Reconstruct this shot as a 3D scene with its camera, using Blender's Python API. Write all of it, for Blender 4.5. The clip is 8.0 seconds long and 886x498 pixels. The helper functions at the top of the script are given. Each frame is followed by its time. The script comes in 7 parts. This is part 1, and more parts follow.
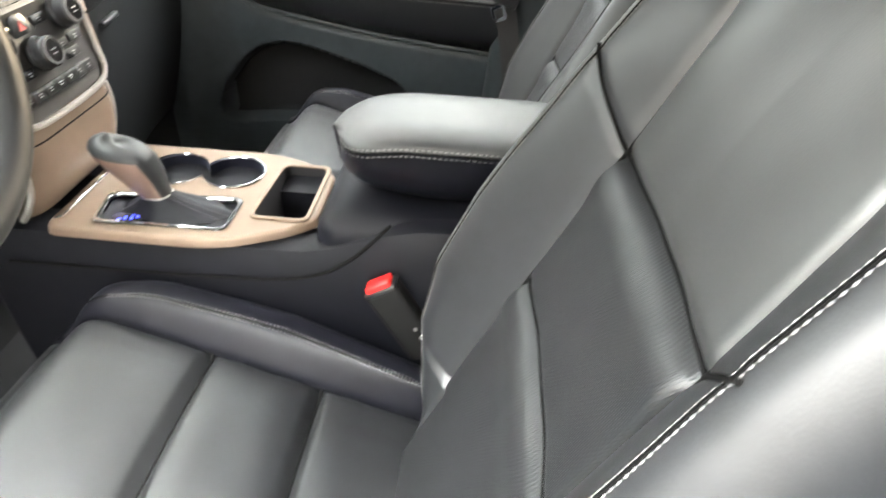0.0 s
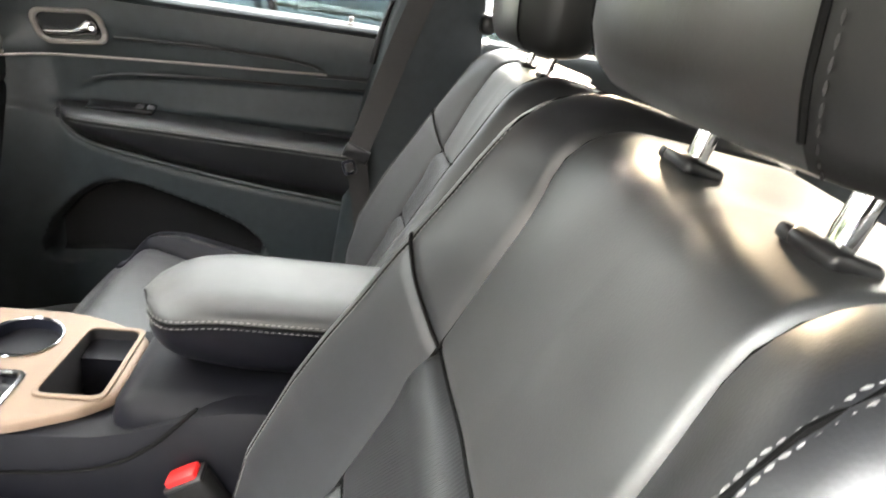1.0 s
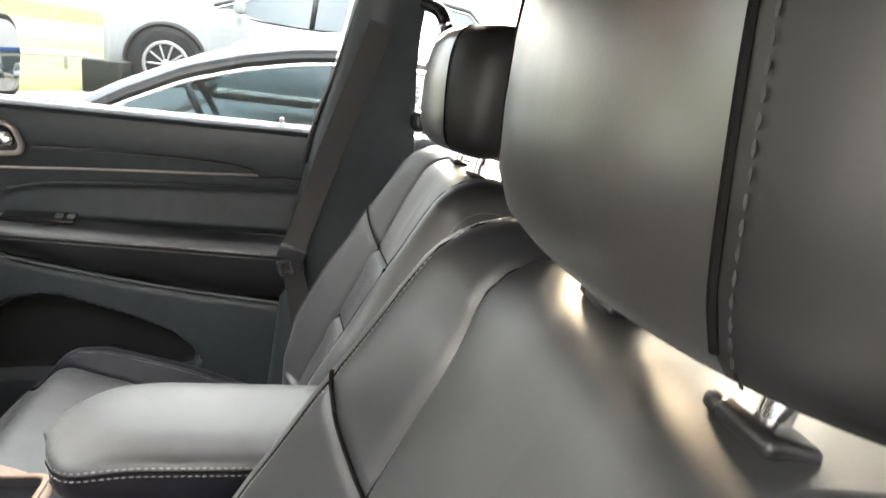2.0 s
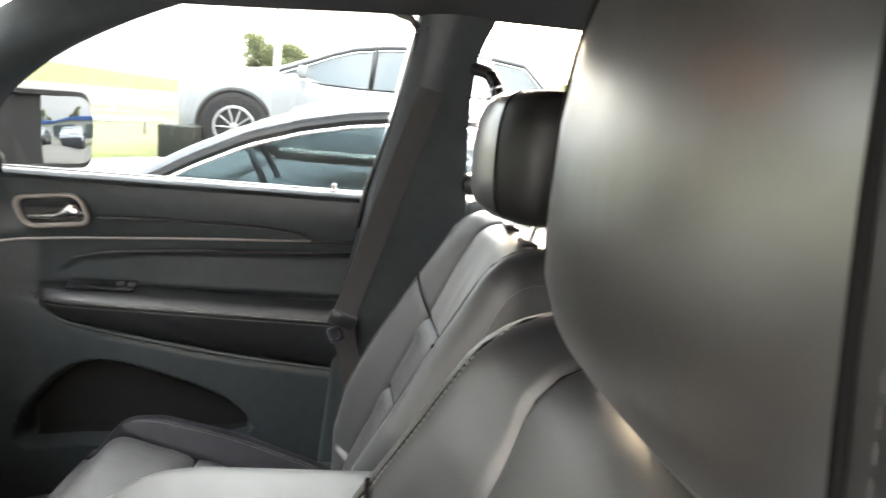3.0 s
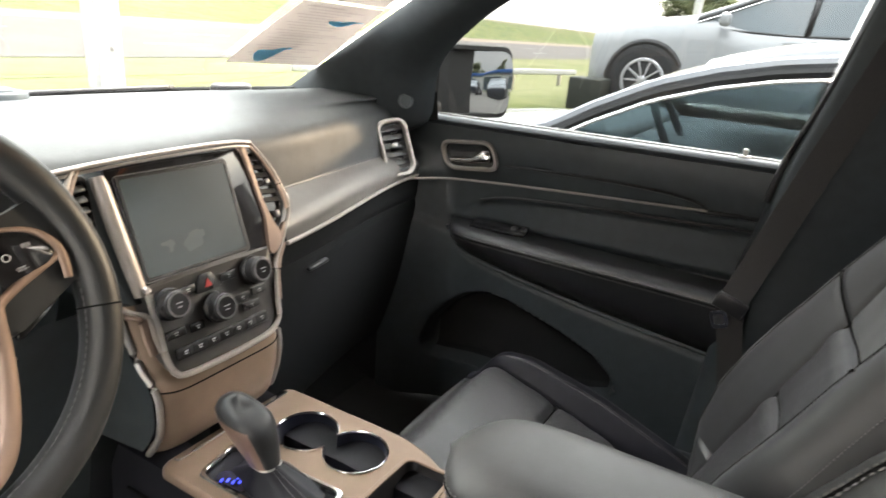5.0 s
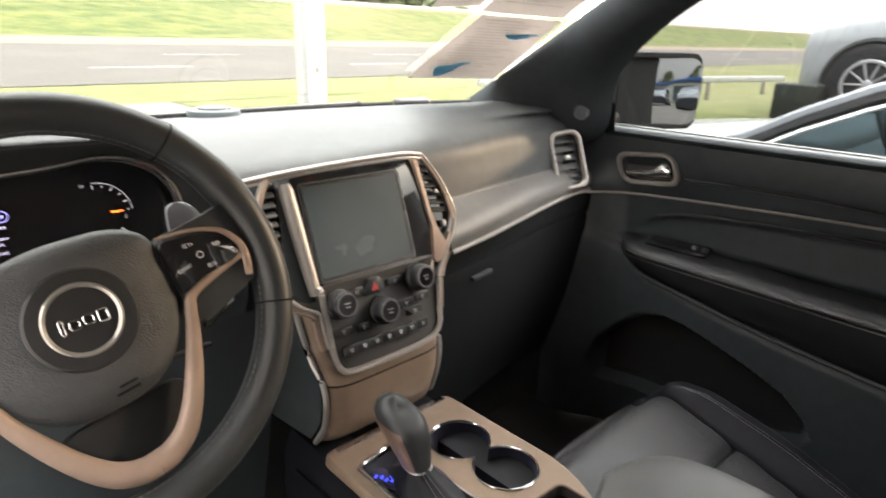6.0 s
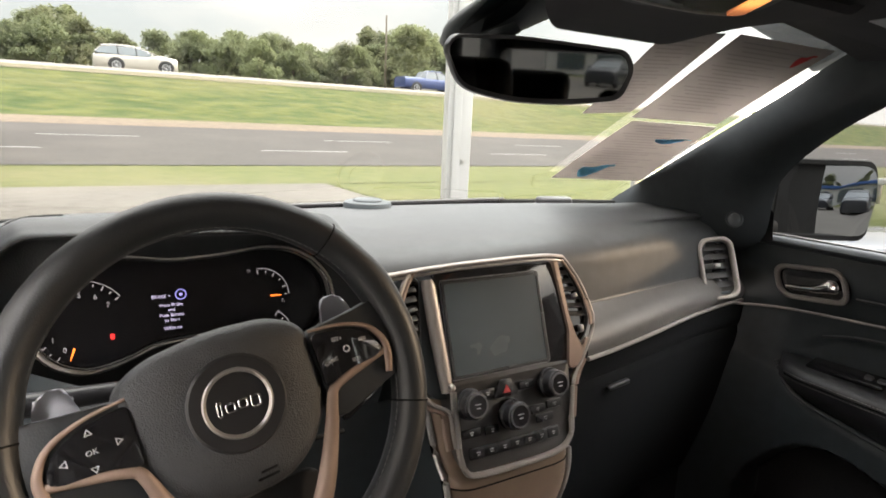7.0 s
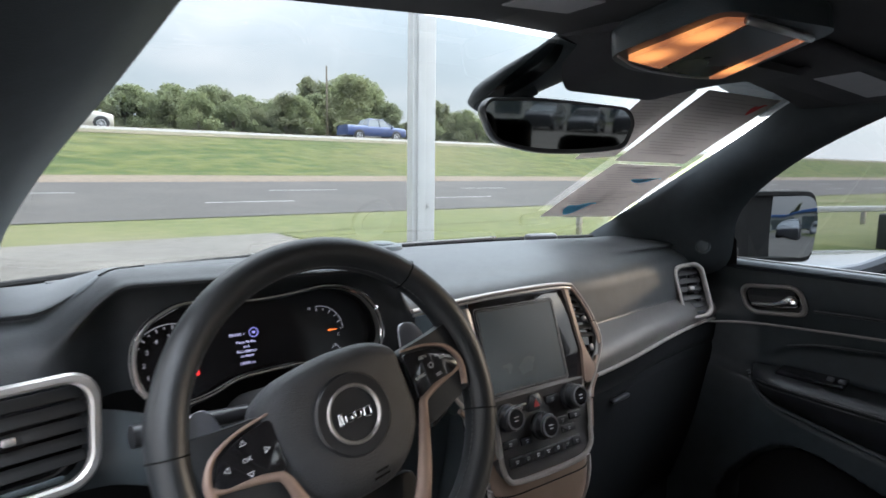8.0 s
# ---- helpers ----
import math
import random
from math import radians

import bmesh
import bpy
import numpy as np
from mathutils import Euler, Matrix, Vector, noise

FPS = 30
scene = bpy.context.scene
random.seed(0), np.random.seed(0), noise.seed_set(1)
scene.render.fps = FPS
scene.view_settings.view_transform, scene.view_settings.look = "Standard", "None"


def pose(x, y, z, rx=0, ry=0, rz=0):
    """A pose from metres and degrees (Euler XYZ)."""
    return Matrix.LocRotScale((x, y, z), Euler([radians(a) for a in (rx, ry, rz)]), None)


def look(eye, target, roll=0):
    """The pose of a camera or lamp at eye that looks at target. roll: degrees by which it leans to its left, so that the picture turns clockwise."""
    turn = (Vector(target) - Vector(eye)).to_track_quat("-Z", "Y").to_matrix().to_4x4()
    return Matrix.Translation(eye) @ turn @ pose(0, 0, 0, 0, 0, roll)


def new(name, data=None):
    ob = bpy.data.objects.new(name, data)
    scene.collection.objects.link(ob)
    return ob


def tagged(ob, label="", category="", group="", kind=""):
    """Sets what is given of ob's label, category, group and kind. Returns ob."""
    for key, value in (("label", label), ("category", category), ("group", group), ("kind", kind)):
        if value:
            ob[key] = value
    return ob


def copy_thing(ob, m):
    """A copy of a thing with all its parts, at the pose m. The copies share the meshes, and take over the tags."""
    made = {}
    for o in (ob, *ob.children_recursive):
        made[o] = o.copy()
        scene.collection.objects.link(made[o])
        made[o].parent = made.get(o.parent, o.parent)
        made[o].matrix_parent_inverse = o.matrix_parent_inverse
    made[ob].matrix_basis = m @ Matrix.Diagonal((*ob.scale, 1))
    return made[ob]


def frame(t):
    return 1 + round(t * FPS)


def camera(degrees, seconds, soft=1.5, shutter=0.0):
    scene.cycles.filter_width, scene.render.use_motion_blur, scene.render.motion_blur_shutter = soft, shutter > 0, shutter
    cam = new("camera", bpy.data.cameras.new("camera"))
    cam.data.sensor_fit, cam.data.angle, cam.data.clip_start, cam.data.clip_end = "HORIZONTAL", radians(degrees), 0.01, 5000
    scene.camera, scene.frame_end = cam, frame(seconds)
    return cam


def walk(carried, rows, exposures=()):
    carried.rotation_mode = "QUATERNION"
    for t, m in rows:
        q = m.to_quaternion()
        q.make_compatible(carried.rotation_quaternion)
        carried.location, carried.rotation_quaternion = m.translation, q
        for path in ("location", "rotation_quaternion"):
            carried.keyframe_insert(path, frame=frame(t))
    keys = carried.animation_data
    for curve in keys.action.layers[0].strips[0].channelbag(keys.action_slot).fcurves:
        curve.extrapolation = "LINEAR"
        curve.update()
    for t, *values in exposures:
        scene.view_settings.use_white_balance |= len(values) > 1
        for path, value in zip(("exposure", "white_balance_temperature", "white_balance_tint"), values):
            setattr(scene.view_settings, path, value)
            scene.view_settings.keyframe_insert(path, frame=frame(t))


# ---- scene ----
cam = camera(71.2, 8.0, soft=1.6, shutter=0.35)
PATH = [
    (0, (-0.694, 0.04, 1.206), (0.915, 0.114, 0.02), 3.1),
    (0.5, (-0.663, 0.01, 1.22), (1.064, -0.124, 0.22), 6.9),
    (1, (-0.636, -0.008, 1.238), (1.174, -0.302, 0.44), 9.5),
    (1.5, (-0.619, -0.017, 1.253), (1.224, -0.426, 0.591), 9.1),
    (1.7, (-0.611, -0.021, 1.259), (1.243, -0.46, 0.653), 8.7),
    (2.8, (-0.561, -0.055, 1.297), (1.37, -0.359, 0.874), 5.3),
    (3, (-0.556, -0.046, 1.292), (1.385, -0.278, 0.872), 5.5),
    (3.5, (-0.546, -0.037, 1.289), (1.402, 0.114, 0.861), 5.8),
    (4, (-0.528, -0.03, 1.293), (1.363, 0.413, 0.814), 4.9),
    (4.5, (-0.509, -0.031, 1.295), (1.284, 0.651, 0.732), 5.1),
    (5.8, (-0.481, -0.036, 1.286), (0.914, 1.218, 0.592), 1.9),
    (6, (-0.475, -0.041, 1.29), (0.845, 1.313, 0.637), 1.6),
    (6.5, (-0.464, -0.041, 1.301), (0.628, 1.557, 0.799), 2.7),
    (7, (-0.481, -0.028, 1.309), (0.547, 1.64, 0.907), 2.6),
    (7.5, (-0.525, -0.028, 1.317), (0.588, 1.608, 1.026), 1.6),
    (8, (-0.641, -0.052, 1.312), (0.538, 1.543, 1.054), 0.7),
]
walk(cam, [(t, look(eye, target, roll)) for t, eye, target, roll in PATH], exposures=((0.0, 5.18, 7050, 11), (1.5, 5.10, 7150, 14), (3.0, 5.08, 7100, 14), (3.5, 4.98, 7050, 14), (4.5, 4.42, 7150, 14), (6.0, 3.88, 7300, 16), (6.5, 3.66, 7450, 17), (7.0, 3.18, 7300, 18), (7.5, 2.98, 6950, 17), (8.0, 2.82, 6100, 15)))

# ---------------------------------------------------------------- world and sun
SUN_FROM = Vector((0.930, -0.330, 0.205)).normalized()
world = bpy.data.worlds.new("sky")
scene.world = world
world.use_nodes = True
wn, wl = world.node_tree.nodes, world.node_tree.links
wn.clear()
w_out, w_bg = wn.new("ShaderNodeOutputWorld"), wn.new("ShaderNodeBackground")
w_sky, w_mix, w_noise = wn.new("ShaderNodeTexSky"), wn.new("ShaderNodeMixRGB"), wn.new("ShaderNodeTexNoise")
w_tc, w_map, w_ramp = wn.new("ShaderNodeTexCoord"), wn.new("ShaderNodeMapping"), wn.new("ShaderNodeValToRGB")
w_sep, w_grad, w_mul = wn.new("ShaderNodeSeparateXYZ"), wn.new("ShaderNodeMapRange"), wn.new("ShaderNodeVectorMath")
# a clouded sky is about three times as bright overhead as at the horizon
w_grad.inputs["From Min"].default_value, w_grad.inputs["From Max"].default_value = 0.10, 0.95
w_grad.inputs["To Min"].default_value, w_grad.inputs["To Max"].default_value = 0.24, 1.5
w_grad.interpolation_type = "SMOOTHSTEP"
w_mul.operation = "MULTIPLY"
w_sky.sky_type, w_sky.sun_disc = "NISHITA", False
w_sky.sun_elevation = math.asin(SUN_FROM.z)
w_sky.sun_rotation = math.atan2(SUN_FROM.x, SUN_FROM.y)
w_sky.dust_density = 3.0
w_noise.inputs["Scale"].default_value, w_noise.inputs["Detail"].default_value = 2.4, 4.0
w_map.inputs["Scale"].default_value = (1.0, 1.0, 2.6)
w_ramp.color_ramp.elements[0].position, w_ramp.color_ramp.elements[1].position = 0.40, 0.60
w_ramp.color_ramp.elements[0].color = (5.5, 6.1, 6.4, 1)
w_ramp.color_ramp.elements[1].color = (7.7, 7.8, 7.8, 1)
w_mix.inputs[0].default_value = 0.82
w_bg.inputs["Strength"].default_value = 0.30
# the cloud is thinner and brighter towards the sun
w_dot, w_glow, w_mul2 = wn.new("ShaderNodeVectorMath"), wn.new("ShaderNodeMapRange"), wn.new("ShaderNodeVectorMath")
w_dot.operation, w_mul2.operation = "DOT_PRODUCT", "MULTIPLY"
w_dot.inputs[1].default_value = SUN_FROM
w_glow.inputs["From Min"].default_value, w_glow.inputs["From Max"].default_value = 0.25, 1.0
w_glow.inputs["To Min"].default_value, w_glow.inputs["To Max"].default_value = 1.0, 2.4
w_glow.interpolation_type = "SMOOTHSTEP"
for a, b in ((w_tc.outputs["Generated"], w_dot.inputs[0]), (w_dot.outputs["Value"], w_glow.inputs[0]), (w_mul.outputs[0], w_mul2.inputs[0]), (w_glow.outputs[0], w_mul2.inputs[1]), (w_mul2.outputs[0], w_bg.inputs[0]), (w_tc.outputs["Generated"], w_map.inputs[0]), (w_map.outputs[0], w_noise.inputs["Vector"]), (w_noise.outputs["Fac"], w_ramp.inputs[0]),
             (w_sky.outputs[0], w_mix.inputs[1]), (w_ramp.outputs[0], w_mix.inputs[2]), (w_tc.outputs["Generated"], w_sep.inputs[0]), (w_sep.outputs["Z"], w_grad.inputs[0]), (w_mix.outputs[0], w_mul.inputs[0]), (w_grad.outputs[0], w_mul.inputs[1]), (w_bg.outputs[0], w_out.inputs[0])):
    wl.new(a, b)
sun = new("sun", bpy.data.lights.new("sun", "SUN"))
sun.data.energy, sun.data.angle, sun.data.color = 0.15, radians(5.0), (1.0, 0.82, 0.58)
sun.matrix_world = look(SUN_FROM * 40, (0, 0, 0))


# ---------------------------------------------------------------- materials
def material(name, colour, rough=0.5, metal=0.0, grain=0.0, scale=40.0, bump=0.0, bump_scale=300.0, coat=0.0, spec=0.5, wear=0.0, wear_scale=4.0, sheen=0.0, coat_rough=0.03, coat_ior=1.5, crease=0.0, crease_scale=7.0):
    """A principled surface with colour variation at two scales, roughness wear and fine relief."""
    m = bpy.data.materials.new(name)
    m.use_nodes = True
    n, l = m.node_tree.nodes, m.node_tree.links
    p = n["Principled BSDF"]
    p.inputs["Base Color"].default_value = (*colour, 1)
    p.inputs["Roughness"].default_value = rough
    p.inputs["Metallic"].default_value = metal
    p.inputs["Coat Weight"].default_value, p.inputs["Coat Roughness"].default_value, p.inputs["Coat IOR"].default_value = coat, coat_rough, coat_ior
    p.inputs["Specular IOR Level"].default_value = spec
    p.inputs["Sheen Weight"].default_value = sheen
    tc = n.new("ShaderNodeTexCoord")
    if grain or wear:
        fine, big, add, mapr, mix = n.new("ShaderNodeTexNoise"), n.new("ShaderNodeTexNoise"), n.new("ShaderNodeMath"), n.new("ShaderNodeMapRange"), n.new("ShaderNodeMixRGB")
        fine.inputs["Scale"].default_value, fine.inputs["Detail"].default_value = scale, 5.0
        big.inputs["Scale"].default_value, big.inputs["Detail"].default_value = wear_scale, 4.0
        for t in (fine, big):
            l.new(tc.outputs["Object"], t.inputs["Vector"])
        add.operation = "ADD"
        l.new(fine.outputs["Fac"], add.inputs[0]), l.new(big.outputs["Fac"], add.inputs[1])
        mapr.inputs["From Min"].default_value, mapr.inputs["From Max"].default_value = 0.7, 1.3
        mapr.inputs["To Min"].default_value, mapr.inputs["To Max"].default_value = 0.0, 1.0
        l.new(add.outputs[0], mapr.inputs["Value"])
        g = max(grain, 0.02)
        mix.inputs[1].default_value = (*[c * (1 - g) for c in colour], 1)
        mix.inputs[2].default_value = (*[min(1, c * (1 + g)) for c in colour], 1)
        l.new(mapr.outputs[0], mix.inputs[0]), l.new(mix.outputs[0], p.inputs["Base Color"])
        if wear:
            r = n.new("ShaderNodeMapRange")
            r.inputs["From Min"].default_value, r.inputs["From Max"].default_value = 0.3, 0.7
            r.inputs["To Min"].default_value, r.inputs["To Max"].default_value = max(0.02, rough - wear), min(1, rough + wear)
            l.new(big.outputs["Fac"], r.inputs["Value"]), l.new(r.outputs[0], p.inputs["Roughness"])
    b = None
    if bump:
        v, b = n.new("ShaderNodeTexVoronoi"), n.new("ShaderNodeBump")
        v.inputs["Scale"].default_value = bump_scale
        b.inputs["Strength"].default_value, b.inputs["Distance"].default_value = bump, 0.002
        l.new(tc.outputs["Object"], v.inputs["Vector"]), l.new(v.outputs["Distance"], b.inputs["Height"]), l.new(b.outputs[0], p.inputs["Normal"])
    if crease:
        # soft unevenness of stretched hide
        cn, cb = n.new("ShaderNodeTexNoise"), n.new("ShaderNodeBump")
        cn.inputs["Scale"].default_value, cn.inputs["Detail"].default_value, cn.inputs["Distortion"].default_value = crease_scale, 1.5, 0.3
        cb.inputs["Strength"].default_value, cb.inputs["Distance"].default_value = crease, 0.02
        l.new(tc.outputs["Object"], cn.inputs["Vector"]), l.new(cn.outputs["Fac"], cb.inputs["Height"])
        l.new(cb.outputs[0], b.inputs["Normal"] if b else p.inputs["Normal"])
    return m


def ribbed(name, colour, rough, lines, axis=0):
    """Leather with rows of tiny perforations."""
    m = material(name, colour, rough, grain=0.15, wear=0.06, spec=0.7, coat=0.2, coat_rough=0.40, coat_ior=1.7)
    n, l = m.node_tree.nodes, m.node_tree.links
    tc, wa, wb, mul, b = n.new("ShaderNodeTexCoord"), n.new("ShaderNodeTexWave"), n.new("ShaderNodeTexWave"), n.new("ShaderNodeMath"), n.new("ShaderNodeBump")
    for w, d in ((wa, "DIAGONAL"), (wb, "X")):
        w.bands_direction = d
        w.inputs["Scale"].default_value = lines
        l.new(tc.outputs["Object"], w.inputs["Vector"])
    mul.operation = "MULTIPLY"
    l.new(wa.outputs["Fac"], mul.inputs[0]), l.new(wb.outputs["Fac"], mul.inputs[1])
    b.inputs["Strength"].default_value, b.inputs["Distance"].default_value = 0.36, 0.0012
    l.new(mul.outputs[0], b.inputs["Height"]), l.new(b.outputs[0], n["Principled BSDF"].inputs["Normal"])
    return m


def glass(name, tint=(1, 1, 1), gloss=0.02):
    """A thin pane: passage dimmed by tint, with a mirror-like reflection that grows at grazing angles."""
    m = bpy.data.materials.new(name)
    m.use_nodes = True
    n, l = m.node_tree.nodes, m.node_tree.links
    n.clear()
    out, mix, tr, gl, lw, pw, fr = (n.new("ShaderNode" + k) for k in ("OutputMaterial", "MixShader", "BsdfTransparent", "BsdfGlossy", "LayerWeight", "Math", "Math"))
    tr.inputs[0].default_value = (*tint, 1)
    gl.inputs["Roughness"].default_value = gloss
    pw.operation, pw.inputs[1].default_value = "POWER", 4.0
    fr.operation, fr.inputs[1].default_value, fr.inputs[2].default_value = "MULTIPLY_ADD", 0.6, 0.03
    l.new(lw.outputs["Facing"], pw.inputs[0]), l.new(pw.outputs[0], fr.inputs[0])
    l.new(fr.outputs[0], mix.inputs[0]), l.new(tr.outputs[0], mix.inputs[1]), l.new(gl.outputs[0], mix.inputs[2]), l.new(mix.outputs[0], out.inputs[0])
    return m


def glowing(name, colour, strength):
    m = material(name, colour, 0.4)
    p = m.node_tree.nodes["Principled BSDF"]
    p.inputs["Emission Color"].default_value, p.inputs["Emission Strength"].default_value = (*colour, 1), strength
    return m


def lamp_lens(name, bulbs):
    """A prismed amber lens, brightest where a bulb sits behind it."""
    m = bpy.data.materials.new(name)
    m.use_nodes = True
    n, l = m.node_tree.nodes, m.node_tree.links
    p = n["Principled BSDF"]
    p.inputs["Base Color"].default_value, p.inputs["Roughness"].default_value = (0.30, 0.11, 0.04, 1), 0.25
    tc, vo, ramp, total = n.new("ShaderNodeTexCoord"), n.new("ShaderNodeTexVoronoi"), n.new("ShaderNodeValToRGB"), None
    vo.inputs["Scale"].default_value = 420.0
    l.new(tc.outputs["Object"], vo.inputs["Vector"])
    for b in bulbs:
        d, r = n.new("ShaderNodeVectorMath"), n.new("ShaderNodeMapRange")
        d.operation, r.interpolation_type = "DISTANCE", "SMOOTHERSTEP"
        d.inputs[1].default_value = b
        r.inputs["From Min"].default_value, r.inputs["From Max"].default_value = 0.002, 0.040
        r.inputs["To Min"].default_value, r.inputs["To Max"].default_value = 1.0, 0.0
        l.new(tc.outputs["Object"], d.inputs[0]), l.new(d.outputs["Value"], r.inputs["Value"])
        if total is None:
            total = r.outputs[0]
        else:
            s = n.new("ShaderNodeMath")
            l.new(total, s.inputs[0]), l.new(r.outputs[0], s.inputs[1])
            total = s.outputs[0]
    tex = n.new("ShaderNodeMath")
    tex.operation = "MULTIPLY_ADD"
    tex.inputs[1].default_value = 40.0
    l.new(vo.outputs["Distance"], tex.inputs[0])
    tex.inputs[1].default_value, tex.inputs[2].default_value = 0.5, 0.75
    mul = n.new("ShaderNodeMath")
    mul.operation = "MULTIPLY"
    l.new(total, mul.inputs[0]), l.new(tex.outputs[0], mul.inputs[1])
    l.new(mul.outputs[0], ramp.inputs[0])
    ramp.color_ramp.elements[0].color, ramp.color_ramp.elements[1].color = (0.040, 0.014, 0.006, 1), (0.21, 0.078, 0.022, 1)
    l.new(ramp.outputs[0], p.inputs["Emission Color"])
    p.inputs["Emission Strength"].default_value = 1.0
    return m


def mottled(name, a, b, c, scale, rough=0.9, bump=0.4, distance=0.05, stretch=(1, 1, 1)):
    """Ground cover: three colours mixed by noise at two scales, with relief."""
    m = bpy.data.materials.new(name)
    m.use_nodes = True
    n, l = m.node_tree.nodes, m.node_tree.links
    p = n["Principled BSDF"]
    p.inputs["Roughness"].default_value = rough
    p.inputs["Specular IOR Level"].default_value = 0.25
    tc, mp, n1, n2, r1, r2, mx, bp = (n.new("ShaderNode" + k) for k in ("TexCoord", "Mapping", "TexNoise", "TexNoise", "ValToRGB", "ValToRGB", "MixRGB", "Bump"))
    mp.inputs["Scale"].default_value = stretch
    l.new(tc.outputs["Object"], mp.inputs[0])
    for t, s in ((n1, scale), (n2, scale * 0.06)):
        t.inputs["Scale"].default_value, t.inputs["Detail"].default_value = s, 8.0
        l.new(mp.outputs[0], t.inputs["Vector"])
    r1.color_ramp.elements[0].color, r1.color_ramp.elements[1].color = (*a, 1), (*b, 1)
    r1.color_ramp.elements[0].position, r1.color_ramp.elements[1].position = 0.35, 0.65
    r2.color_ramp.elements[0].position, r2.color_ramp.elements[1].position = 0.45, 0.7
    mx.inputs[2].default_value = (*c, 1)
    l.new(n1.outputs["Fac"], r1.inputs[0]), l.new(n2.outputs["Fac"], r2.inputs[0]), l.new(r1.outputs[0], mx.inputs[1]), l.new(r2.outputs[0], mx.inputs[0])
    l.new(mx.outputs[0], p.inputs["Base Color"])
    bp.inputs["Strength"].default_value, bp.inputs["Distance"].default_value = bump, distance
    l.new(n1.outputs["Fac"], bp.inputs["Height"]), l.new(bp.outputs[0], p.inputs["Normal"])
    return m


# black leather in lighter and darker copies; how light falls is in the tones
LEATHER_SHADED = material("black_leather_shaded", (0.0052, 0.0054, 0.0085), 0.44, grain=0.25, scale=60, bump=0.05, bump_scale=620, wear=0.04, wear_scale=7, spec=0.24)
LEATHER_TOP = material("black_leather_smooth", (0.0118, 0.0126, 0.0128), 0.46, grain=0.3, scale=50, bump=0.05, bump_scale=620, wear=0.05, wear_scale=6, spec=0.95, coat=0.62, coat_rough=0.46, coat_ior=1.85, crease=0.20)
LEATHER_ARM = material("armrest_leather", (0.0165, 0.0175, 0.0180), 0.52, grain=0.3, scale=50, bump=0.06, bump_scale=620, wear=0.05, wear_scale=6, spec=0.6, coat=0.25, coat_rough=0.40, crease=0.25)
LEATHER_SIDE = material("black_leather_bolster", (0.0095, 0.0103, 0.0120), 0.45, grain=0.3, scale=50, bump=0.05, bump_scale=620, wear=0.05, wear_scale=6, spec=0.6, coat=0.36, coat_rough=0.44, coat_ior=1.7, crease=0.20)
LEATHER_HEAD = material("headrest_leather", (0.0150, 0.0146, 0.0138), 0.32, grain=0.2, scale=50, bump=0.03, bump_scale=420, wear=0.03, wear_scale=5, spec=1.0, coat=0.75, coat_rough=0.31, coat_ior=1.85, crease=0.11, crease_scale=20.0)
# headrest sides and back: door-side shade put into the leather colour
LEATHER_HEAD_SHADED = material("headrest_leather_shaded", (0.0082, 0.0080, 0.0078), 0.44, grain=0.2, scale=50, bump=0.03, bump_scale=420, wear=0.03, wear_scale=5, spec=0.45)
PERF = ribbed("perforated_leather", (0.0068, 0.0074, 0.0085), 0.42, 190)
THREAD = material("pale_thread", (0.165, 0.162, 0.158), 0.8)
THREAD_DOOR = material("door_thread", (0.24, 0.235, 0.23), 0.8)
THREAD_ARM = material("grey_thread", (0.10, 0.10, 0.10), 0.8)
KNOB_GREY = material("knob_grey", (0.12, 0.12, 0.125), 0.35, metal=0.5, wear=0.05)
THREAD_DARK = material("dark_thread", (0.012, 0.011, 0.011), 0.7)
SEAM = material("seam_cord", (0.004, 0.004, 0.004), 0.8, spec=0.1)
PLASTIC = material("black_grained_plastic", (0.0275, 0.0345, 0.0380), 0.44, grain=0.2, bump=0.12, bump_scale=600, wear=0.06)
# pillar trim darkened in colour for shade near the driver's door
PILLAR = material("shaded_pillar_trim", (0.0185, 0.0235, 0.0265), 0.58, grain=0.2, bump=0.12, bump_scale=600, wear=0.05, spec=0.3)
# console skin darkened in colour for the shade beside the seat
FLANK_SHADED = material("shaded_console_skin", (0.0040, 0.0043, 0.0066), 0.52, grain=0.2, bump=0.08, bump_scale=600, wear=0.04, spec=0.2)
# glove box plastic: footwell shade put into its black
LOWER_SHADED = material("lower_plastic_shaded", (0.0055, 0.0062, 0.0068), 0.6, grain=0.2, bump=0.12, bump_scale=600, spec=0.12)
RIM_SKIN = material("wheel_rim_leather", (0.0108, 0.0122, 0.0134), 0.44, grain=0.2, bump=0.06, bump_scale=620, wear=0.05, wear_scale=5, spec=0.5)
INLAY = material("brown_satin_inlay", (0.15, 0.095, 0.075), 0.40, metal=0.25, grain=0.08, wear=0.05)
SLAT = material("grey_vent_slat", (0.028, 0.027, 0.0265), 0.4, grain=0.1)
PLASTIC_S = material("black_smooth_plastic", (0.013, 0.013, 0.014), 0.30, grain=0.2, wear=0.05)
SOFT = material("soft_dash_skin", (0.035, 0.0385, 0.0405), 0.50, grain=0.2, bump=0.12, bump_scale=480, wear=0.05, wear_scale=3, spec=0.4)
LINER = material("dark_headliner_cloth", (0.030, 0.030, 0.033), 0.95, grain=0.2, scale=200, bump=0.3, bump_scale=900)
CARPET = material("black_carpet", (0.007, 0.007, 0.008), 1.0, grain=0.4, scale=300, bump=0.6, bump_scale=500)
TRIM = material("champagne_satin_trim", (0.235, 0.168, 0.133), 0.50, metal=0.35, grain=0.06, wear=0.05)
# same champagne as TRIM, darkened in colour to offset overhead light
TRIM_DIMMED = material("champagne_satin_dimmed", (0.180, 0.127, 0.092), 0.46, metal=0.35, grain=0.07, wear=0.06)
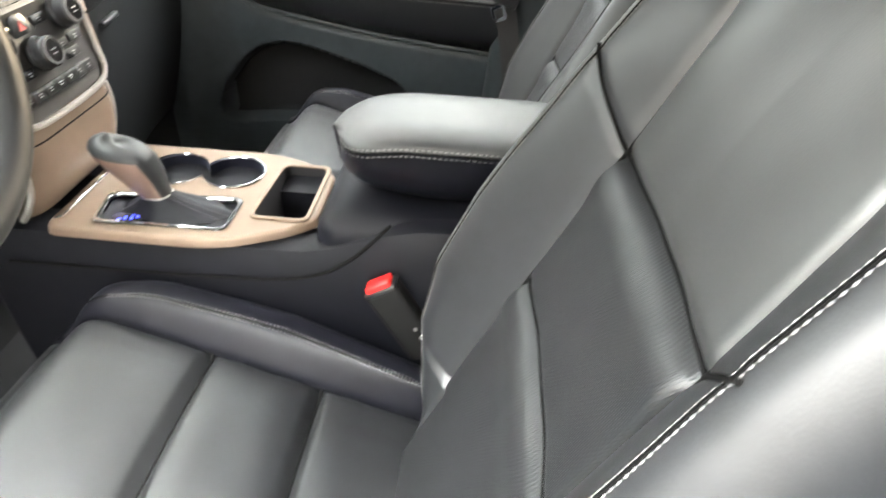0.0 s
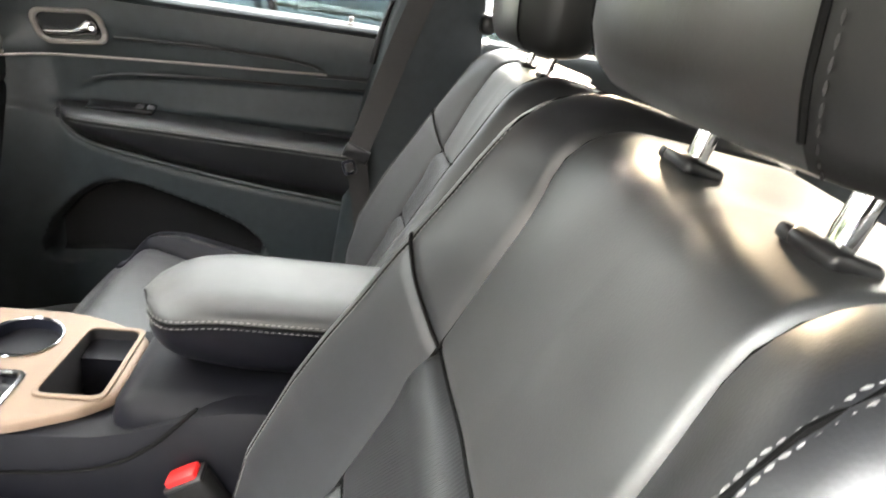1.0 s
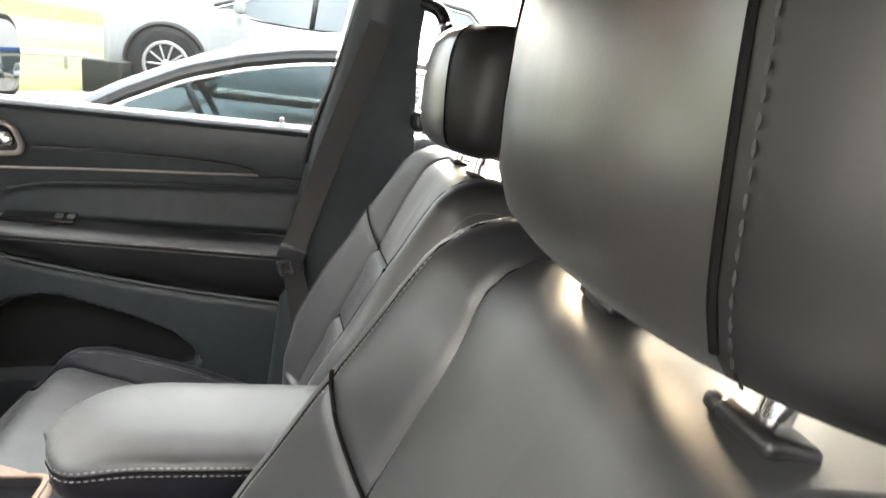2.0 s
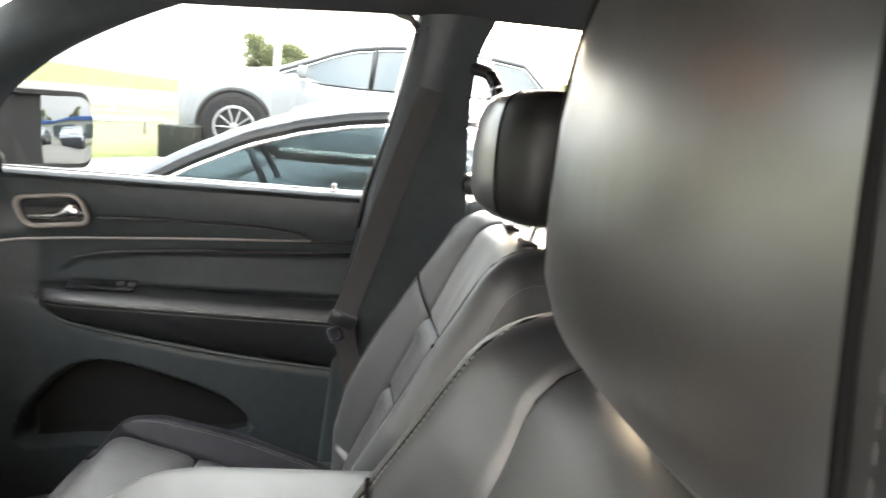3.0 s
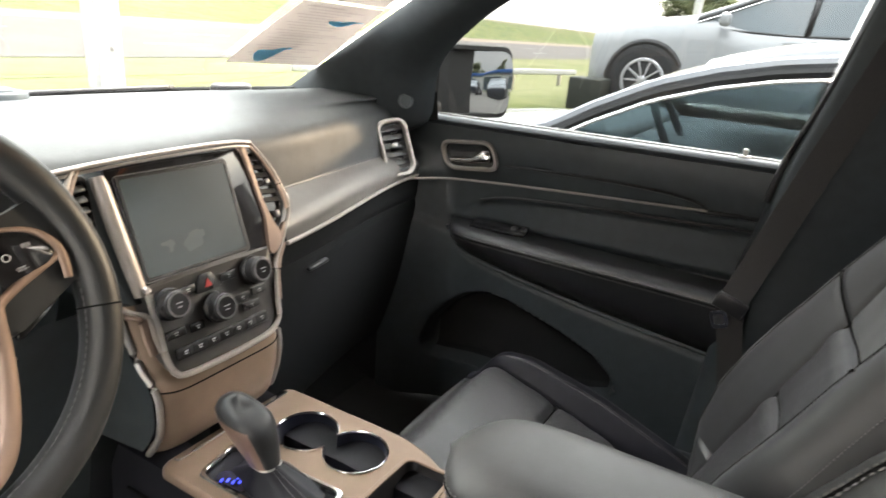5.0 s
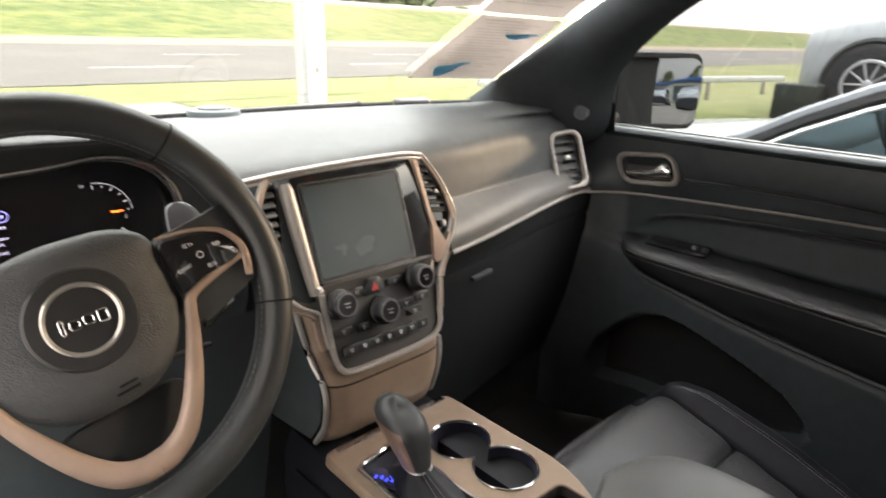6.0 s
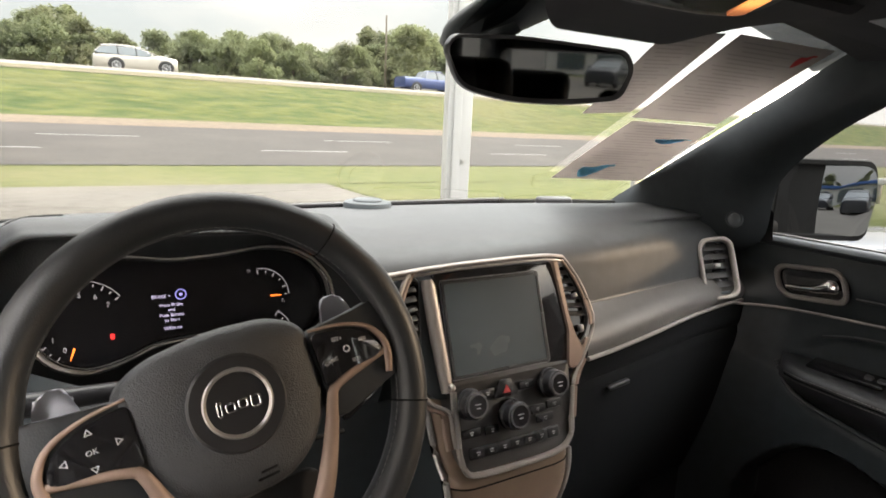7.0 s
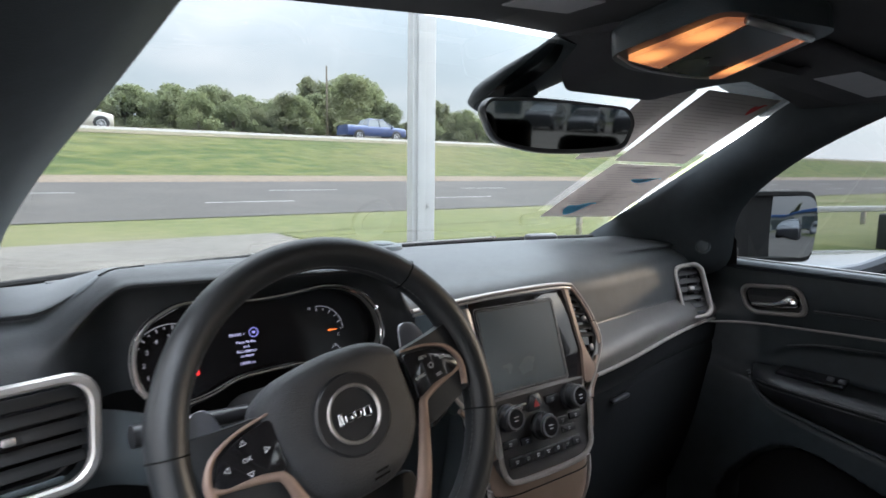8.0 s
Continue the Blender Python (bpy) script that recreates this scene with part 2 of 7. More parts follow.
SATIN_TRIM = material("satin_upright", (0.285, 0.258, 0.238), 0.42, metal=0.45, grain=0.06, wear=0.06)
SATIN_GREY = material("dark_satin_panel", (0.055, 0.053, 0.052), 0.36, metal=0.3, grain=0.12, wear=0.05)
RED_DULL = material("dull_red_print", (0.42, 0.03, 0.035), 0.5)
SILVER = material("satin_silver_trim", (0.42, 0.40, 0.38), 0.33, metal=0.85, grain=0.05, wear=0.05)
CHROME = material("chrome", (0.82, 0.82, 0.82), 0.07, metal=1.0, wear=0.03)
PIANO = material("gloss_black", (0.008, 0.008, 0.009), 0.10, wear=0.03, coat=0.4)
# sky reflection put into the screen as a blue-grey base colour
SCREEN = material("screen_glass", (0.030, 0.041, 0.045), 0.24, wear=0.05, wear_scale=9, spec=0.5)
BELT = material("grey_belt_webbing", (0.034, 0.032, 0.032), 0.75, grain=0.2, scale=500, bump=0.3, bump_scale=800)
RED = material("red_button", (0.75, 0.02, 0.02), 0.35, grain=0.05)
MIRROR = material("mirror_silver", (0.36, 0.38, 0.40), 0.01, metal=1.0)
# rear view glass tinted dark to stand in for a dark reflection
MIRROR_DIM = material("darkened_mirror", (0.07, 0.072, 0.072), 0.03, metal=1.0)
# panes darkened to hold the outdoors down against the cabin's exposure
PANE = glass("darkened_glass", (0.119, 0.128, 0.131))
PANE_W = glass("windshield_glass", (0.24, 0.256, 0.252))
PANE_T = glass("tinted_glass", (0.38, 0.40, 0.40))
WHITE_INK = material("white_marking", (0.42, 0.42, 0.43), 0.6)
LIT_INK = glowing("lit_white_text", (0.45, 0.44, 0.66), 0.17)
LIT_BLUE = glowing("lit_blue_symbol", (0.20, 0.20, 0.55), 0.16)
LIT_GATE = glowing("lit_blue_gear_marks", (0.05, 0.08, 1.0), 0.10)
LIT_ORANGE = glowing("lit_orange_needle", (1.0, 0.20, 0.03), 0.30)
LIT_RED = glowing("lit_red_lamp", (0.8, 0.03, 0.03), 0.15)
LIT_GREY = glowing("lit_grey_marks", (0.22, 0.22, 0.24), 0.15)
AMBER = lamp_lens("amber_lamp_lens", ((-0.055, 0.372, 1.44), (-0.060, 0.305, 1.45), (0.10, 0.360, 1.44)))
PAPER = material("window_sheet_paper", (0.44, 0.41, 0.388), 0.9, grain=0.05)
pn, pl = PAPER.node_tree.nodes, PAPER.node_tree.links
p_mix, p_tr = pn.new("ShaderNodeMixShader"), pn.new("ShaderNodeBsdfTranslucent")
p_tr.inputs[0].default_value, p_mix.inputs[0].default_value = (0.37, 0.345, 0.325, 1), 0.5
pl.new(pn["Principled BSDF"].outputs[0], p_mix.inputs[1]), pl.new(p_tr.outputs[0], p_mix.inputs[2]), pl.new(p_mix.outputs[0], pn["Material Output"].inputs[0])
INK = material("grey_print", (0.30, 0.285, 0.28), 0.9)
INK_BLUE = material("blue_print", (0.30, 0.68, 0.85), 0.8)
bn, bl = INK_BLUE.node_tree.nodes, INK_BLUE.node_tree.links
b_mix, b_tr = bn.new("ShaderNodeMixShader"), bn.new("ShaderNodeBsdfTranslucent")
b_tr.inputs[0].default_value, b_mix.inputs[0].default_value = (0.24, 0.60, 0.80, 1), 0.6
bl.new(bn["Principled BSDF"].outputs[0], b_mix.inputs[1]), bl.new(b_tr.outputs[0], b_mix.inputs[2]), bl.new(b_mix.outputs[0], bn["Material Output"].inputs[0])
INK_RED = material("red_print", (0.45, 0.03, 0.03), 0.8)
# plain black plastic, set very dark and dull
MATTE_BLACK = material("matte_black_plastic", (0.007, 0.007, 0.007), 0.65, grain=0.2, spec=0.2)


# ---------------------------------------------------------------- building helpers
def link_mesh(name, me, mat, parent=None, label="", smooth=True):
    ob = new(name, me)
    if mat is not None and not me.materials:
        me.materials.append(mat)
    if smooth:
        for f in me.polygons:
            f.use_smooth = True
    if parent is not None:
        ob.parent = parent
    if label:
        tagged(ob, label)
    return ob


def part(name, bm, mat, parent=None, label="", smooth=True, sharp=38):
    """Links a bmesh as one mesh object, under a thing or a part."""
    bmesh.ops.recalc_face_normals(bm, faces=bm.faces)
    if smooth:
        for e in bm.edges:
            if len(e.link_faces) == 2 and e.calc_face_angle(0) > radians(sharp):
                e.smooth = False
    me = bpy.data.meshes.new(name)
    bm.to_mesh(me)
    bm.free()
    return link_mesh(name, me, mat, parent, label, smooth)


def thing(name, label, category, group="", at=(0, 0, 0), kind=""):
    ob = new(name)
    ob.location = at
    ob.empty_display_size = 0.05
    return tagged(ob, label, category, group, kind)


def joined(*bms):
    """All the given bmeshes in the first."""
    base = bms[0]
    for b in bms[1:]:
        me = bpy.data.meshes.new("t")
        b.to_mesh(me)
        b.free()
        base.from_mesh(me)
        bpy.data.meshes.remove(me)
    return base


def rbox(sx, sy, sz, r=0.005, seg=3, m=None):
    bm = bmesh.new()
    bmesh.ops.create_cube(bm, size=1, matrix=Matrix.Diagonal((sx, sy, sz, 1)))
    if r > 0:
        bmesh.ops.bevel(bm, geom=bm.edges[:], offset=min(r, 0.49 * min(sx, sy, sz)), segments=seg, profile=0.5, affect="EDGES")
    if m is not None:
        bm.transform(m)
    return bm


def rrect(w, h, r, n=5, skew=0.0):
    """Outline of a rounded rectangle, counter-clockwise; skew shifts its top sideways."""
    pts = []
    for cx, cy, a0 in ((w / 2 - r, h / 2 - r, 0), (-w / 2 + r, h / 2 - r, 90), (-w / 2 + r, -h / 2 + r, 180), (w / 2 - r, -h / 2 + r, 270)):
        for i in range(n + 1):
            a = radians(a0 + 90 * i / n)
            x, y = cx + r * math.cos(a), cy + r * math.sin(a)
            pts.append((x + skew * y / h, y))
    return pts


def rounded(pts, r, n=4):
    """Rounds the corners of a polygon; r is a number or one for each corner."""
    out, k = [], len(pts)
    for i in range(k):
        p, a, b = Vector(pts[i]), Vector(pts[i - 1]), Vector(pts[(i + 1) % k])
        ri = r[i] if isinstance(r, (list, tuple)) else r
        ri = min(ri, 0.45 * (a - p).length, 0.45 * (b - p).length)
        p0, p1 = p + (a - p).normalized() * ri, p + (b - p).normalized() * ri
        for j in range(n + 1):
            t = j / n
            q = p0 * (1 - t) ** 2 + p * 2 * t * (1 - t) + p1 * t * t
            out.append(tuple(q))
    return out


def circle(r, n=32, cx=0.0, cy=0.0):
    return [(cx + r * math.cos(2 * math.pi * i / n), cy + r * math.sin(2 * math.pi * i / n)) for i in range(n)]


def plate(outline, thick, m=None, bevel=0.0, seg=2, z0=0.0):
    """A flat piece: the outline in x and y, extruded from z0 up by thick, its upper edge rounded."""
    bm = bmesh.new()
    lo = [bm.verts.new((*p[:2], z0)) for p in outline]
    hi = [bm.verts.new((*p[:2], z0 + thick)) for p in outline]
    k = len(lo)
    bm.faces.new(lo[::-1])
    top = bm.faces.new(hi)
    for i in range(k):
        bm.faces.new((lo[i], lo[(i + 1) % k], hi[(i + 1) % k], hi[i]))
    if bevel > 0:
        bmesh.ops.bevel(bm, geom=list(top.edges), offset=bevel, segments=seg, profile=0.5, affect="EDGES")
    if m is not None:
        bm.transform(m)
    return bm


def ring(outer, inner, thick, m=None, bevel=0.0, z0=0.0):
    """A flat frame between two outlines of equal length."""
    bm = bmesh.new()
    k = len(outer)
    rows = []
    t = z0 + thick
    prof = [(0, z0), (0, t - bevel), (bevel, t), (1 - bevel, t), (1, t - bevel), (1, z0)] if bevel else [(0, z0), (0, t), (1, t), (1, z0)]
    for f, z in prof:
        if bevel and f == bevel:
            f = None
        row = []
        for i in range(k):
            a, b = Vector(outer[i]), Vector(inner[i])
            d = (b - a).length
            g = bevel / d if f is None else (1 - bevel / d if f == 1 - bevel else f)
            g = max(0, min(1, g))
            p = a + (b - a) * g
            row.append(bm.verts.new((p.x, p.y, z)))
        rows.append(row)
    for j in range(len(rows)):
        r0, r1 = rows[j], rows[(j + 1) % len(rows)]
        for i in range(k):
            bm.faces.new((r0[i], r0[(i + 1) % k], r1[(i + 1) % k], r1[i]))
    if m is not None:
        bm.transform(m)
    return bm


def tube(pts, r, n=8, closed=False, flat=1.0, up=None, caps=True):
    """A rounded bar along a path; r is a number or one for each point; flat squeezes it across up."""
    pts = [Vector(p) for p in pts]
    k = len(pts)
    bm = bmesh.new()
    rows = []
    ref = Vector(up) if up else None
    for i, p in enumerate(pts):
        a = pts[i - 1] if (i or closed) else p
        b = pts[(i + 1) % k] if (i < k - 1 or closed) else p
        d = (b - a).normalized()
        w = ref or (Vector((0, 0, 1)) if abs(d.z) < 0.9 else Vector((0, 1, 0)))
        s = d.cross(w).normalized()
        u = s.cross(d).normalized()
        ri = r[min(i, len(r) - 1)] if isinstance(r, (list, tuple)) else r
        rows.append([bm.verts.new(p + s * math.cos(2 * math.pi * j / n) * ri + u * math.sin(2 * math.pi * j / n) * ri * flat) for j in range(n)])
    for i in range(k if closed else k - 1):
        r0, r1 = rows[i], rows[(i + 1) % k]
        for j in range(n):
            bm.faces.new((r0[j], r0[(j + 1) % n], r1[(j + 1) % n], r1[j]))
    if not closed and caps:
        bm.faces.new(rows[0][::-1]), bm.faces.new(rows[-1])
    return bm


def smooth_path(pts, n=8, closed=False):
    """Catmull-Rom points through pts."""
    P = [Vector(p) for p in pts]
    k, out = len(P), []
    for i in range(k if closed else k - 1):
        p1, p2 = P[i], P[(i + 1) % k]
        p0 = P[i - 1] if (i or closed) else p1 * 2 - p2
        p3 = P[(i + 2) % k] if (i < k - 2 or closed) else p2 * 2 - p1
        for j in range(n):
            t = j / n
            out.append(0.5 * (2 * p1 + (p2 - p0) * t + (2 * p0 - 5 * p1 + 4 * p2 - p3) * t * t + (3 * p1 - p0 - 3 * p2 + p3) * t ** 3))
    if not closed:
        out.append(P[-1].copy())
    return out


def loft(rows, caps=True, closed=True):
    """Skins loops of equal length."""
    bm = bmesh.new()
    vs = [[bm.verts.new(p) for p in row] for row in rows]
    k = len(vs[0])
    for a, b in zip(vs, vs[1:]):
        for i in range(k if closed else k - 1):
            bm.faces.new((a[i], a[(i + 1) % k], b[(i + 1) % k], b[i]))
    if caps and closed:
        bm.faces.new(vs[0][::-1]), bm.faces.new(vs[-1])
    return bm


def sheet(fn, nu, nv, thick=0.0):
    """A surface fn(u, v), u and v from 0 to 1, with a back when thick is given (towards minus its normal)."""
    bm = bmesh.new()
    g = [[bm.verts.new(fn(i / nu, j / nv)) for i in range(nu + 1)] for j in range(nv + 1)]
    for j in range(nv):
        for i in range(nu):
            bm.faces.new((g[j][i], g[j][i + 1], g[j + 1][i + 1], g[j + 1][i]))
    if thick:
        bm.normal_update()
        bmesh.ops.solidify(bm, geom=bm.faces[:], thickness=thick)
    return bm


def smoothstep(a, b, x):
    t = max(0.0, min(1.0, (x - a) / (b - a)))
    return t * t * (3 - 2 * t)


def lerp_curve(x, pts):
    """Straight interpolation through (x, y) pairs in either order of x."""
    if pts[0][0] > pts[-1][0]:
        pts = pts[::-1]
    if x <= pts[0][0]:
        return pts[0][1]
    for (x0, y0), (x1, y1) in zip(pts, pts[1:]):
        if x <= x1:
            t = (x - x0) / (x1 - x0)
            return y0 + (y1 - y0) * t
    return pts[-1][1]


def stitches(name, path, parent, mat=None, gap=0.0065, length=0.0042, r=0.0008, label="", lift=None):
    """A row of stitches along a path, one mesh: too many and small to pick apart."""
    P = [Vector(p) for p in path]
    bm = bmesh.new()
    acc = 0.0
    for a, b in zip(P, P[1:]):
        d = b - a
        L = d.length
        if L < 1e-6:
            continue
        d.normalize()
        s = acc
        while s < L:
            c = a + d * s
            side = d.cross(Vector((0, 0, 1)) if abs(d.z) < 0.9 else Vector((0, 1, 0))).normalized()
            up = side.cross(d)
            vs = []
            for e, k in ((-0.5, 0.4), (0, 1.0), (0.5, 0.4)):
                q = c + d * (e * length)
                vs.append([bm.verts.new(q + side * r * k), bm.verts.new(q + up * r * k), bm.verts.new(q - side * r * k), bm.verts.new(q - up * r * k)])
            for r0, r1 in zip(vs, vs[1:]):
                for j in range(4):
                    bm.faces.new((r0[j], r0[(j + 1) % 4], r1[(j + 1) % 4], r1[j]))
            s += gap
        acc = s - L
    ob = part(name, bm, mat or THREAD, parent, label)
    tagged(ob, kind="stuff")
    return ob


def words(name, text, size, m, mat, parent, label=""):
    """Built-in lettering as a thin mesh, centred at the pose m."""
    cu = bpy.data.curves.new(name, "FONT")
    cu.body, cu.size, cu.extrude = text, size, 0.0002
    cu.align_x, cu.align_y, cu.resolution_u = "CENTER", "CENTER", 2
    tmp = bpy.data.objects.new("t", cu)
    scene.collection.objects.link(tmp)
    me = bpy.data.meshes.new_from_object(tmp.evaluated_get(bpy.context.evaluated_depsgraph_get()))
    bpy.data.objects.remove(tmp)
    bpy.data.curves.remove(cu)
    me.name = name
    me.transform(m)
    me.materials.clear()
    return link_mesh(name, me, mat, parent, label, smooth=False)


def F(x, y, z, tilt=0.0, yaw=0.0, spin=0.0):
    """The pose of a piece that faces the rear of the car: its y up, leaning away by tilt, its z towards the viewer."""
    return pose(x, y, z, 90 - tilt, 0, yaw) @ pose(0, 0, 0, 0, 0, spin)


def bars(name, rows, m, mat, parent, label=""):
    """Thin bars (x, y, width, height) on the plane of m."""
    bm = bmesh.new()
    for x, y, w, h in rows:
        b = [bm.verts.new((x + sx * w / 2, y + sy * h / 2, 0)) for sx, sy in ((-1, -1), (1, -1), (1, 1), (-1, 1))]
        t = [bm.verts.new(v.co + Vector((0, 0, 0.0003))) for v in b]
        bm.faces.new(t), bm.faces.new(b[::-1])
        for i in range(4):
            bm.faces.new((b[i], b[(i + 1) % 4], t[(i + 1) % 4], t[i]))
    bm.transform(m)
    return part(name, bm, mat, parent, label, smooth=False)


# ---------------------------------------------------------------- the car's shell
GROUND = -0.12


def ws_y(x):
    """How far the windshield bows ahead of its edges."""
    return 0.07 * (1 - min(1.0, abs(x) / 0.64) ** 2)


def ws_point(x, s, out=0.0):
    """On the windshield: s from 0 at the base to 1 at the header."""
    y = 1.049 + (0.515 - 1.049) * s
    z = 1.132 + (1.459 - 1.132) * s
    edge = 0.635 - 0.015 * s
    n = Vector((0, 0.522, 0.853))
    return Vector((x * edge / 0.635, y + ws_y(x) * max(0.0, 1 - 1.5 * s), z + 0.012 * math.sin(math.pi * s))) + n * out


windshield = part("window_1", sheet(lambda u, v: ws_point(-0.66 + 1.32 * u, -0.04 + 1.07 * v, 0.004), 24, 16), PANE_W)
tagged(windshield, "laminated windshield darkened to dim the outdoors, with a black border", "windshield", kind="structure")
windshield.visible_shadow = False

floor_pan = part("floor", rbox(1.74, 3.0, 0.05, 0.01, 2, pose(0, -0.35, 0.345)), CARPET)
tagged(floor_pan, "black carpeted car floor", "floor", kind="structure")
firewall = part("wall_front", joined(rbox(1.50, 0.04, 0.80, 0.01, 2, pose(0, 1.12, 0.72)), rbox(1.50, 0.5, 0.03, 0.01, 2, pose(0, 0.93, 0.39, 25))), CARPET)
tagged(firewall, "dark footwell front wall", "wall", kind="structure")


def roof_z(x, y):
    return 1.478 + 0.035 * smoothstep(0.5, -0.3, y) - 0.05 * (abs(x) / 0.64) ** 3


def roof_fn(u, v):
    x = -0.62 + 1.24 * u
    y0 = 0.502 + 0.010 * smoothstep(0.0, 0.25, x)
    y = y0 + (-1.95 - y0) * v
    return Vector((x, y, roof_z(x, y)))


headliner = part("ceiling", sheet(roof_fn, 24, 40, 0.02), LINER)
tagged(headliner, "dark cloth headliner", "ceiling", kind="structure")
skin = part("roof_panel", sheet(lambda u, v: Vector((-0.72 + 1.44 * u, 0.64 - 2.65 * v, 1.60 - 0.09 * abs(2 * u - 1) ** 3 - 0.07 * smoothstep(0.25, 0.0, v))), 20, 20, -0.01),
            material("silver_car_paint", (0.55, 0.56, 0.57), 0.28, metal=0.55, grain=0.04, coat=0.6))
PAINT = skin.data.materials[0]
tagged(skin, "silver painted roof panel", "roof", kind="structure")

A_WS = [(1.10, 1.098), (1.049, 1.132), (0.90, 1.223), (0.76, 1.309), (0.64, 1.382), (0.515, 1.459), (0.40, 1.472), (0.25, 1.480)]
A_WIN = [(0.80, 1.05), (0.690, 1.100), (0.658, 1.222), (0.562, 1.312), (0.445, 1.380), (0.31, 1.440), (0.20, 1.470), (0.08, 1.482)]


def pillar_a(sx, name, label):
    rows = []
    for (y0, z0), (y1, z1) in zip(A_WS, A_WIN):
        k = smoothstep(1.12, 1.46, z0)
        xa, xb = 0.636 - 0.004 * k, 0.716 - 0.08 * k
        if sx < 0:
            xa = lerp_curve(z0, [(1.13, 0.645), (1.223, 0.625), (1.309, 0.588), (1.382, 0.543), (1.459, 0.497)])
        a, b = Vector((xa, y0, z0)), Vector((xb, y1, z1))
        f = 1.0 - 0.7 * k if sx > 0 else 0.12 + 0.5 * k
        inn = (a * 0.5 + b * 0.5) + Vector((-0.030, -0.016, -0.016)) * f
        q1, q2 = a * 0.82 + inn * 0.18 + Vector((-0.014, -0.010, -0.004)) * f, b * 0.75 + inn * 0.25 + Vector((-0.016, -0.002, -0.006)) * f
        out = (a + b) / 2 + Vector((0.075, 0.03, 0.03))
        rows.append([Vector((sx * p.x, p.y, p.z)) for p in (a, q1, inn, q2, b, out)])
    fine = [smooth_path([r[i] for r in rows], 5) for i in range(6)]
    ob = part(name, loft([[fine[i][j] for i in range(6)] for j in range(len(fine[0]))]), PILLAR, None, sharp=50)
    return tagged(ob, label, "pillar", kind="structure")


pillar_a(1, "pillar_1", "dark trimmed windshield pillar on the far side")
pillar_a(-1, "pillar_2", "windshield pillar beside the open door, trim darkened for shade")


def side_rail(sx, name):
    rows = []
    for i in range(30):
        y = 0.30 - 2.25 * i / 29
        z = 1.477 + 0.017 * smoothstep(0.28, 0.10, y) - 0.006 * math.sin(i / 29 * math.pi)
        rows.append([Vector((sx * x, y, zz)) for x, zz in ((0.655, z - 0.004), (0.605, z), (0.56, z + 0.03), (0.60, z + 0.07), (0.70, z + 0.06), (0.71, z + 0.01))])
    ob = part(name, loft(rows), LINER, None, sharp=50)
    return tagged(ob, "dark cloth roof rail above the doors", "roof rail", kind="structure")


side_rail(1, "trim_1")
side_rail(-1, "trim_2")


def pillar_b(sx, name, label):
    rows = []
    for i in range(16):
        t = i / 15
        z = 0.38 + 1.10 * t
        yf = lerp_curve(z, [(0.38, 0.05), (0.9, 0.01), (1.11, -0.028), (1.25, -0.062), (1.42, -0.095), (1.48, -0.105)])
        yr = lerp_curve(z, [(0.38, -0.30), (0.9, -0.26), (1.11, -0.235), (1.3, -0.215), (1.42, -0.222), (1.48, -0.25)])
        xi = lerp_curve(z, [(0.38, 0.715), (0.95, 0.705), (1.11, 0.680), (1.3, 0.640), (1.48, 0.598)])
        rows.append([Vector((sx * x, y, z)) for x, y in ((xi + 0.03, yf), (xi + 0.008, yf - 0.015), (xi, yf - 0.05), (xi, (yf + yr) / 2), (xi + 0.004, yr + 0.04), (xi + 0.02, yr), (xi + 0.10, yr), (xi + 0.10, yf))])
    ob = part(name, loft(rows), PLASTIC, None, sharp=50)
    return tagged(ob, label, "pillar", kind="structure")


pb = pillar_b(1, "pillar_3", "black plastic door pillar behind the passenger door")
pillar_b(-1, "pillar_4", "black plastic door pillar behind the driver")
# the rubber seal and the bright edge of the window frame
seal = smooth_path([(0.718, -0.005, 1.05), (0.710, -0.020, 1.13), (0.690, -0.045, 1.21), (0.664, -0.072, 1.31), (0.640, -0.092, 1.40), (0.625, -0.088, 1.448), (0.622, -0.04, 1.470), (0.622, 0.06, 1.474)], 6)
seal = [p + Vector((0, -0.010 * (p.z < 1.46), 0)) for p in seal]
part("seal", tube(seal, 0.007, 8), PLASTIC_S, pb, "black rubber door seal")
seal2 = [p + Vector((-0.012, -0.016, 0.004)) for p in seal[:30]]
part("edge", tube(seal2, 0.0042, 8), PLASTIC, pb)
part("belt_slot", rbox(0.012, 0.03, 0.09, 0.004, 2, pose(0.640, -0.14, 1.33, 10)), PLASTIC_S, pb)
grab = smooth_path([(0.645, -0.215, 1.385), (0.625, -0.245, 1.372), (0.615, -0.262, 1.335), (0.620, -0.262, 1.295), (0.640, -0.24, 1.270)], 6)
part("grab_handle", tube(grab, 0.013, 10), PLASTIC_S, pb, "black plastic grab handle")
part("hook", rbox(0.05, 0.03, 0.04, 0.012, 3, pose(0.655, -0.232, 1.165)), PLASTIC_S, pb)


def wall_piece(name, sx, y0, y1, z0, z1, x0, x1, mat=PLASTIC):
    ob = part(name, rbox(x1 - x0, abs(y1 - y0), z1 - z0, 0.012, 2, pose(sx * (x0 + x1) / 2, (y0 + y1) / 2, (z0 + z1) / 2)), mat)
    return tagged(ob, "black plastic inner side of the car body", "wall", kind="structure")


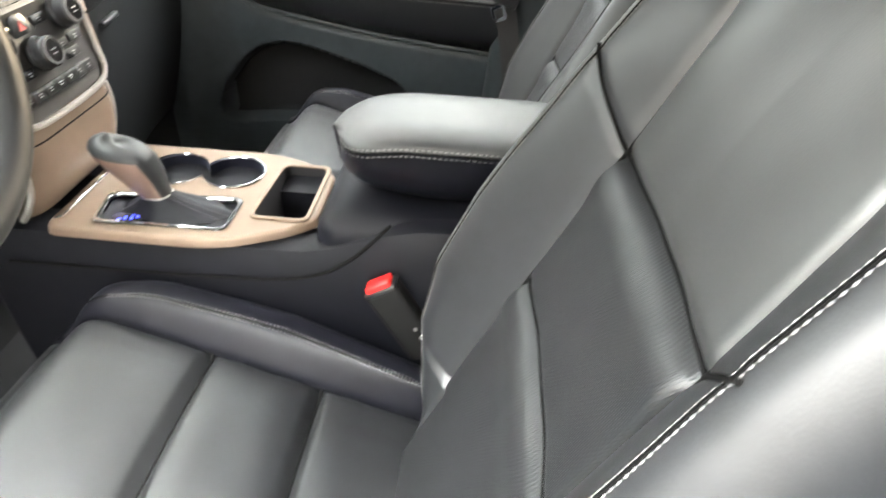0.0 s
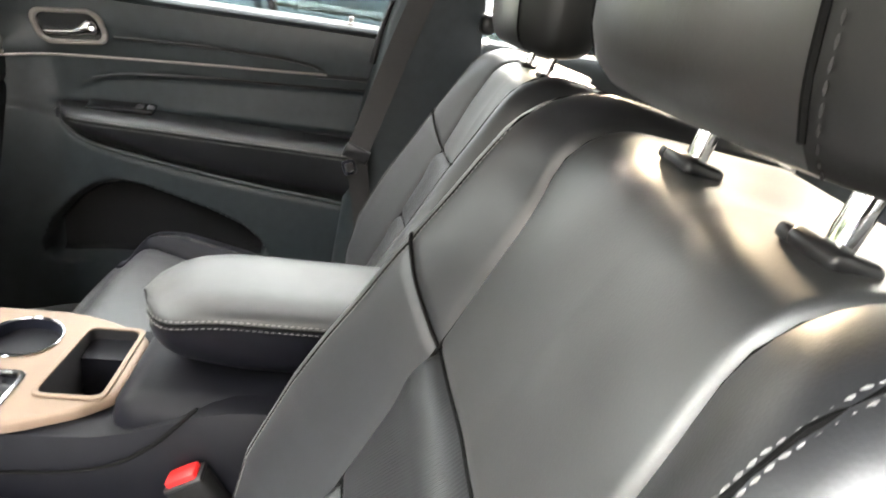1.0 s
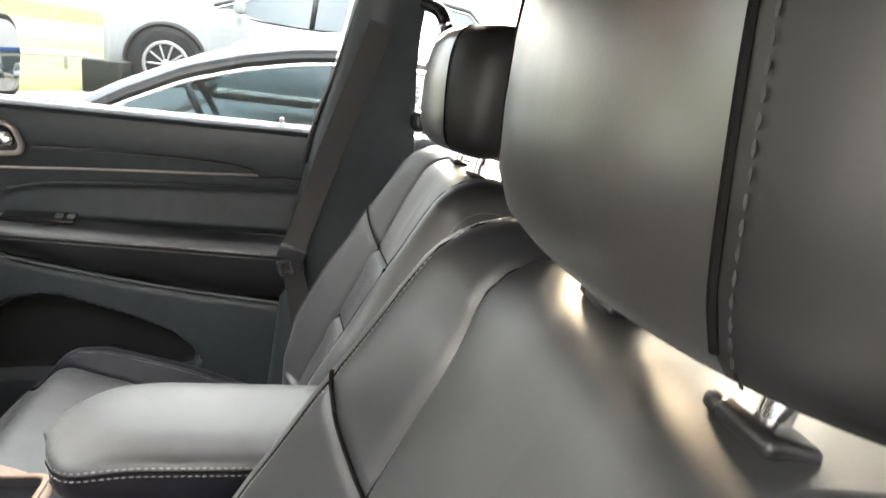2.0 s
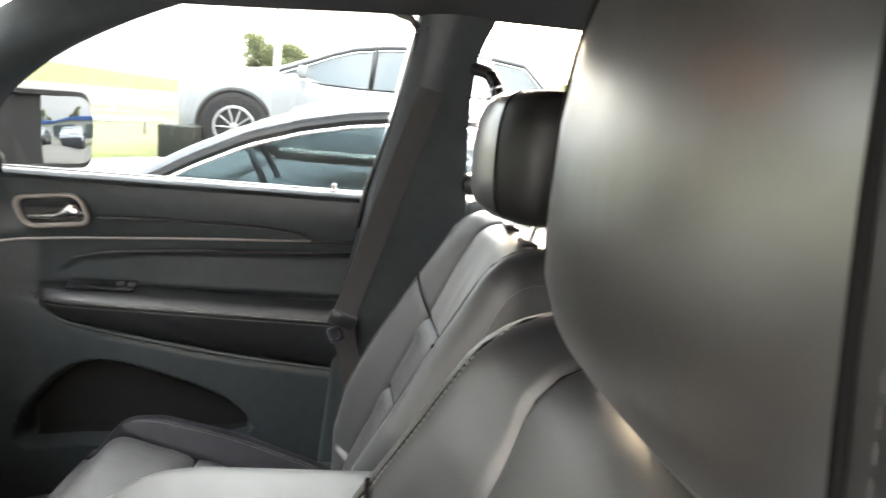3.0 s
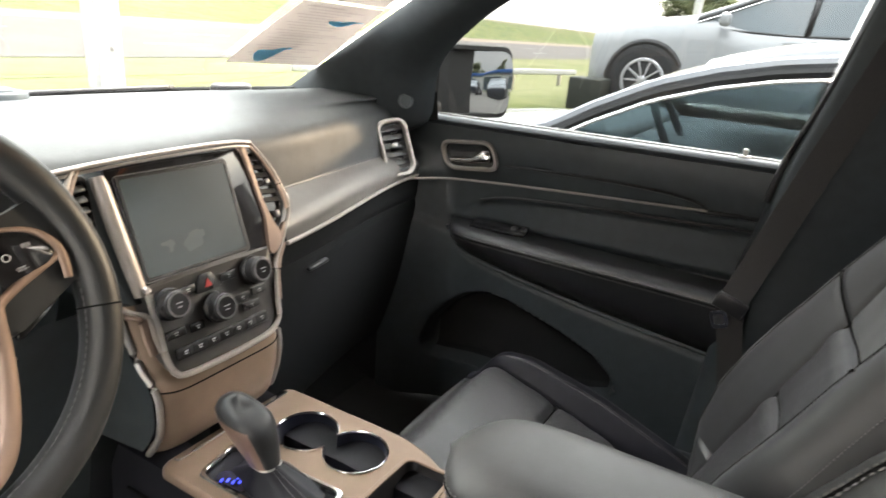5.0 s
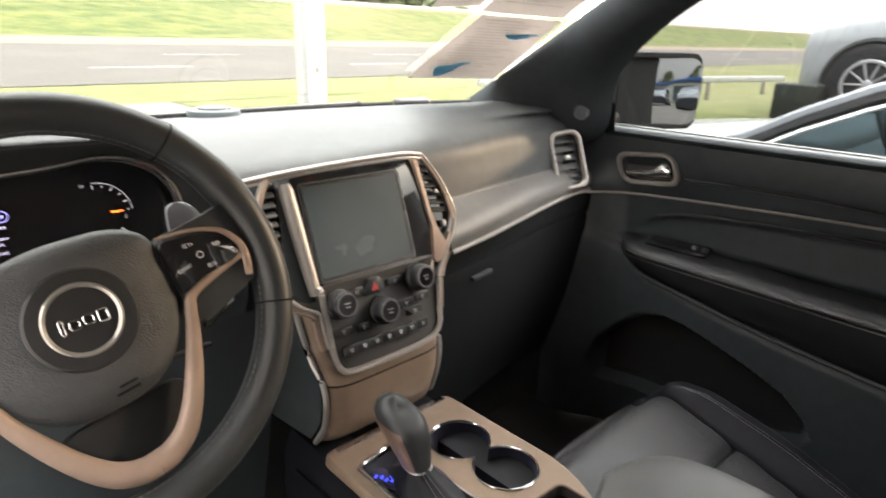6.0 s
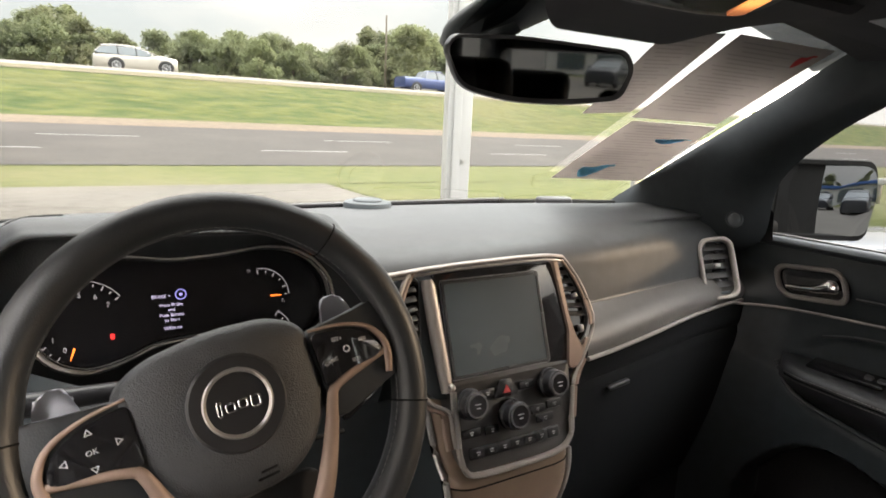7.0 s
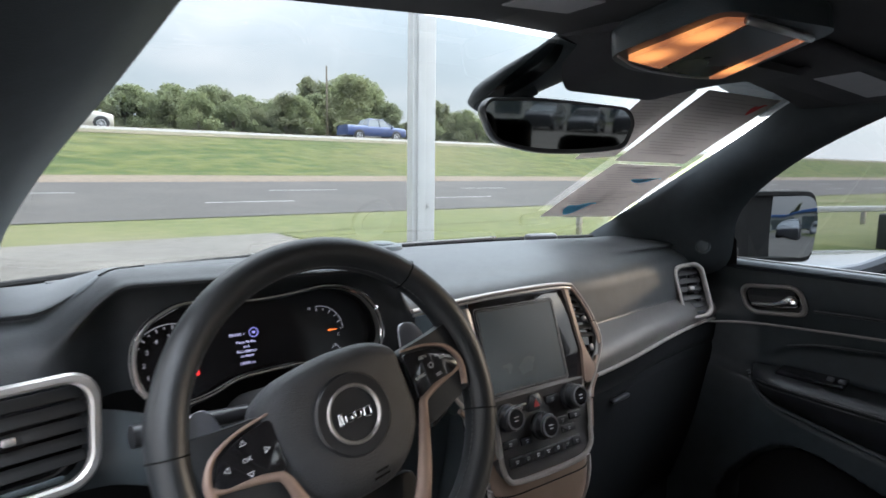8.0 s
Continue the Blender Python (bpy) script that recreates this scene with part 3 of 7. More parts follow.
for sx, names in ((1, ("wall_1", "wall_2", "wall_3")), (-1, ("wall_4", "wall_5", "wall_6"))):
    wall_piece(names[0], sx, -0.24, -1.95, 0.36, 1.125, 0.72, 0.80)
    wall_piece(names[1], sx, -0.98, -1.12, 1.13, 1.47, 0.63, 0.74)
    wall_piece(names[2], sx, -1.72, -1.95, 1.13, 1.47, 0.63, 0.74)
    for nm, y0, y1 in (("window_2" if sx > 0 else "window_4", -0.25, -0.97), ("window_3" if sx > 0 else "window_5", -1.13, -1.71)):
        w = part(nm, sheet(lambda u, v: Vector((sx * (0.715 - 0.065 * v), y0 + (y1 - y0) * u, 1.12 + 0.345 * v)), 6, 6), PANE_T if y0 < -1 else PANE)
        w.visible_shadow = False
        tagged(w, "tinted rear side window" if y0 < -1 else "rear door window darkened to dim the outdoors", "window", kind="structure")
wall_piece("wall_7", 1, -1.95, -2.01, 0.36, 1.12, -0.78, 0.78)
wall_piece("wall_8", 1, -1.80, -1.95, 1.42, 1.50, -0.7, 0.7)
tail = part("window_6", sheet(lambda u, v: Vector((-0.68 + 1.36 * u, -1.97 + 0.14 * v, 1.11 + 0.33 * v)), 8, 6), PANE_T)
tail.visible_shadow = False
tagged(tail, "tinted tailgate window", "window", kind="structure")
sill = part("sill", rbox(0.12, 1.15, 0.10, 0.03, 3, pose(-0.78, 0.45, 0.33)), PAINT)
tagged(sill, "silver painted door sill of the open driver's door", "sill", kind="structure")

# rear bench, seen past the front seats
bench = thing("rear_bench", "black leather rear bench seat", "car seat")


def bench_back(u, v):
    x = -0.62 + 1.24 * u
    bulge = 0.03 * (abs(math.sin(math.pi * u * 2)) ** 0.5)
    return Vector((x, -1.00 - 0.26 * v + bulge - 0.06 * smoothstep(0.85, 1, v), 0.62 + 0.56 * v))


part("backrest", sheet(bench_back, 40, 16, -0.08), LEATHER_SHADED, bench)
part("seat_cushion", rbox(1.24, 0.50, 0.16, 0.05, 4, pose(0, -0.80, 0.60, 6)), LEATHER_SHADED, bench)
for x in (-0.36, 0.0, 0.36):
    part("headrest", rbox(0.25, 0.09, 0.16 if x else 0.11, 0.04, 4, pose(x, -1.26, 1.26 if x else 1.23, 12)), LEATHER_SHADED, bench)

# ---------------------------------------------------------------- passenger door
door = thing("door_1", "closed black passenger door with chrome strip and padded armrest", "car door", kind="structure")


def pocket_edge(y):
    """Height of the ridge that runs under the armrest."""
    return lerp_curve(y, [(-0.06, 0.706), (0.052, 0.719), (0.208, 0.735), (0.34, 0.753), (0.473, 0.775), (0.567, 0.794), (0.607, 0.818), (0.632, 0.853), (0.70, 0.88)])


SPEAKER_TOP = [(0.190, 0.560), (0.210, 0.598), (0.250, 0.634), (0.328, 0.667), (0.41, 0.692), (0.47, 0.709), (0.52, 0.714), (0.574, 0.697), (0.62, 0.662), (0.665, 0.605), (0.685, 0.550)]
SPEAKER_FOOT = [(0.190, 0.555), (0.205, 0.535), (0.25, 0.520), (0.40, 0.511), (0.56, 0.506), (0.64, 0.497), (0.665, 0.502), (0.680, 0.520), (0.685, 0.545)]


def speaker_depth(y, z):
    d = min(z - lerp_curve(y, SPEAKER_FOOT), lerp_curve(y, SPEAKER_TOP) - z, y - 0.188, 0.687 - y)
    return smoothstep(-0.004, 0.020, d)


def door_x(y, z):
    x = 0.762 - 0.018 * smoothstep(0.95, 1.08, z)
    # inset field above the armrest
    zc = lerp_curve(y, [(-0.06, 0.985), (0.164, 0.973), (0.415, 0.958), (0.544, 0.940), (0.60, 0.905)])
    x += 0.012 * smoothstep(zc + 0.006, zc - 0.014, z) * smoothstep(0.855, 0.87, z) * smoothstep(0.62, 0.56, y)
    zl = pocket_edge(y)
    x += 0.020 * smoothstep(zl - 0.004, zl + 0.012, z) * smoothstep(0.885, 0.86, z) * smoothstep(0.66, 0.60, y)
    x -= 0.010 * smoothstep(zl + 0.002, zl - 0.020, z) * smoothstep(zl - 0.20, zl - 0.05, z)
    x += 0.055 * speaker_depth(y, z)
    x -= 0.055 * smoothstep(0.62, 0.76, y) * smoothstep(1.05, 0.98, z)
    return x


def door_fn(u, v):
    y = 0.80 - 0.86 * u
    z = 0.38 + 0.728 * v
    return Vector((door_x(y, z), y, z))


panel = part("door_panel", sheet(door_fn, 150, 130, 0.03), PLASTIC, door, "grained black door lining")
part("sill_cap", tube(smooth_path([(0.742, 0.76, 1.104), (0.740, 0.40, 1.106), (0.738, 0.0, 1.108), (0.737, -0.05, 1.108)], 8), 0.013, 10, flat=0.8), PLASTIC, door, "padded black window sill")
part("weatherstrip", tube(smooth_path([(0.757, 0.76, 1.114), (0.754, 0.40, 1.116), (0.752, -0.05, 1.118)], 8), 0.0028, 8), SILVER, door, "thin bright window channel strip")


def speaker_cover(u, v):
    y = 0.212 + 0.452 * u
    lo, hi = lerp_curve(y, SPEAKER_FOOT) + 0.012, lerp_curve(y, SPEAKER_TOP) - 0.012
    z = lo + (hi - lo) * v
    return Vector((door_x(y, z) - 0.004, y, z))


# dark sheet added to put shade into the speaker hollow
part("speaker_cover", sheet(speaker_cover, 48, 20), CARPET, door, "black sheet deepening the shade in the speaker hollow")
part("lock_pin", joined(tube([(0.742, 0.038, 1.112), (0.742, 0.038, 1.128)], 0.0045, 10), rbox(0.014, 0.02, 0.004, 0.0015, 2, pose(0.742, 0.038, 1.119)), rbox(0.010, 0.010, 0.007, 0.003, 2, pose(0.742, 0.038, 1.130))), SILVER, door, "small bright door lock pin")
strip = smooth_path([(0.690, 0.71, 0.968), (0.728, 0.63, 0.976), (0.738, 0.48, 0.986), (0.741, 0.29, 0.997), (0.743, 0.166, 1.003), (0.744, 0.080, 1.008)], 8)
part("chrome_strip", tube(strip, 0.0027, 8), SATIN_TRIM, door, "thin chrome strip")
crease = smooth_path([(0.742, 0.507, 1.024), (0.742, 0.418, 1.028), (0.742, 0.292, 1.031), (0.743, 0.168, 1.029), (0.744, 0.106, 1.021), (0.745, 0.080, 1.009)], 8)
part("crease", tube(crease, 0.0030, 8), PLASTIC_S, door)
crease2 = smooth_path([(0.757, 0.56, 0.934), (0.759, 0.50, 0.949), (0.758, 0.415, 0.958), (0.757, 0.288, 0.967), (0.756, 0.164, 0.973), (0.756, -0.03, 0.984)], 8)
part("crease", tube(crease2, 0.0028, 8), PLASTIC_S, door)
crease3 = smooth_path([(0.750, 0.10, 1.002), (0.752, 0.03, 1.006), (0.754, -0.04, 1.006)], 4)
part("crease", tube(crease3, 0.0045, 8), PLASTIC_S, door)
# armrest: a padded shelf whose front face falls back to the ridge
arm_rows = []
for i in range(40):
    t = i / 39
    y = 0.628 - 0.655 * t
    q = (1 - (1 - min(1.0, t / 0.13)) ** 2) ** 0.5
    zt = 0.862 - 0.013 * t
    zl = min(pocket_edge(y), zt - 0.004)
    w = 0.012 + 0.056 * q
    h = zt - 0.016 - zl
    arm_rows.append([Vector((x, y, z)) for x, z in ((0.782, zt + 0.016), (0.752 - 0.45 * w, zt + 0.015), (0.758 - 0.80 * w, zt + 0.012), (0.760 - 0.96 * w, zt + 0.005), (0.760 - w, zt - 0.004), (0.761 - 0.97 * w, zt - 0.013),
                                                     (0.762 - 0.80 * w, zt - 0.016 - 0.35 * h), (0.764 - 0.48 * w, zt - 0.016 - 0.70 * h), (0.766 - 0.20 * w, zl + 0.004), (0.785, zl))])
arm = part("armrest", loft(arm_rows), LEATHER_SIDE, door, "padded armrest with twin stitching", sharp=60)
for dz in (0.003, -0.007):
    stitches("stitching", [r[4] + Vector((-0.0006, 0, dz)) for r in arm_rows[2:]], arm, THREAD_DOOR, 0.0060, 0.0046, 0.0009)
part("seam", tube([r[4] + Vector((-0.0004, 0, -0.002)) for r in arm_rows[2:]], 0.0013, 6), SEAM, arm)
line = smooth_path([(0.742, 0.634, 0.862), (0.745, 0.610, 0.820), (0.746, 0.567, 0.795), (0.748, 0.473, 0.776), (0.750, 0.34, 0.753), (0.752, 0.208, 0.735), (0.754, 0.05, 0.719), (0.755, -0.03, 0.709)], 8)
part("lower_edge", tube(line, 0.0055, 8), PLASTIC, door)
sw = part("switch_plate", rbox(0.040, 0.135, 0.010, 0.004, 2, pose(0.742, 0.500, 0.883, -2, -14, 0)), PIANO, door, "window switch plate")
for y in (0.462, 0.440):
    part("switch", rbox(0.012, 0.014, 0.008, 0.003, 2, pose(0.738, y, 0.890, 0, -14, 0)), KNOB_GREY, sw)
# door handle: bezel, cup and lever
HM = F(0.741, 0.590, 1.034, 4, -90, 6)
outer, inner = rrect(0.136, 0.068, 0.026, 6, -0.020), rrect(0.118, 0.050, 0.018, 6, -0.015)
hb = part("handle_bezel", ring(outer, inner, 0.010, HM, 0.003), SATIN_TRIM, door, "satin champagne handle surround")
part("cup", plate(inner, 0.002, HM @ pose(0, 0, -0.004)), PIANO, hb)
lever = loft([[HM @ Vector((x, y0 + 0.75 * h * math.sin(a), 0.004 + d * math.cos(a))) for a in [2 * math.pi * i / 12 for i in range(12)]] for x, y0, h, d in
              ((-0.046, -0.010, 0.005, 0.004), (-0.03, -0.011, 0.007, 0.005), (0.004, -0.011, 0.008, 0.006), (0.020, -0.007, 0.013, 0.008), (0.034, -0.001, 0.019, 0.008), (0.047, -0.002, 0.017, 0.006), (0.052, -0.004, 0.009, 0.003))])
part("lever", lever, CHROME, hb, "polished chrome door lever", sharp=60)
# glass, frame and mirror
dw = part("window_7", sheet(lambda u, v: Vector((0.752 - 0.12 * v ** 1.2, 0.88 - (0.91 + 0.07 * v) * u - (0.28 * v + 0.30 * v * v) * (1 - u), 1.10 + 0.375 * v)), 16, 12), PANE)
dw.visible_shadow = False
tagged(dw, "passenger door window darkened to dim the outdoors", "window", kind="structure")
part("sail_panel", loft([[(0.728, 0.88, 1.05), (0.728, 0.672, 1.104), (0.712, 0.668, 1.160), (0.705, 0.70, 1.20)], [(0.745, 0.88, 1.05), (0.745, 0.682, 1.104), (0.722, 0.678, 1.160), (0.715, 0.71, 1.20)]]), MATTE_BLACK, door, smooth=False)
part("tweeter", joined(plate(circle(0.013, 28), 0.004, F(0.672, 0.724, 1.142, 8, -68), 0.0015), ring(circle(0.017, 28), circle(0.0135, 28), 0.003, F(0.672, 0.724, 1.142, 8, -68), 0.001)), PLASTIC, door, "small round tweeter cover")
part("tweeter", joined(plate(circle(0.024, 28), 0.006, F(0.722, 0.735, 1.125, 8, -80), 0.002), ring(circle(0.027, 28), circle(0.021, 28), 0.009, F(0.722, 0.735, 1.125, 8, -80), 0.002)), PIANO, door, "round tweeter grille")

mirror = thing("side_mirror", "black housed passenger side mirror", "side mirror")
MM = F(1.004, 0.728, 1.171, 2, -16) @ Matrix.Diagonal((1.14, 1.14, 1.14, 1))
body_rows = []
for d, s in ((-0.004, 0.97), (0.0, 1.0), (-0.04, 0.99), (-0.08, 0.90), (-0.11, 0.70), (-0.125, 0.40)):
    body_rows.append([MM @ Vector((p[0] * s, p[1] * s - 0.0, d)) for p in rounded([(-0.180, -0.075), (0.112, -0.083), (0.130, 0.02), (0.115, 0.083), (-0.140, 0.083), (-0.180, 0.02)], [0.03, 0.03, 0.06, 0.035, 0.04, 0.05])])
part("housing", loft(body_rows[1:]), MATTE_BLACK, mirror, sharp=60)
go = rounded([(-0.124, -0.066), (0.096, -0.074), (0.110, 0.02), (0.099, 0.074), (-0.116, 0.074)], [0.015, 0.025, 0.05, 0.025, 0.015])
part("bezel", ring([(x * 1.10 + 0.002, y * 1.12) for x, y in go], [(x * 0.97, y * 0.95) for x, y in go], 0.016, MM @ pose(0, 0, -0.002), 0.003), MATTE_BLACK, mirror, "black mirror rim")
part("fold_cover", loft([[MM @ Vector((x, y * s, d)) for x, y in ((-0.184, -0.055), (-0.142, -0.070), (-0.136, 0.070), (-0.150, 0.074), (-0.182, 0.02))] for s, d in ((1.0, -0.01), (1.0, 0.012), (0.86, 0.022))]), MATTE_BLACK, mirror, sharp=30)
GM = MM @ pose(0, 0, 0.002, -0.6, -14.3, 0)
part("mirror_glass", loft([[GM @ Vector((x * 0.98 * s, y * 0.96 * s, 0.0008 * (1 - s * s))) for x, y in go] for s in (1.0, 0.85, 0.7, 0.55, 0.4, 0.25, 0.1, 0.02)]), MIRROR, mirror, "silvered convex mirror glass", sharp=80)
part("mount", rbox(0.09, 0.06, 0.05, 0.015, 3, pose(0.79, 0.75, 1.11)), MATTE_BLACK, mirror)

# the driver's door, standing open
door_open = thing("door_2", "open black-lined driver's door with a silver outer skin", "car door", kind="structure")
DM = pose(-0.80, 0.86, 0, 0, 0, -65)
part("door_panel", sheet(lambda u, v: DM @ Vector((0.035 + 0.02 * math.sin(v * 9) * smoothstep(0, 0.1, u) * smoothstep(1, 0.9, u), -1.02 * u, 0.38 + 0.72 * v)), 24, 24, 0.02), PLASTIC, door_open, "grained black door lining")
part("outer_skin", sheet(lambda u, v: DM @ Vector((-0.05 - 0.06 * math.sin(v * 2.6) ** 0.7, -1.02 * u, 1.09 - 0.72 * v)), 16, 16, -0.01), PAINT, door_open)
part("edge", rbox(0.10, 0.012, 0.70, 0.004, 2, DM @ pose(-0.01, -1.02, 0.73)), PAINT, door_open)
part("window_frame", tube(smooth_path([DM @ Vector(p) for p in ((0, -0.05, 1.08), (0.02, -0.25, 1.25), (0.06, -0.50, 1.42), (0.08, -0.85, 1.47), (0.05, -0.98, 1.30), (0.0, -1.01, 1.08))], 6), 0.018, 8), PLASTIC, door_open)
part("armrest", rbox(0.09, 0.52, 0.06, 0.025, 4, DM @ pose(0.07, -0.55, 0.87)), LEATHER_SHADED, door_open)

# the outer skin below the window, and the bonnet seen over the dash
part("outer_skin", sheet(lambda u, v: Vector((0.80 + 0.13 * math.sin(v * 2.4) ** 0.6, 0.80 - 0.86 * u, 1.10 - 0.75 * v)), 10, 10, -0.01), PAINT, door)
bonnet = part("bonnet", sheet(lambda u, v: Vector((-0.78 + 1.56 * u, 1.10 + 1.15 * v + 0.13 * (1 - (2 * u - 1) ** 2) - 0.02, 1.085 - 0.05 * v - 0.05 * abs(2 * u - 1) ** 3 - 0.20 * v ** 3 + 0.012 * math.exp(-((abs(2 * u - 1) - 0.55) / 0.1) ** 2))), 40, 24, 0.01), PAINT)
tagged(bonnet, "silver painted bonnet with raised creases", "car bonnet", kind="structure")
cowl = part("cowl", sheet(lambda u, v: Vector((-0.70 + 1.40 * u, 1.075 + ws_y(-0.7 + 1.4 * u) + 0.06 * v, 1.098 - 0.01 * v)), 24, 3, -0.02), PLASTIC)
tagged(cowl, "black plastic cowl below the windshield", "cowl", kind="structure")

for sx, nm in ((1, "wall_9"), (-1, "wall_10")):
    kick = part(nm, rbox(0.06, 0.62, 0.75, 0.02, 2, pose(sx * 0.77, 1.08, 0.70)), CARPET)
    tagged(kick, "dark footwell side wall", "wall", kind="structure")

# ---------------------------------------------------------------- front seats
# Shapes are in the seat's own frame: x across from its middle, y ahead, z up, driver's adjustment.
BACK_SLOPE = 0.44
HALF_INSERT = 0.122


def back_line(z):
    return -0.02 - BACK_SLOPE * (z - 0.857)


N_BACK = Vector((0, 1, BACK_SLOPE)).normalized()


ROLL_R = 0.056
DOOR_SIDE = [-1]


def back_spine(z, a):
    """The backrest's middle line in section: a straight slope that rolls back over the top; gives y, z and the outward normal."""
    z0 = 1.132 - 0.030 * a ** 3
    y = back_line(min(z, z0))
    if z <= z0:
        return y, z, N_BACK
    arc = (z - z0) * 2.55
    t0 = math.atan2(1.0, BACK_SLOPE)
    turn = min(arc / ROLL_R, t0 + 0.10)
    t = t0 - turn
    rest = max(0.0, arc - ROLL_R * (t0 + 0.10))
    yy = y - ROLL_R * (math.sin(t0) - math.sin(t)) - rest * math.cos(t)
    zz = z0 + ROLL_R * (math.cos(t) - math.cos(t0)) + rest * math.sin(t)
    return yy, zz, Vector((0, math.sin(t), math.cos(t)))


def back_surface(u, v):
    """Front of the backrest: u from -1 to 1 across, v from 0 (base) to 1 (top, rolled back)."""
    z = 0.60 + 0.60 * v
    crest = lerp_curve(z, [(0.60, 0.128), (0.66, 0.152), (0.72, 0.182), (0.78, 0.203), (0.84, 0.212), (0.92, 0.210), (1.02, 0.196), (1.12, 0.186), (1.2, 0.172)])
    rise = lerp_curve(z, [(0.60, -0.030), (0.66, 0.012), (0.72, 0.046), (0.78, 0.060), (0.86, 0.060), (1.0, 0.046), (1.1, 0.034), (1.17, 0.022), (1.2, 0.012)])
    wide = crest + lerp_curve(z, [(0.6, 0.05), (0.9, 0.05), (1.1, 0.042), (1.2, 0.03)])
    a = abs(u)
    ins = HALF_INSERT + 0.004 * math.sin(z * 9)
    if u * DOOR_SIDE[0] > 0:
        # slimmer towards the door
        ins -= 0.012 + 0.008 * smoothstep(1.07, 1.14, z)
        crest -= 0.022
        wide -= 0.016
        rise *= 0.9
    else:
        ins += 0.022 * smoothstep(1.08, 1.16, z)
    ins = min(ins, crest - 0.03) if z > 0.7 else ins * 0.9
    if a <= 0.5:
        x = ins * a / 0.5
        d = -0.012 * (1 - (a / 0.5) ** 2) * smoothstep(0.62, 0.8, z) * 0.6
    elif a <= 0.8:
        t = (a - 0.5) / 0.3
        x = ins + (crest - ins) * t
        d = rise * math.sin(t * math.pi / 2) ** 1.15
    else:
        t = (a - 0.8) / 0.2
        x = crest + (wide - crest) * math.sin(t * math.pi / 2)
        d = rise - (rise + 0.085) * (1 - math.cos(t * math.pi / 2))
    y, z2, nrm = back_spine(z, a)
    # seams press the leather in
    g = 0.0
    for zs, amp in ((0.985, 0.007), (0.849, 0.006)):
        if a < 0.5:
            g += amp * math.exp(-((z - zs) / 0.006) ** 2)
            g -= 0.004 * math.exp(-((z - zs + 0.025) / 0.018) ** 2)
    g += 0.006 * math.exp(-((a - 0.5) / 0.014) ** 2)
    if 0.5 < a < 0.82:
        zc = 0.985 + (a - 0.5) / 0.3 * 0.045
        g += 0.004 * math.exp(-((z - zc) / 0.005) ** 2) * smoothstep(0.80, 0.70, a)
    if a < 0.5:
        lo, hi = (0.60, 0.849) if z < 0.849 else (0.849, 0.985) if z < 0.985 else (0.985, 1.15)
        g -= 0.008 * math.sin(math.pi * min(1.0, (z - lo) / (hi - lo))) ** 0.8 * (1 - (a / 0.5) ** 4)
    # soft creases where the leather pulls
    g += 0.0008 * math.sin(x * 60 + z * 35) * math.sin(z * 24 - x * 17 + 1.0) * smoothstep(0.0, 0.3, v)
    return Vector((math.copysign(x, u), y, z2)) + nrm * (d - g)


def cushion_surface(u, v):
    """Top of the seat cushion: u from -1 to 1 across, v from 0 (rear) to 1 (front lip and down)."""
    y = -0.02 + 0.56 * v
    a = abs(u)
    ins = lerp_curve(y, [(0, 0.165), (0.2, 0.174), (0.4, 0.184), (0.55, 0.19)])
    crest = lerp_curve(y, [(-0.02, 0.175), (0.1, 0.192), (0.25, 0.214), (0.4, 0.214), (0.47, 0.200), (0.54, 0.196)])
    rise = lerp_curve(y, [(-0.02, 0.035), (0.1, 0.044), (0.3, 0.042), (0.42, 0.034), (0.5, 0.012), (0.54, 0.0)])
    base = 0.611 + 0.295 * (y - 0.2)
    lip = smoothstep(0.44, 0.54, y)
    base -= 0.075 * lip * lip
    if a <= 0.5:
        x, dz = ins * a / 0.5, 0.010 * (1 - (a / 0.5) ** 2)
    elif a <= 0.8:
        t = (a - 0.5) / 0.3
        x, dz = ins + (crest - ins) * t, rise * math.sin(t * math.pi / 2)
    else:
        t = (a - 0.8) / 0.2
        x, dz = crest + 0.066 * math.sin(t * math.pi / 2), rise - (rise + 0.13) * (1 - math.cos(t * math.pi / 2)) ** 1.5
    g = 0.006 * math.exp(-((a - 0.5) / 0.014) ** 2)
    for ys in (0.335, 0.203):
        if a < 0.5:
            g += 0.013 * math.exp(-((y - ys) / 0.006) ** 2)
            g -= 0.003 * math.exp(-((abs(y - ys) - 0.035) / 0.022) ** 2)
    if a < 0.5:
        lo, hi = (-0.02, 0.203) if y < 0.203 else (0.203, 0.335) if y < 0.335 else (0.335, 0.50)
        q = (y - lo) / (hi - lo)
        if q < 1:
            g -= 0.011 * math.sin(math.pi * q) ** 0.8 * (1 - (a / 0.5) ** 4)
            # loose leather wrinkles beside the seams
            g += 0.0016 * noise.noise(Vector((x * 22, y * 9, 3.0))) * math.sin(math.pi * min(1, q)) + 0.0010 * noise.noise(Vector((x * 60, y * 14, 7.0))) * smoothstep(0.1, 0.45, a)
    return Vector((math.copysign(x, u), y, base + dz - g))


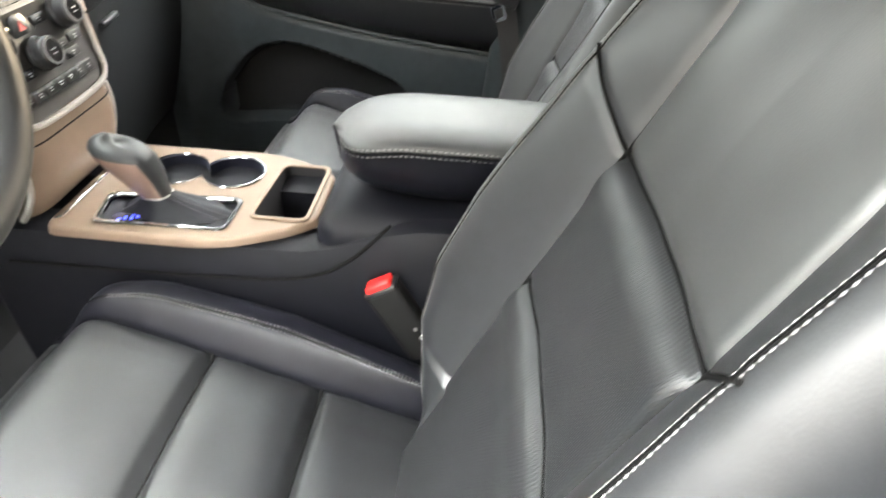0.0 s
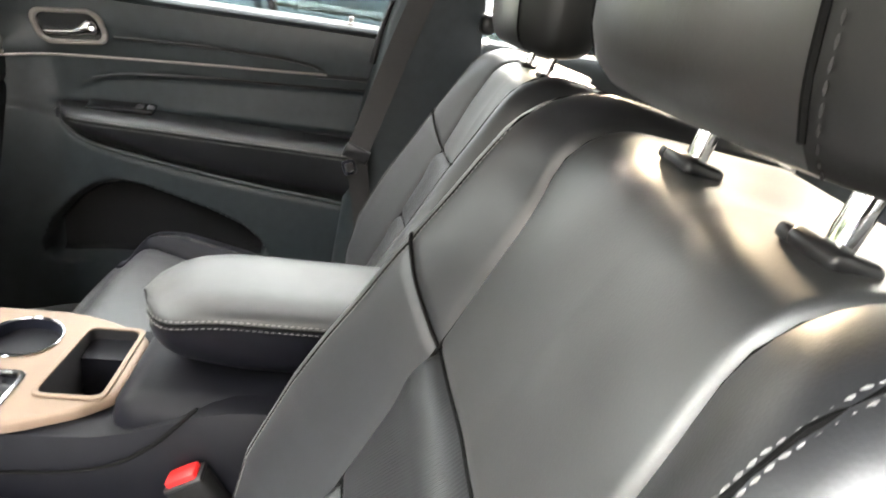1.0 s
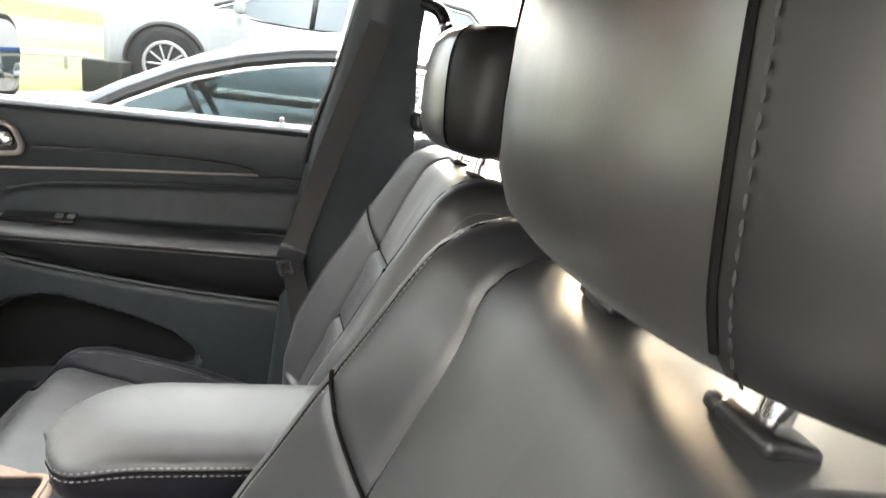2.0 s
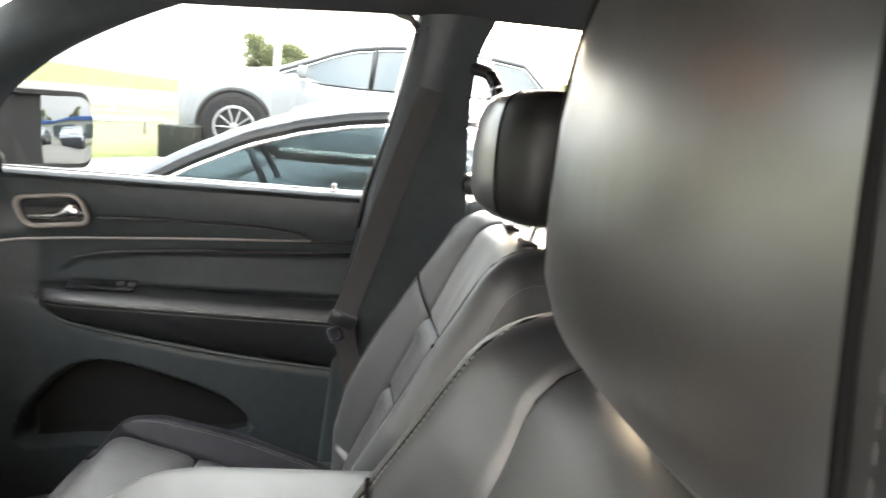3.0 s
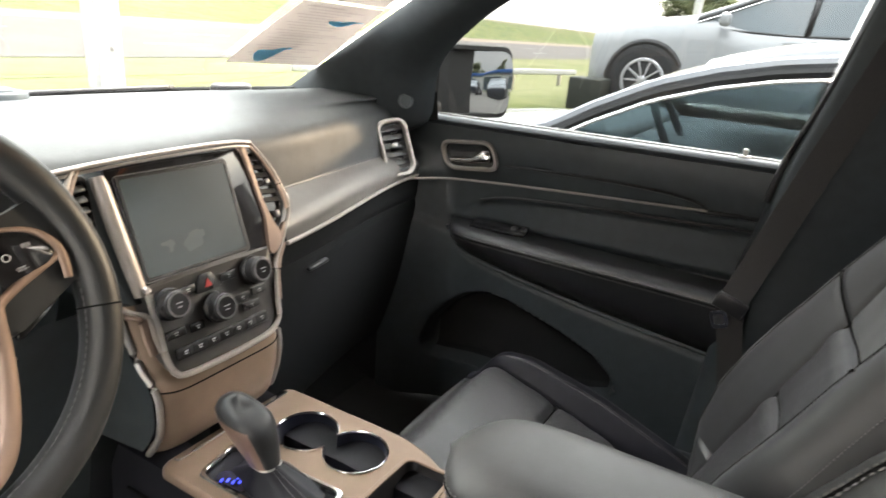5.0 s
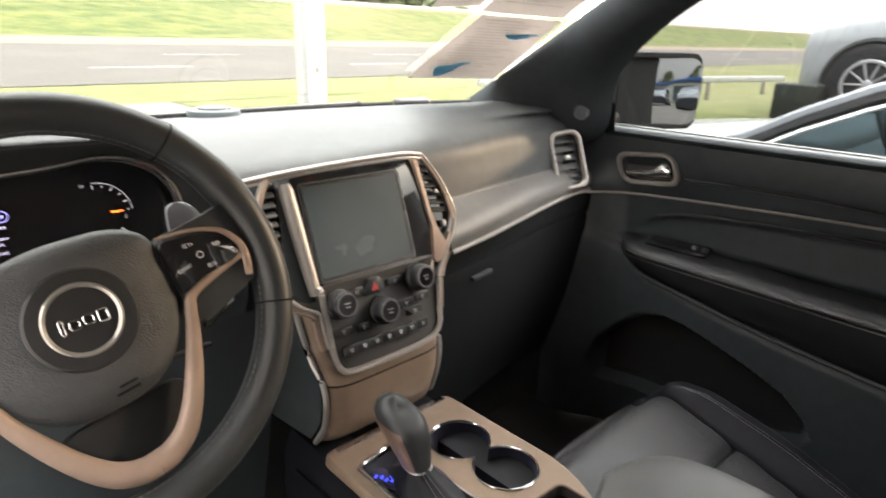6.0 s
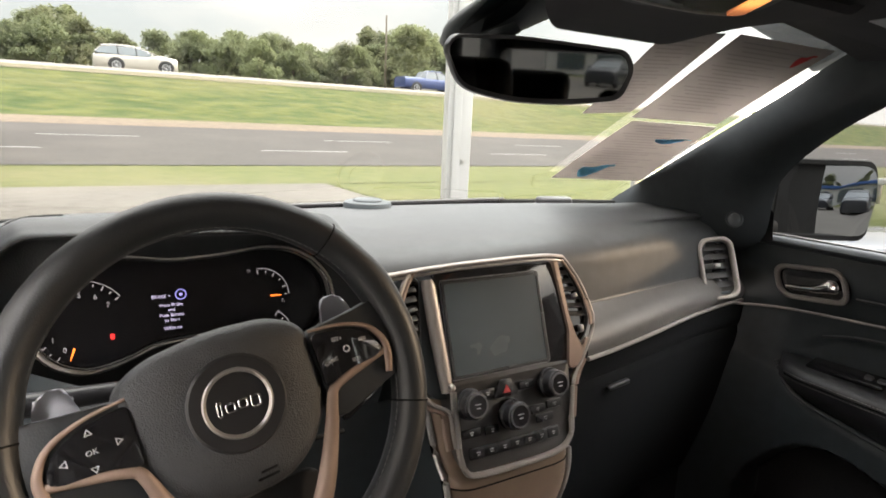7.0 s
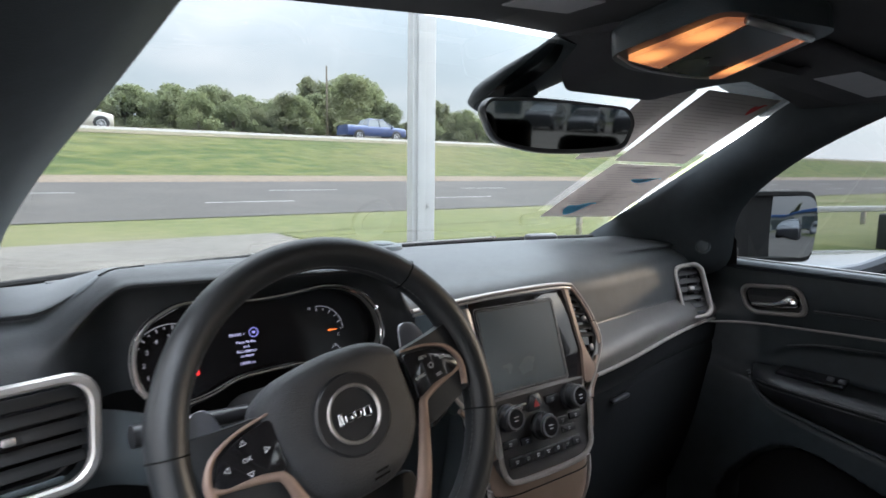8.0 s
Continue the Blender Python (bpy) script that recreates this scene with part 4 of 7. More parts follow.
def region_meshes(fn, nu, nv, pick, mats, labels, parent):
    """Splits a surface into panels, each a part of its own."""
    us = [-1 + 2 * i / nu for i in range(nu + 1)]
    vs = [j / nv for j in range(nv + 1)]
    P = [[fn(u, v) for u in us] for v in vs]
    panels = {}
    for j in range(nv):
        for i in range(nu):
            key = pick((us[i] + us[i + 1]) / 2, (vs[j] + vs[j + 1]) / 2)
            panels.setdefault(key, []).append((i, j))
    for key, quads in panels.items():
        name = key.split("|")[0]
        index, verts, faces = {}, [], []
        for i, j in quads:
            f = []
            for a, b in ((i, j), (i + 1, j), (i + 1, j + 1), (i, j + 1)):
                if (a, b) not in index:
                    index[a, b] = len(verts)
                    verts.append(P[b][a])
                f.append(index[a, b])
            faces.append(f)
        me = bpy.data.meshes.new(name)
        me.from_pydata(verts, [], faces)
        me.update()
        link_mesh(name, me, mats[name], parent, labels.get(name, ""))


def headrest(parent, y0, z0):
    """A deep cushion on two chrome posts."""
    n = 40

    def hr_point(h, s, a):
        c, sn = math.cos(a), math.sin(a)
        ex = abs(c) ** 0.62 * math.copysign(1, c)
        ey = abs(sn) ** 0.75 * math.copysign(1, sn)
        hw = 0.150 * (0.72 + 0.28 * s)
        dep = (0.062 if sn > 0 else 0.072) * s
        bow = 0.018 * (1 - ex ** 2) * (1 if sn > 0 else 0)
        return Vector((hw * ex, y0 - 0.055 + dep * ey + bow - 0.06 * h, z0 + h))
    prof = [(0.003, 0.38), (0.007, 0.64), (0.016, 0.80), (0.034, 0.92), (0.064, 0.975), (0.10, 1.0), (0.135, 0.97), (0.158, 0.88), (0.174, 0.72), (0.182, 0.5), (0.185, 0.22)]
    full = [(0.001, 0.02)] + prof + [(0.1855, 0.01)]
    seam_at = lambda h: radians(34 - 13 * h / 0.185)
    front = [[hr_point(h, s, math.pi / 2 - seam_at(h) + 2 * seam_at(h) * i / 24) for i in range(25)] for h, s in full]
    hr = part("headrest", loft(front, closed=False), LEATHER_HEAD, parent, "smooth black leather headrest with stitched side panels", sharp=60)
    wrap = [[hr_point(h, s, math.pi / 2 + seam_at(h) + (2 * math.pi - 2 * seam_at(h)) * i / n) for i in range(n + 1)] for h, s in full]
    part("side_panel", loft(wrap, closed=False), LEATHER_HEAD_SHADED, hr, "leather sides and back, darkened for shade", sharp=60)
    for sx in (-1, 1):
        side = lambda h, d: math.pi / 2 - sx * radians(34 - 13 * h / 0.185 + d)
        sp = smooth_path([hr_point(h, s, side(h, 0)) for h, s in prof[2:-1]], 6)
        part("seam", tube(sp, 0.0015, 6), SEAM, hr)
        sp2 = smooth_path([hr_point(h, s, side(h, 3.0)) + Vector((sx * 0.0006, 0.0006, 0)) for h, s in prof[1:-1]], 6)
        stitches("stitching", sp2, hr, THREAD_DARK, 0.0062, 0.0042, 0.0008)
        post = [(sx * 0.061, y0 - 0.075, z0 + 0.03), (sx * 0.061, y0 - 0.064, z0 - 0.02), (sx * 0.061, y0 - 0.058, z0 - 0.06)]
        part("post", tube(smooth_path(post, 4), 0.0065, 12), CHROME, parent, "polished steel headrest post")
        col = joined(rbox(0.032, 0.026, 0.010, 0.0045, 3, pose(sx * 0.061, y0 - 0.062, z0 - 0.032, 14, 0, 0)), rbox(0.012, 0.013, 0.008, 0.003, 2, pose(sx * 0.061 + 0.017, y0 - 0.056, z0 - 0.031, 14)))
        part("collar", col, PLASTIC_S, parent, "black plastic headrest guide")
    return hr


def front_seat(name, at, label, outer):
    """A bucket seat; outer is -1 or 1, the side of its door."""
    seat = thing(name, label, "car seat", "front seats")
    DOOR_SIDE[0] = outer
    # thigh bolsters use the leather whose colour carries shade
    mats = {"upper_panel": LEATHER_TOP, "middle_panel": PERF, "lower_panel": PERF, "bolster": LEATHER_SIDE, "front_panel": PERF, "rear_panel": PERF, "thigh_bolster": LEATHER_SHADED}
    labels = {"middle_panel": "perforated leather backrest band", "upper_panel": "smooth leather upper backrest panel"}

    def pick_back(u, v):
        z = 0.60 + 0.60 * v
        if abs(u) > 0.5:
            return "bolster|%d" % (u > 0)
        return "upper_panel" if z > 0.985 else "middle_panel" if z > 0.849 else "lower_panel"

    def pick_cushion(u, v):
        y = -0.02 + 0.56 * v
        if abs(u) > 0.5:
            return "thigh_bolster|%d" % (u > 0)
        return "front_panel" if y > 0.335 else "middle_panel|c" if y > 0.203 else "rear_panel"

    region_meshes(back_surface, 140, 150, pick_back, mats, labels, seat)
    region_meshes(cushion_surface, 120, 120, pick_cushion, mats, labels, seat)

    # shell behind the backrest, and the seat base
    def shell(u, v):
        u = -1 + 2 * u
        p = back_surface(u, v)
        w = 0.105 * math.cos(u * math.pi / 2) ** 0.5 if abs(u) < 1 else 0
        z = min(p.z, 0.60 + 0.545 * v) - 0.005
        return Vector((p.x * 0.99, min(p.y - 0.012, back_line(z) - 0.085 - w * 0.55 * (1 - 0.5 * smoothstep(0.9, 1.2, z))), z))
    part("back_shell", sheet(shell, 40, 30), PLASTIC, seat, "hard black plastic seat back")
    edge = [back_surface(-1 + 2 * i / 60, 1.0) for i in range(61)]
    back = [shell(i / 60, 1.0) for i in range(61)]
    mid = [(a + b) / 2 + Vector((0, -0.004, 0.002)) for a, b in zip(edge, back)]
    part("top_cap", loft([edge, mid, back], closed=False), LEATHER_TOP, seat)
    for u in (-1.0, 1.0):
        e = [back_surface(u, i / 40) for i in range(41)]
        b = [shell((u + 1) / 2, i / 40) for i in range(41)]
        part("side_panel", loft([e, b], closed=False), LEATHER_SHADED, seat)
    part("base", joined(rbox(0.44, 0.46, 0.12, 0.03, 3, pose(0, 0.22, 0.48)), rbox(0.40, 0.10, 0.10, 0.03, 3, pose(0, 0.47, 0.55))), PLASTIC, seat, "black plastic seat base and rails")
    part("recliner_cover", rbox(0.035, 0.20, 0.10, 0.015, 3, pose(outer * 0.25, 0.06, 0.55)), PLASTIC, seat)
    headrest(seat, -0.135, 1.193)

    # piping and stitching along the crests
    for sx in (-1, 1):
        for off in (0.758, 0.778):
            path = [back_surface(sx * off, v) + N_BACK * 0.0006 for v in [0.02 + 0.93 * i / 70 for i in range(71)]]
            stitches("stitching", path, seat, THREAD, 0.0048, 0.0034, 0.00075)
        path = [back_surface(sx * 0.768, v) + N_BACK * 0.0002 for v in [0.02 + 0.95 * i / 70 for i in range(71)]]
        part("seam", tube(path, 0.0013, 5), SEAM, seat)
        path = [back_surface(sx * 0.90, v) + Vector((sx * 0.0005, 0.0004, 0)) for v in [0.06 + 0.86 * i / 70 for i in range(71)]]
        stitches("stitching", path, seat, THREAD, 0.0048, 0.0034, 0.00075)
        for off in (0.738, 0.782):
            path = [cushion_surface(sx * off, v) + Vector((0, 0, 0.0006)) for v in [0.04 + 0.82 * i / 60 for i in range(61)]]
            stitches("stitching", path, seat, THREAD, 0.0048, 0.0034, 0.00075)
        path = [cushion_surface(sx * 0.76, v) for v in [0.04 + 0.86 * i / 60 for i in range(61)]]
        part("seam", tube(path, 0.0013, 5), SEAM, seat)
        path = [cushion_surface(sx * 0.5, v) for v in [0.03 + 0.93 * i / 60 for i in range(61)]]
        part("seam", tube(path, 0.0016, 5), SEAM, seat)
        path = [back_surface(sx * 0.5, v) + N_BACK * 0.0012 for v in [0.02 + 0.95 * i / 70 for i in range(71)]]
        part("seam", tube(path, 0.0020, 6), SEAM, seat)
        path = [back_surface(sx * a, (0.985 + (a - 0.5) / 0.3 * 0.045 - 0.6) / 0.6) for a in [0.5 + 0.29 * i / 16 for i in range(17)]]
        part("seam", tube([p + N_BACK * 0.0016 for p in path], 0.0018, 6), SEAM, seat)
    for ys in (0.335, 0.203):
        path = [cushion_surface(-0.5 + i / 30, (ys + 0.02) / 0.56) + Vector((0, 0, -0.0005)) for i in range(31)]
        part("seam", tube([p + Vector((0, 0, 0.001)) for p in path], 0.0026, 6), SEAM, seat)
    for zs in (0.985, 0.849):
        path = [back_surface(-0.5 + i / 30, (zs - 0.6) / 0.6) + N_BACK * 0.0010 for i in range(31)]
        part("seam", tube(path, 0.0019, 6), SEAM, seat)
    seat.location = at
    return seat


driver_seat = front_seat("driver_seat", (-0.368, 0, 0), "black leather bucket seat with perforated panels and pale stitching", -1)
passenger_seat = front_seat("passenger_seat", (0.375, -0.078, -0.040), "black leather bucket seat beside the far door", 1)


def buckle(at, lean):
    b = thing("belt_buckle", "black seat belt buckle with a red release button", "belt buckle", "belt buckles")
    m = pose(*at, lean, 0, 0)
    part("body", rbox(0.028, 0.046, 0.12, 0.008, 3, m @ pose(0, 0, -0.062)), MATTE_BLACK, b)
    part("button", rbox(0.021, 0.034, 0.012, 0.003, 2, m @ pose(0, 0.0, 0.001)), RED, b, "bright red release button")
    part("frame", rbox(0.027, 0.043, 0.006, 0.003, 2, m @ pose(0, 0.0, -0.003)), PLASTIC_S, b)
    part("stalk", rbox(0.012, 0.03, 0.14, 0.004, 2, m @ pose(0, -0.005, -0.18)), PLASTIC, b)
    for dz in (-0.07, -0.085):
        part("rivet", rbox(0.003, 0.005, 0.005, 0.001, 2, m @ pose(-0.0145, -0.012, dz)), SILVER, b)
    return b


buckle((-0.122, 0.140, 0.722), -30)

# ---------------------------------------------------------------- dashboard
dash = thing("dashboard", "black soft-skinned dashboard with champagne and chrome trim", "dashboard")
CX = 0.012


def hood_bump(x):
    return smoothstep(-0.612, -0.515, x) * smoothstep(-0.135, -0.215, x)


def dash_prof(x):
    """The padded top in section, from the windshield to the lower front edge, as (y, z) pairs."""
    yw = 1.06 + ws_y(x) - 0.03 * (abs(x) / 0.64) ** 4
    ye = 0.700 + 0.060 * smoothstep(0.15, 0.68, abs(x))
    b = hood_bump(x)
    ctr = smoothstep(0.30, 0.12, abs(x - CX))
    return [(yw, 1.118), (yw - 0.03, 1.136), (yw - 0.10, 1.146), (0.93, 1.150 + 0.010 * b), (0.85, 1.148 + 0.030 * b), (0.79 - 0.02 * b, 1.142 + 0.044 * b),
            (ye + 0.035 - 0.04 * b, 1.132 + 0.060 * b - 0.002 * ctr), (ye + 0.010 - 0.040 * b, 1.118 + 0.066 * b), (ye - 0.004 - 0.032 * b, 1.100 + 0.074 * b),
            (ye - 0.012 + 0.040 * b, 1.070 + 0.084 * b), (ye - 0.022 + 0.075 * b, 1.026)]


def dash_fn(u, v):
    x = -0.70 + 1.40 * u
    P = dash_prof(x)
    s = v * (len(P) - 1)
    i = min(int(s), len(P) - 2)
    t = s - i
    q = [Vector(P[max(0, min(len(P) - 1, i + k))]) for k in (-1, 0, 1, 2)]
    r = 0.5 * (2 * q[1] + (q[2] - q[0]) * t + (2 * q[0] - 5 * q[1] + 4 * q[2] - q[3]) * t * t + (3 * q[1] - q[0] - 3 * q[2] + q[3]) * t ** 3)
    return Vector((x, r.x, r.y))


part("top_pad", sheet(dash_fn, 150, 70), SOFT, dash, "soft grained dashboard top")


def dash_at(x, y, lift=0.0):
    """The point of the padded top over (x, y)."""
    lo, hi = 0.0, 0.62
    for _ in range(24):
        mid = (lo + hi) / 2
        lo, hi = (mid, hi) if dash_fn((x + 0.70) / 1.40, mid).y > y else (lo, mid)
    return dash_fn((x + 0.70) / 1.40, lo) + Vector((0, 0, lift))


x0, x1, y0, y1 = -0.590, -0.480, 0.735, 0.782
demist = part("demister_panel", sheet(lambda a, b: dash_at(x0 + (x1 - x0) * a, y0 + (y1 - y0) * a + 0.030 * b * math.sin(math.pi * (0.12 + 0.76 * a)) ** 0.5, 0.0012), 16, 4), PLASTIC, dash, "slim side demister panel")
part("slot", tube([dash_at(x0 + (x1 - x0) * (0.46 + 0.48 * i / 12), y0 + (y1 - y0) * (0.46 + 0.48 * i / 12) + 0.014, 0.0014) for i in range(13)], 0.0018, 6), MATTE_BLACK, demist, "dark demister slot")
part("glass_seal", tube([dash_fn(0.01 + 0.98 * i / 60, 0.0) + Vector((0, -0.020, 0.022)) for i in range(61)], 0.0055, 8), MATTE_BLACK, dash, "black seal at the foot of the windshield")


# the satin band with its chrome line, and the lower parts
def band_fn(u, v):
    x = 0.19 + 0.522 * u
    y = 0.678 + 0.060 * smoothstep(0.15, 0.68, x) - 0.018 * math.sin(v * math.pi) - 0.028 * v - 0.030 * (1 - u) * v
    return Vector((x, y, 1.026 - (0.062 - 0.012 * u) * v))


part("trim_band", sheet(band_fn, 40, 8), material("dark_satin_band", (0.105, 0.098, 0.092), 0.42, metal=0.5, grain=0.08, wear=0.05), dash, "satin trim band across the dash")
part("chrome_line", tube([band_fn(i / 40, 1.0) + Vector((0, -0.002, -0.003)) for i in range(41)], 0.0036, 8), SATIN_TRIM, dash, "thin bright line")
part("edge_line", tube([band_fn(i / 40, 0.0) + Vector((0, 0.002, 0.001)) for i in range(41)], 0.0025, 6), PLASTIC_S, dash)


def band_left(u, v):
    x = -0.68 + 0.53 * u
    y = 0.738 - 0.09 * smoothstep(-0.56, -0.46, x) * (1 - v * 0.3) - 0.012 * math.sin(v * math.pi)
    return Vector((x, y - 0.02 * v, 1.030 - 0.085 * v))


part("lower_band", sheet(band_left, 40, 10), PLASTIC, dash)
part("panel_joint", tube([Vector((-0.68 + 0.46 * i / 30, 0.700 - 0.10 * smoothstep(-0.64, -0.5, -0.68 + 0.46 * i / 30), 0.935 + 0.012 * i / 30)) for i in range(31)], 0.003, 8), MATTE_BLACK, dash)


def glove_fn(u, v):
    x = 0.17 + 0.545 * u
    y = 0.640 + 0.065 * smoothstep(0.15, 0.68, x) + 0.02 * v + 0.07 * v * v + 0.005 * math.exp(-((v - 0.12) / 0.012) ** 2)
    return Vector((x, y, 0.958 + 0.010 * u - 0.42 * v))


glove = part("glove_box", sheet(glove_fn, 30, 40), LOWER_SHADED, dash, "glove box front, darkened for footwell shade")
part("latch", rbox(0.055, 0.010, 0.008, 0.003, 3, pose(0.30, 0.652, 0.885, 0, -4, 4)), PLASTIC_S, glove, "glossy glove box latch")
part("knee_panel", sheet(lambda u, v: Vector((-0.70 + 0.60 * u, 0.655 + 0.03 * math.sin(v * 3) - 0.02 * v + 0.12 * v * v, 0.945 - 0.42 * v)), 24, 16), PLASTIC, dash)
part("side_cap", rbox(0.03, 0.35, 0.30, 0.012, 3, pose(-0.705, 0.90, 1.00)), PLASTIC, dash)
part("side_cap", rbox(0.03, 0.35, 0.30, 0.012, 3, pose(0.705, 0.93, 0.98)), PLASTIC, dash)
pod = joined(plate(circle(0.045, 32), 0.012, pose(0.0, 1.03, 1.146), 0.005), plate(circle(0.028, 24), 0.016, pose(0.0, 1.03, 1.146), 0.004))
part("sensor_pod", pod, PLASTIC, dash, "low round sensor pod")
part("sensor", joined(rbox(0.085, 0.03, 0.022, 0.009, 3, pose(0.45, 1.02, 1.146, 0, 0, -12))), PLASTIC_S, dash)
part("defrost_slot", rbox(0.17, 0.018, 0.006, 0.002, 2, pose(-0.50, 0.93, 1.152, 0, 0, 8)), PLASTIC_S, dash)
part("defrost_slot", rbox(0.60, 0.016, 0.006, 0.002, 2, pose(0.05, 1.075, 1.147)), PLASTIC_S, dash)


def vent(name, m, w, h, r, slats, skew=0.0, mat=TRIM, face=0.012, label="", slat=SLAT):
    """An air vent: surround, dark well, slats and a slider."""
    o, i = rrect(w, h, r, 6, skew), rrect(w - face * 2, h - face * 2, max(0.003, r - face * 0.6), 6, skew * 0.8)
    v = part(name, ring(o, i, 0.012, m, 0.003), mat, dash, label)
    part("well", plate(i, 0.001, m @ pose(0, 0, -0.022)), PIANO, v, smooth=False)
    for k in range(slats):
        y = (h - face * 2.6) * ((k + 0.8) / (slats + 0.6) - 0.5) + 0.006
        part("slat", rbox(w - face * 2 - 0.001, 0.014, 0.0030, 0.0012, 2, m @ pose(skew * y / h, y, -0.004, -28)), slat, v)
    part("slider", rbox(0.012, 0.008, 0.008, 0.002, 2, m @ pose(0, 0.006, 0.003)), SILVER, v)
    part("dial", rbox((w - face * 2) * 0.6, 0.006, 0.006, 0.002, 2, m @ pose(0, -h / 2 + face + 0.006, 0.002)), PLASTIC, v)
    return v


vent("side_vent", F(0.634, 0.722, 1.043, 20, -30, 8), 0.075, 0.128, 0.024, 5, 0.0, SATIN_TRIM, 0.0085, "champagne ringed side air vent")
vent("outer_vent", F(-0.640, 0.680, 1.028, 12, 12, 0), 0.170, 0.125, 0.034, 5, 0.014, SILVER, 0.011, "bright ringed air vent by the driver's door", MATTE_BLACK)

# instrument cluster
CLUSTER_BLACK = material("cluster_black", (0.005, 0.005, 0.006), 0.20, spec=0.25)
CM = F(-0.372, 0.700, 1.090, 14)
cl_out = rounded([(-0.153, -0.002), (-0.150, -0.030), (-0.133, -0.050), (-0.105, -0.061), (-0.070, -0.054), (-0.036, -0.039), (0.050, -0.034), (0.085, -0.050), (0.125, -0.058), (0.158, -0.045), (0.174, -0.015), (0.169, 0.020), (0.151, 0.045), (0.121, 0.061), (0.088, 0.065), (0.035, 0.058), (-0.0145, 0.0556), (-0.060, 0.063), (-0.100, 0.061), (-0.132, 0.045), (-0.149, 0.022)], 0.012, 3)
cl_in = [(0.010 + (x - 0.010) * 0.968, 0.003 + (y - 0.003) * 0.925) for x, y in cl_out]
cluster = part("cluster_frame", ring(cl_out, cl_in, 0.016, CM, 0.003), SILVER, dash, "bright instrument cluster surround")
for outline in (cl_out, cl_in):
    edge = [CM @ Vector((x, y, 0.0155)) for x, y in outline]
    part("bright_edge", tube(edge + edge[:1], 0.0011, 6), CHROME, cluster, "polished edge of the surround")
part("cluster_glass", plate(cl_in, 0.001, CM @ pose(0, 0, -0.012)), CLUSTER_BLACK, cluster, "black instrument face", smooth=False)
part("display", plate(rrect(0.110, 0.078, 0.006), 0.0012, CM @ pose(-0.012, 0.010, -0.0106)), CLUSTER_BLACK, cluster, smooth=False)
for text, y in (("Press Brake", 0.0031), ("and", -0.0026), ("Push Button", -0.0085), ("to Start", -0.0142), ("56436 mi", -0.0233)):
    words("message", text, 0.0052, CM @ pose(-0.0155, y, -0.0088), LIT_INK, cluster)
words("message", "BRAKE +", 0.0052, CM @ pose(-0.0255, 0.0132, -0.0088), LIT_INK, cluster)
part("start_symbol", joined(ring(circle(0.0062, 24), circle(0.0050, 24), 0.0006, CM @ pose(-0.0045, 0.0140, -0.009)), plate(rrect(0.0035, 0.0035, 0.0008), 0.0006, CM @ pose(-0.0045, 0.0140, -0.009))), LIT_BLUE, cluster, smooth=False)


def gauge(cx, cy, r, a0, a1, n, needle, long_needle):
    ticks = bmesh.new()
    for k in range(n):
        a = radians(a0 + (a1 - a0) * k / (n - 1))
        t = plate(rrect(0.005 if k % 2 == 0 else 0.003, 0.0011, 0.0003, 1), 0.0004, CM @ pose(cx + r * math.cos(a), cy + r * math.sin(a), -0.009, 0, 0, math.degrees(a)))
        ticks = joined(ticks, t)
    part("ticks", ticks, LIT_GREY, cluster, smooth=False)
    arc = [CM @ Vector((cx + (r + 0.004) * math.cos(radians(a0 + (a1 - a0) * i / 24)), cy + (r + 0.004) * math.sin(radians(a0 + (a1 - a0) * i / 24)), -0.0088)) for i in range(25)]
    part("arc", tube(arc, 0.0005, 4), LIT_GREY, cluster)
    a = radians(needle)
    part("needle", plate([(long_needle - 0.013, -0.0010), (long_needle, -0.0005), (long_needle, 0.0005), (long_needle - 0.013, 0.0010)], 0.0006, CM @ pose(cx, cy, -0.008, 0, 0, needle)), LIT_ORANGE, cluster, smooth=False)


gauge(0.087, 0.002, 0.030, 95, 0, 6, -1, 0.024)
gauge(0.089, -0.046, 0.028, 60, 0, 4, 178, 0.014)
gauge(-0.104, -0.008, 0.042, 235, 35, 17, 250, 0.039)
for text, x, y in (("H", 0.074, 0.034), ("C", 0.113, -0.006), ("F", 0.107, -0.020)):
    words("mark", text, 0.0055, CM @ pose(x, y, -0.0088), LIT_GREY, cluster)
for k in range(0, 8):
    a = radians(235 - 200 * k / 7)
    words("mark", str(k), 0.008, CM @ pose(-0.104 + 0.031 * math.cos(a), -0.008 + 0.031 * math.sin(a), -0.0088), LIT_GREY, cluster)
part("warning_lamp", plate(rrect(0.004, 0.006, 0.001), 0.0006, CM @ pose(-0.0767, -0.0248, -0.009)), LIT_RED, cluster, smooth=False)

# ---------------------------------------------------------------- centre stack
stack = thing("centre_stack", "centre stack with touch screen, air vents and climate knobs", "control panel")
SM = F(CX, 0.619, 1.046, 20)
LM = F(CX, 0.572, 0.925, 16)
shape = rounded([(-0.150, 0.078), (0.132, 0.078), (0.160, 0.034), (0.168, -0.006), (0.164, -0.028), (0.108, -0.088), (-0.108, -0.088), (-0.164, -0.028), (-0.168, -0.006)], 0.010)
part("face", plate(shape, 0.06, SM @ pose(0, 0, -0.066)), PLASTIC, stack)
part("screen_bezel", plate(rounded([(-0.094, 0.074), (0.106, 0.074), (0.112, 0.030), (0.119, -0.020), (0.108, -0.074), (-0.088, -0.074)], 0.004), 0.006, SM @ pose(0, 0, -0.005), 0.002), PIANO, stack, "gloss black panel round the screen")
part("screen", plate(rrect(0.154, 0.120, 0.004), 0.0012, SM @ pose(-0.004, -0.002, 0.0012)), SCREEN, stack, "dark switched-off touch screen", smooth=False)
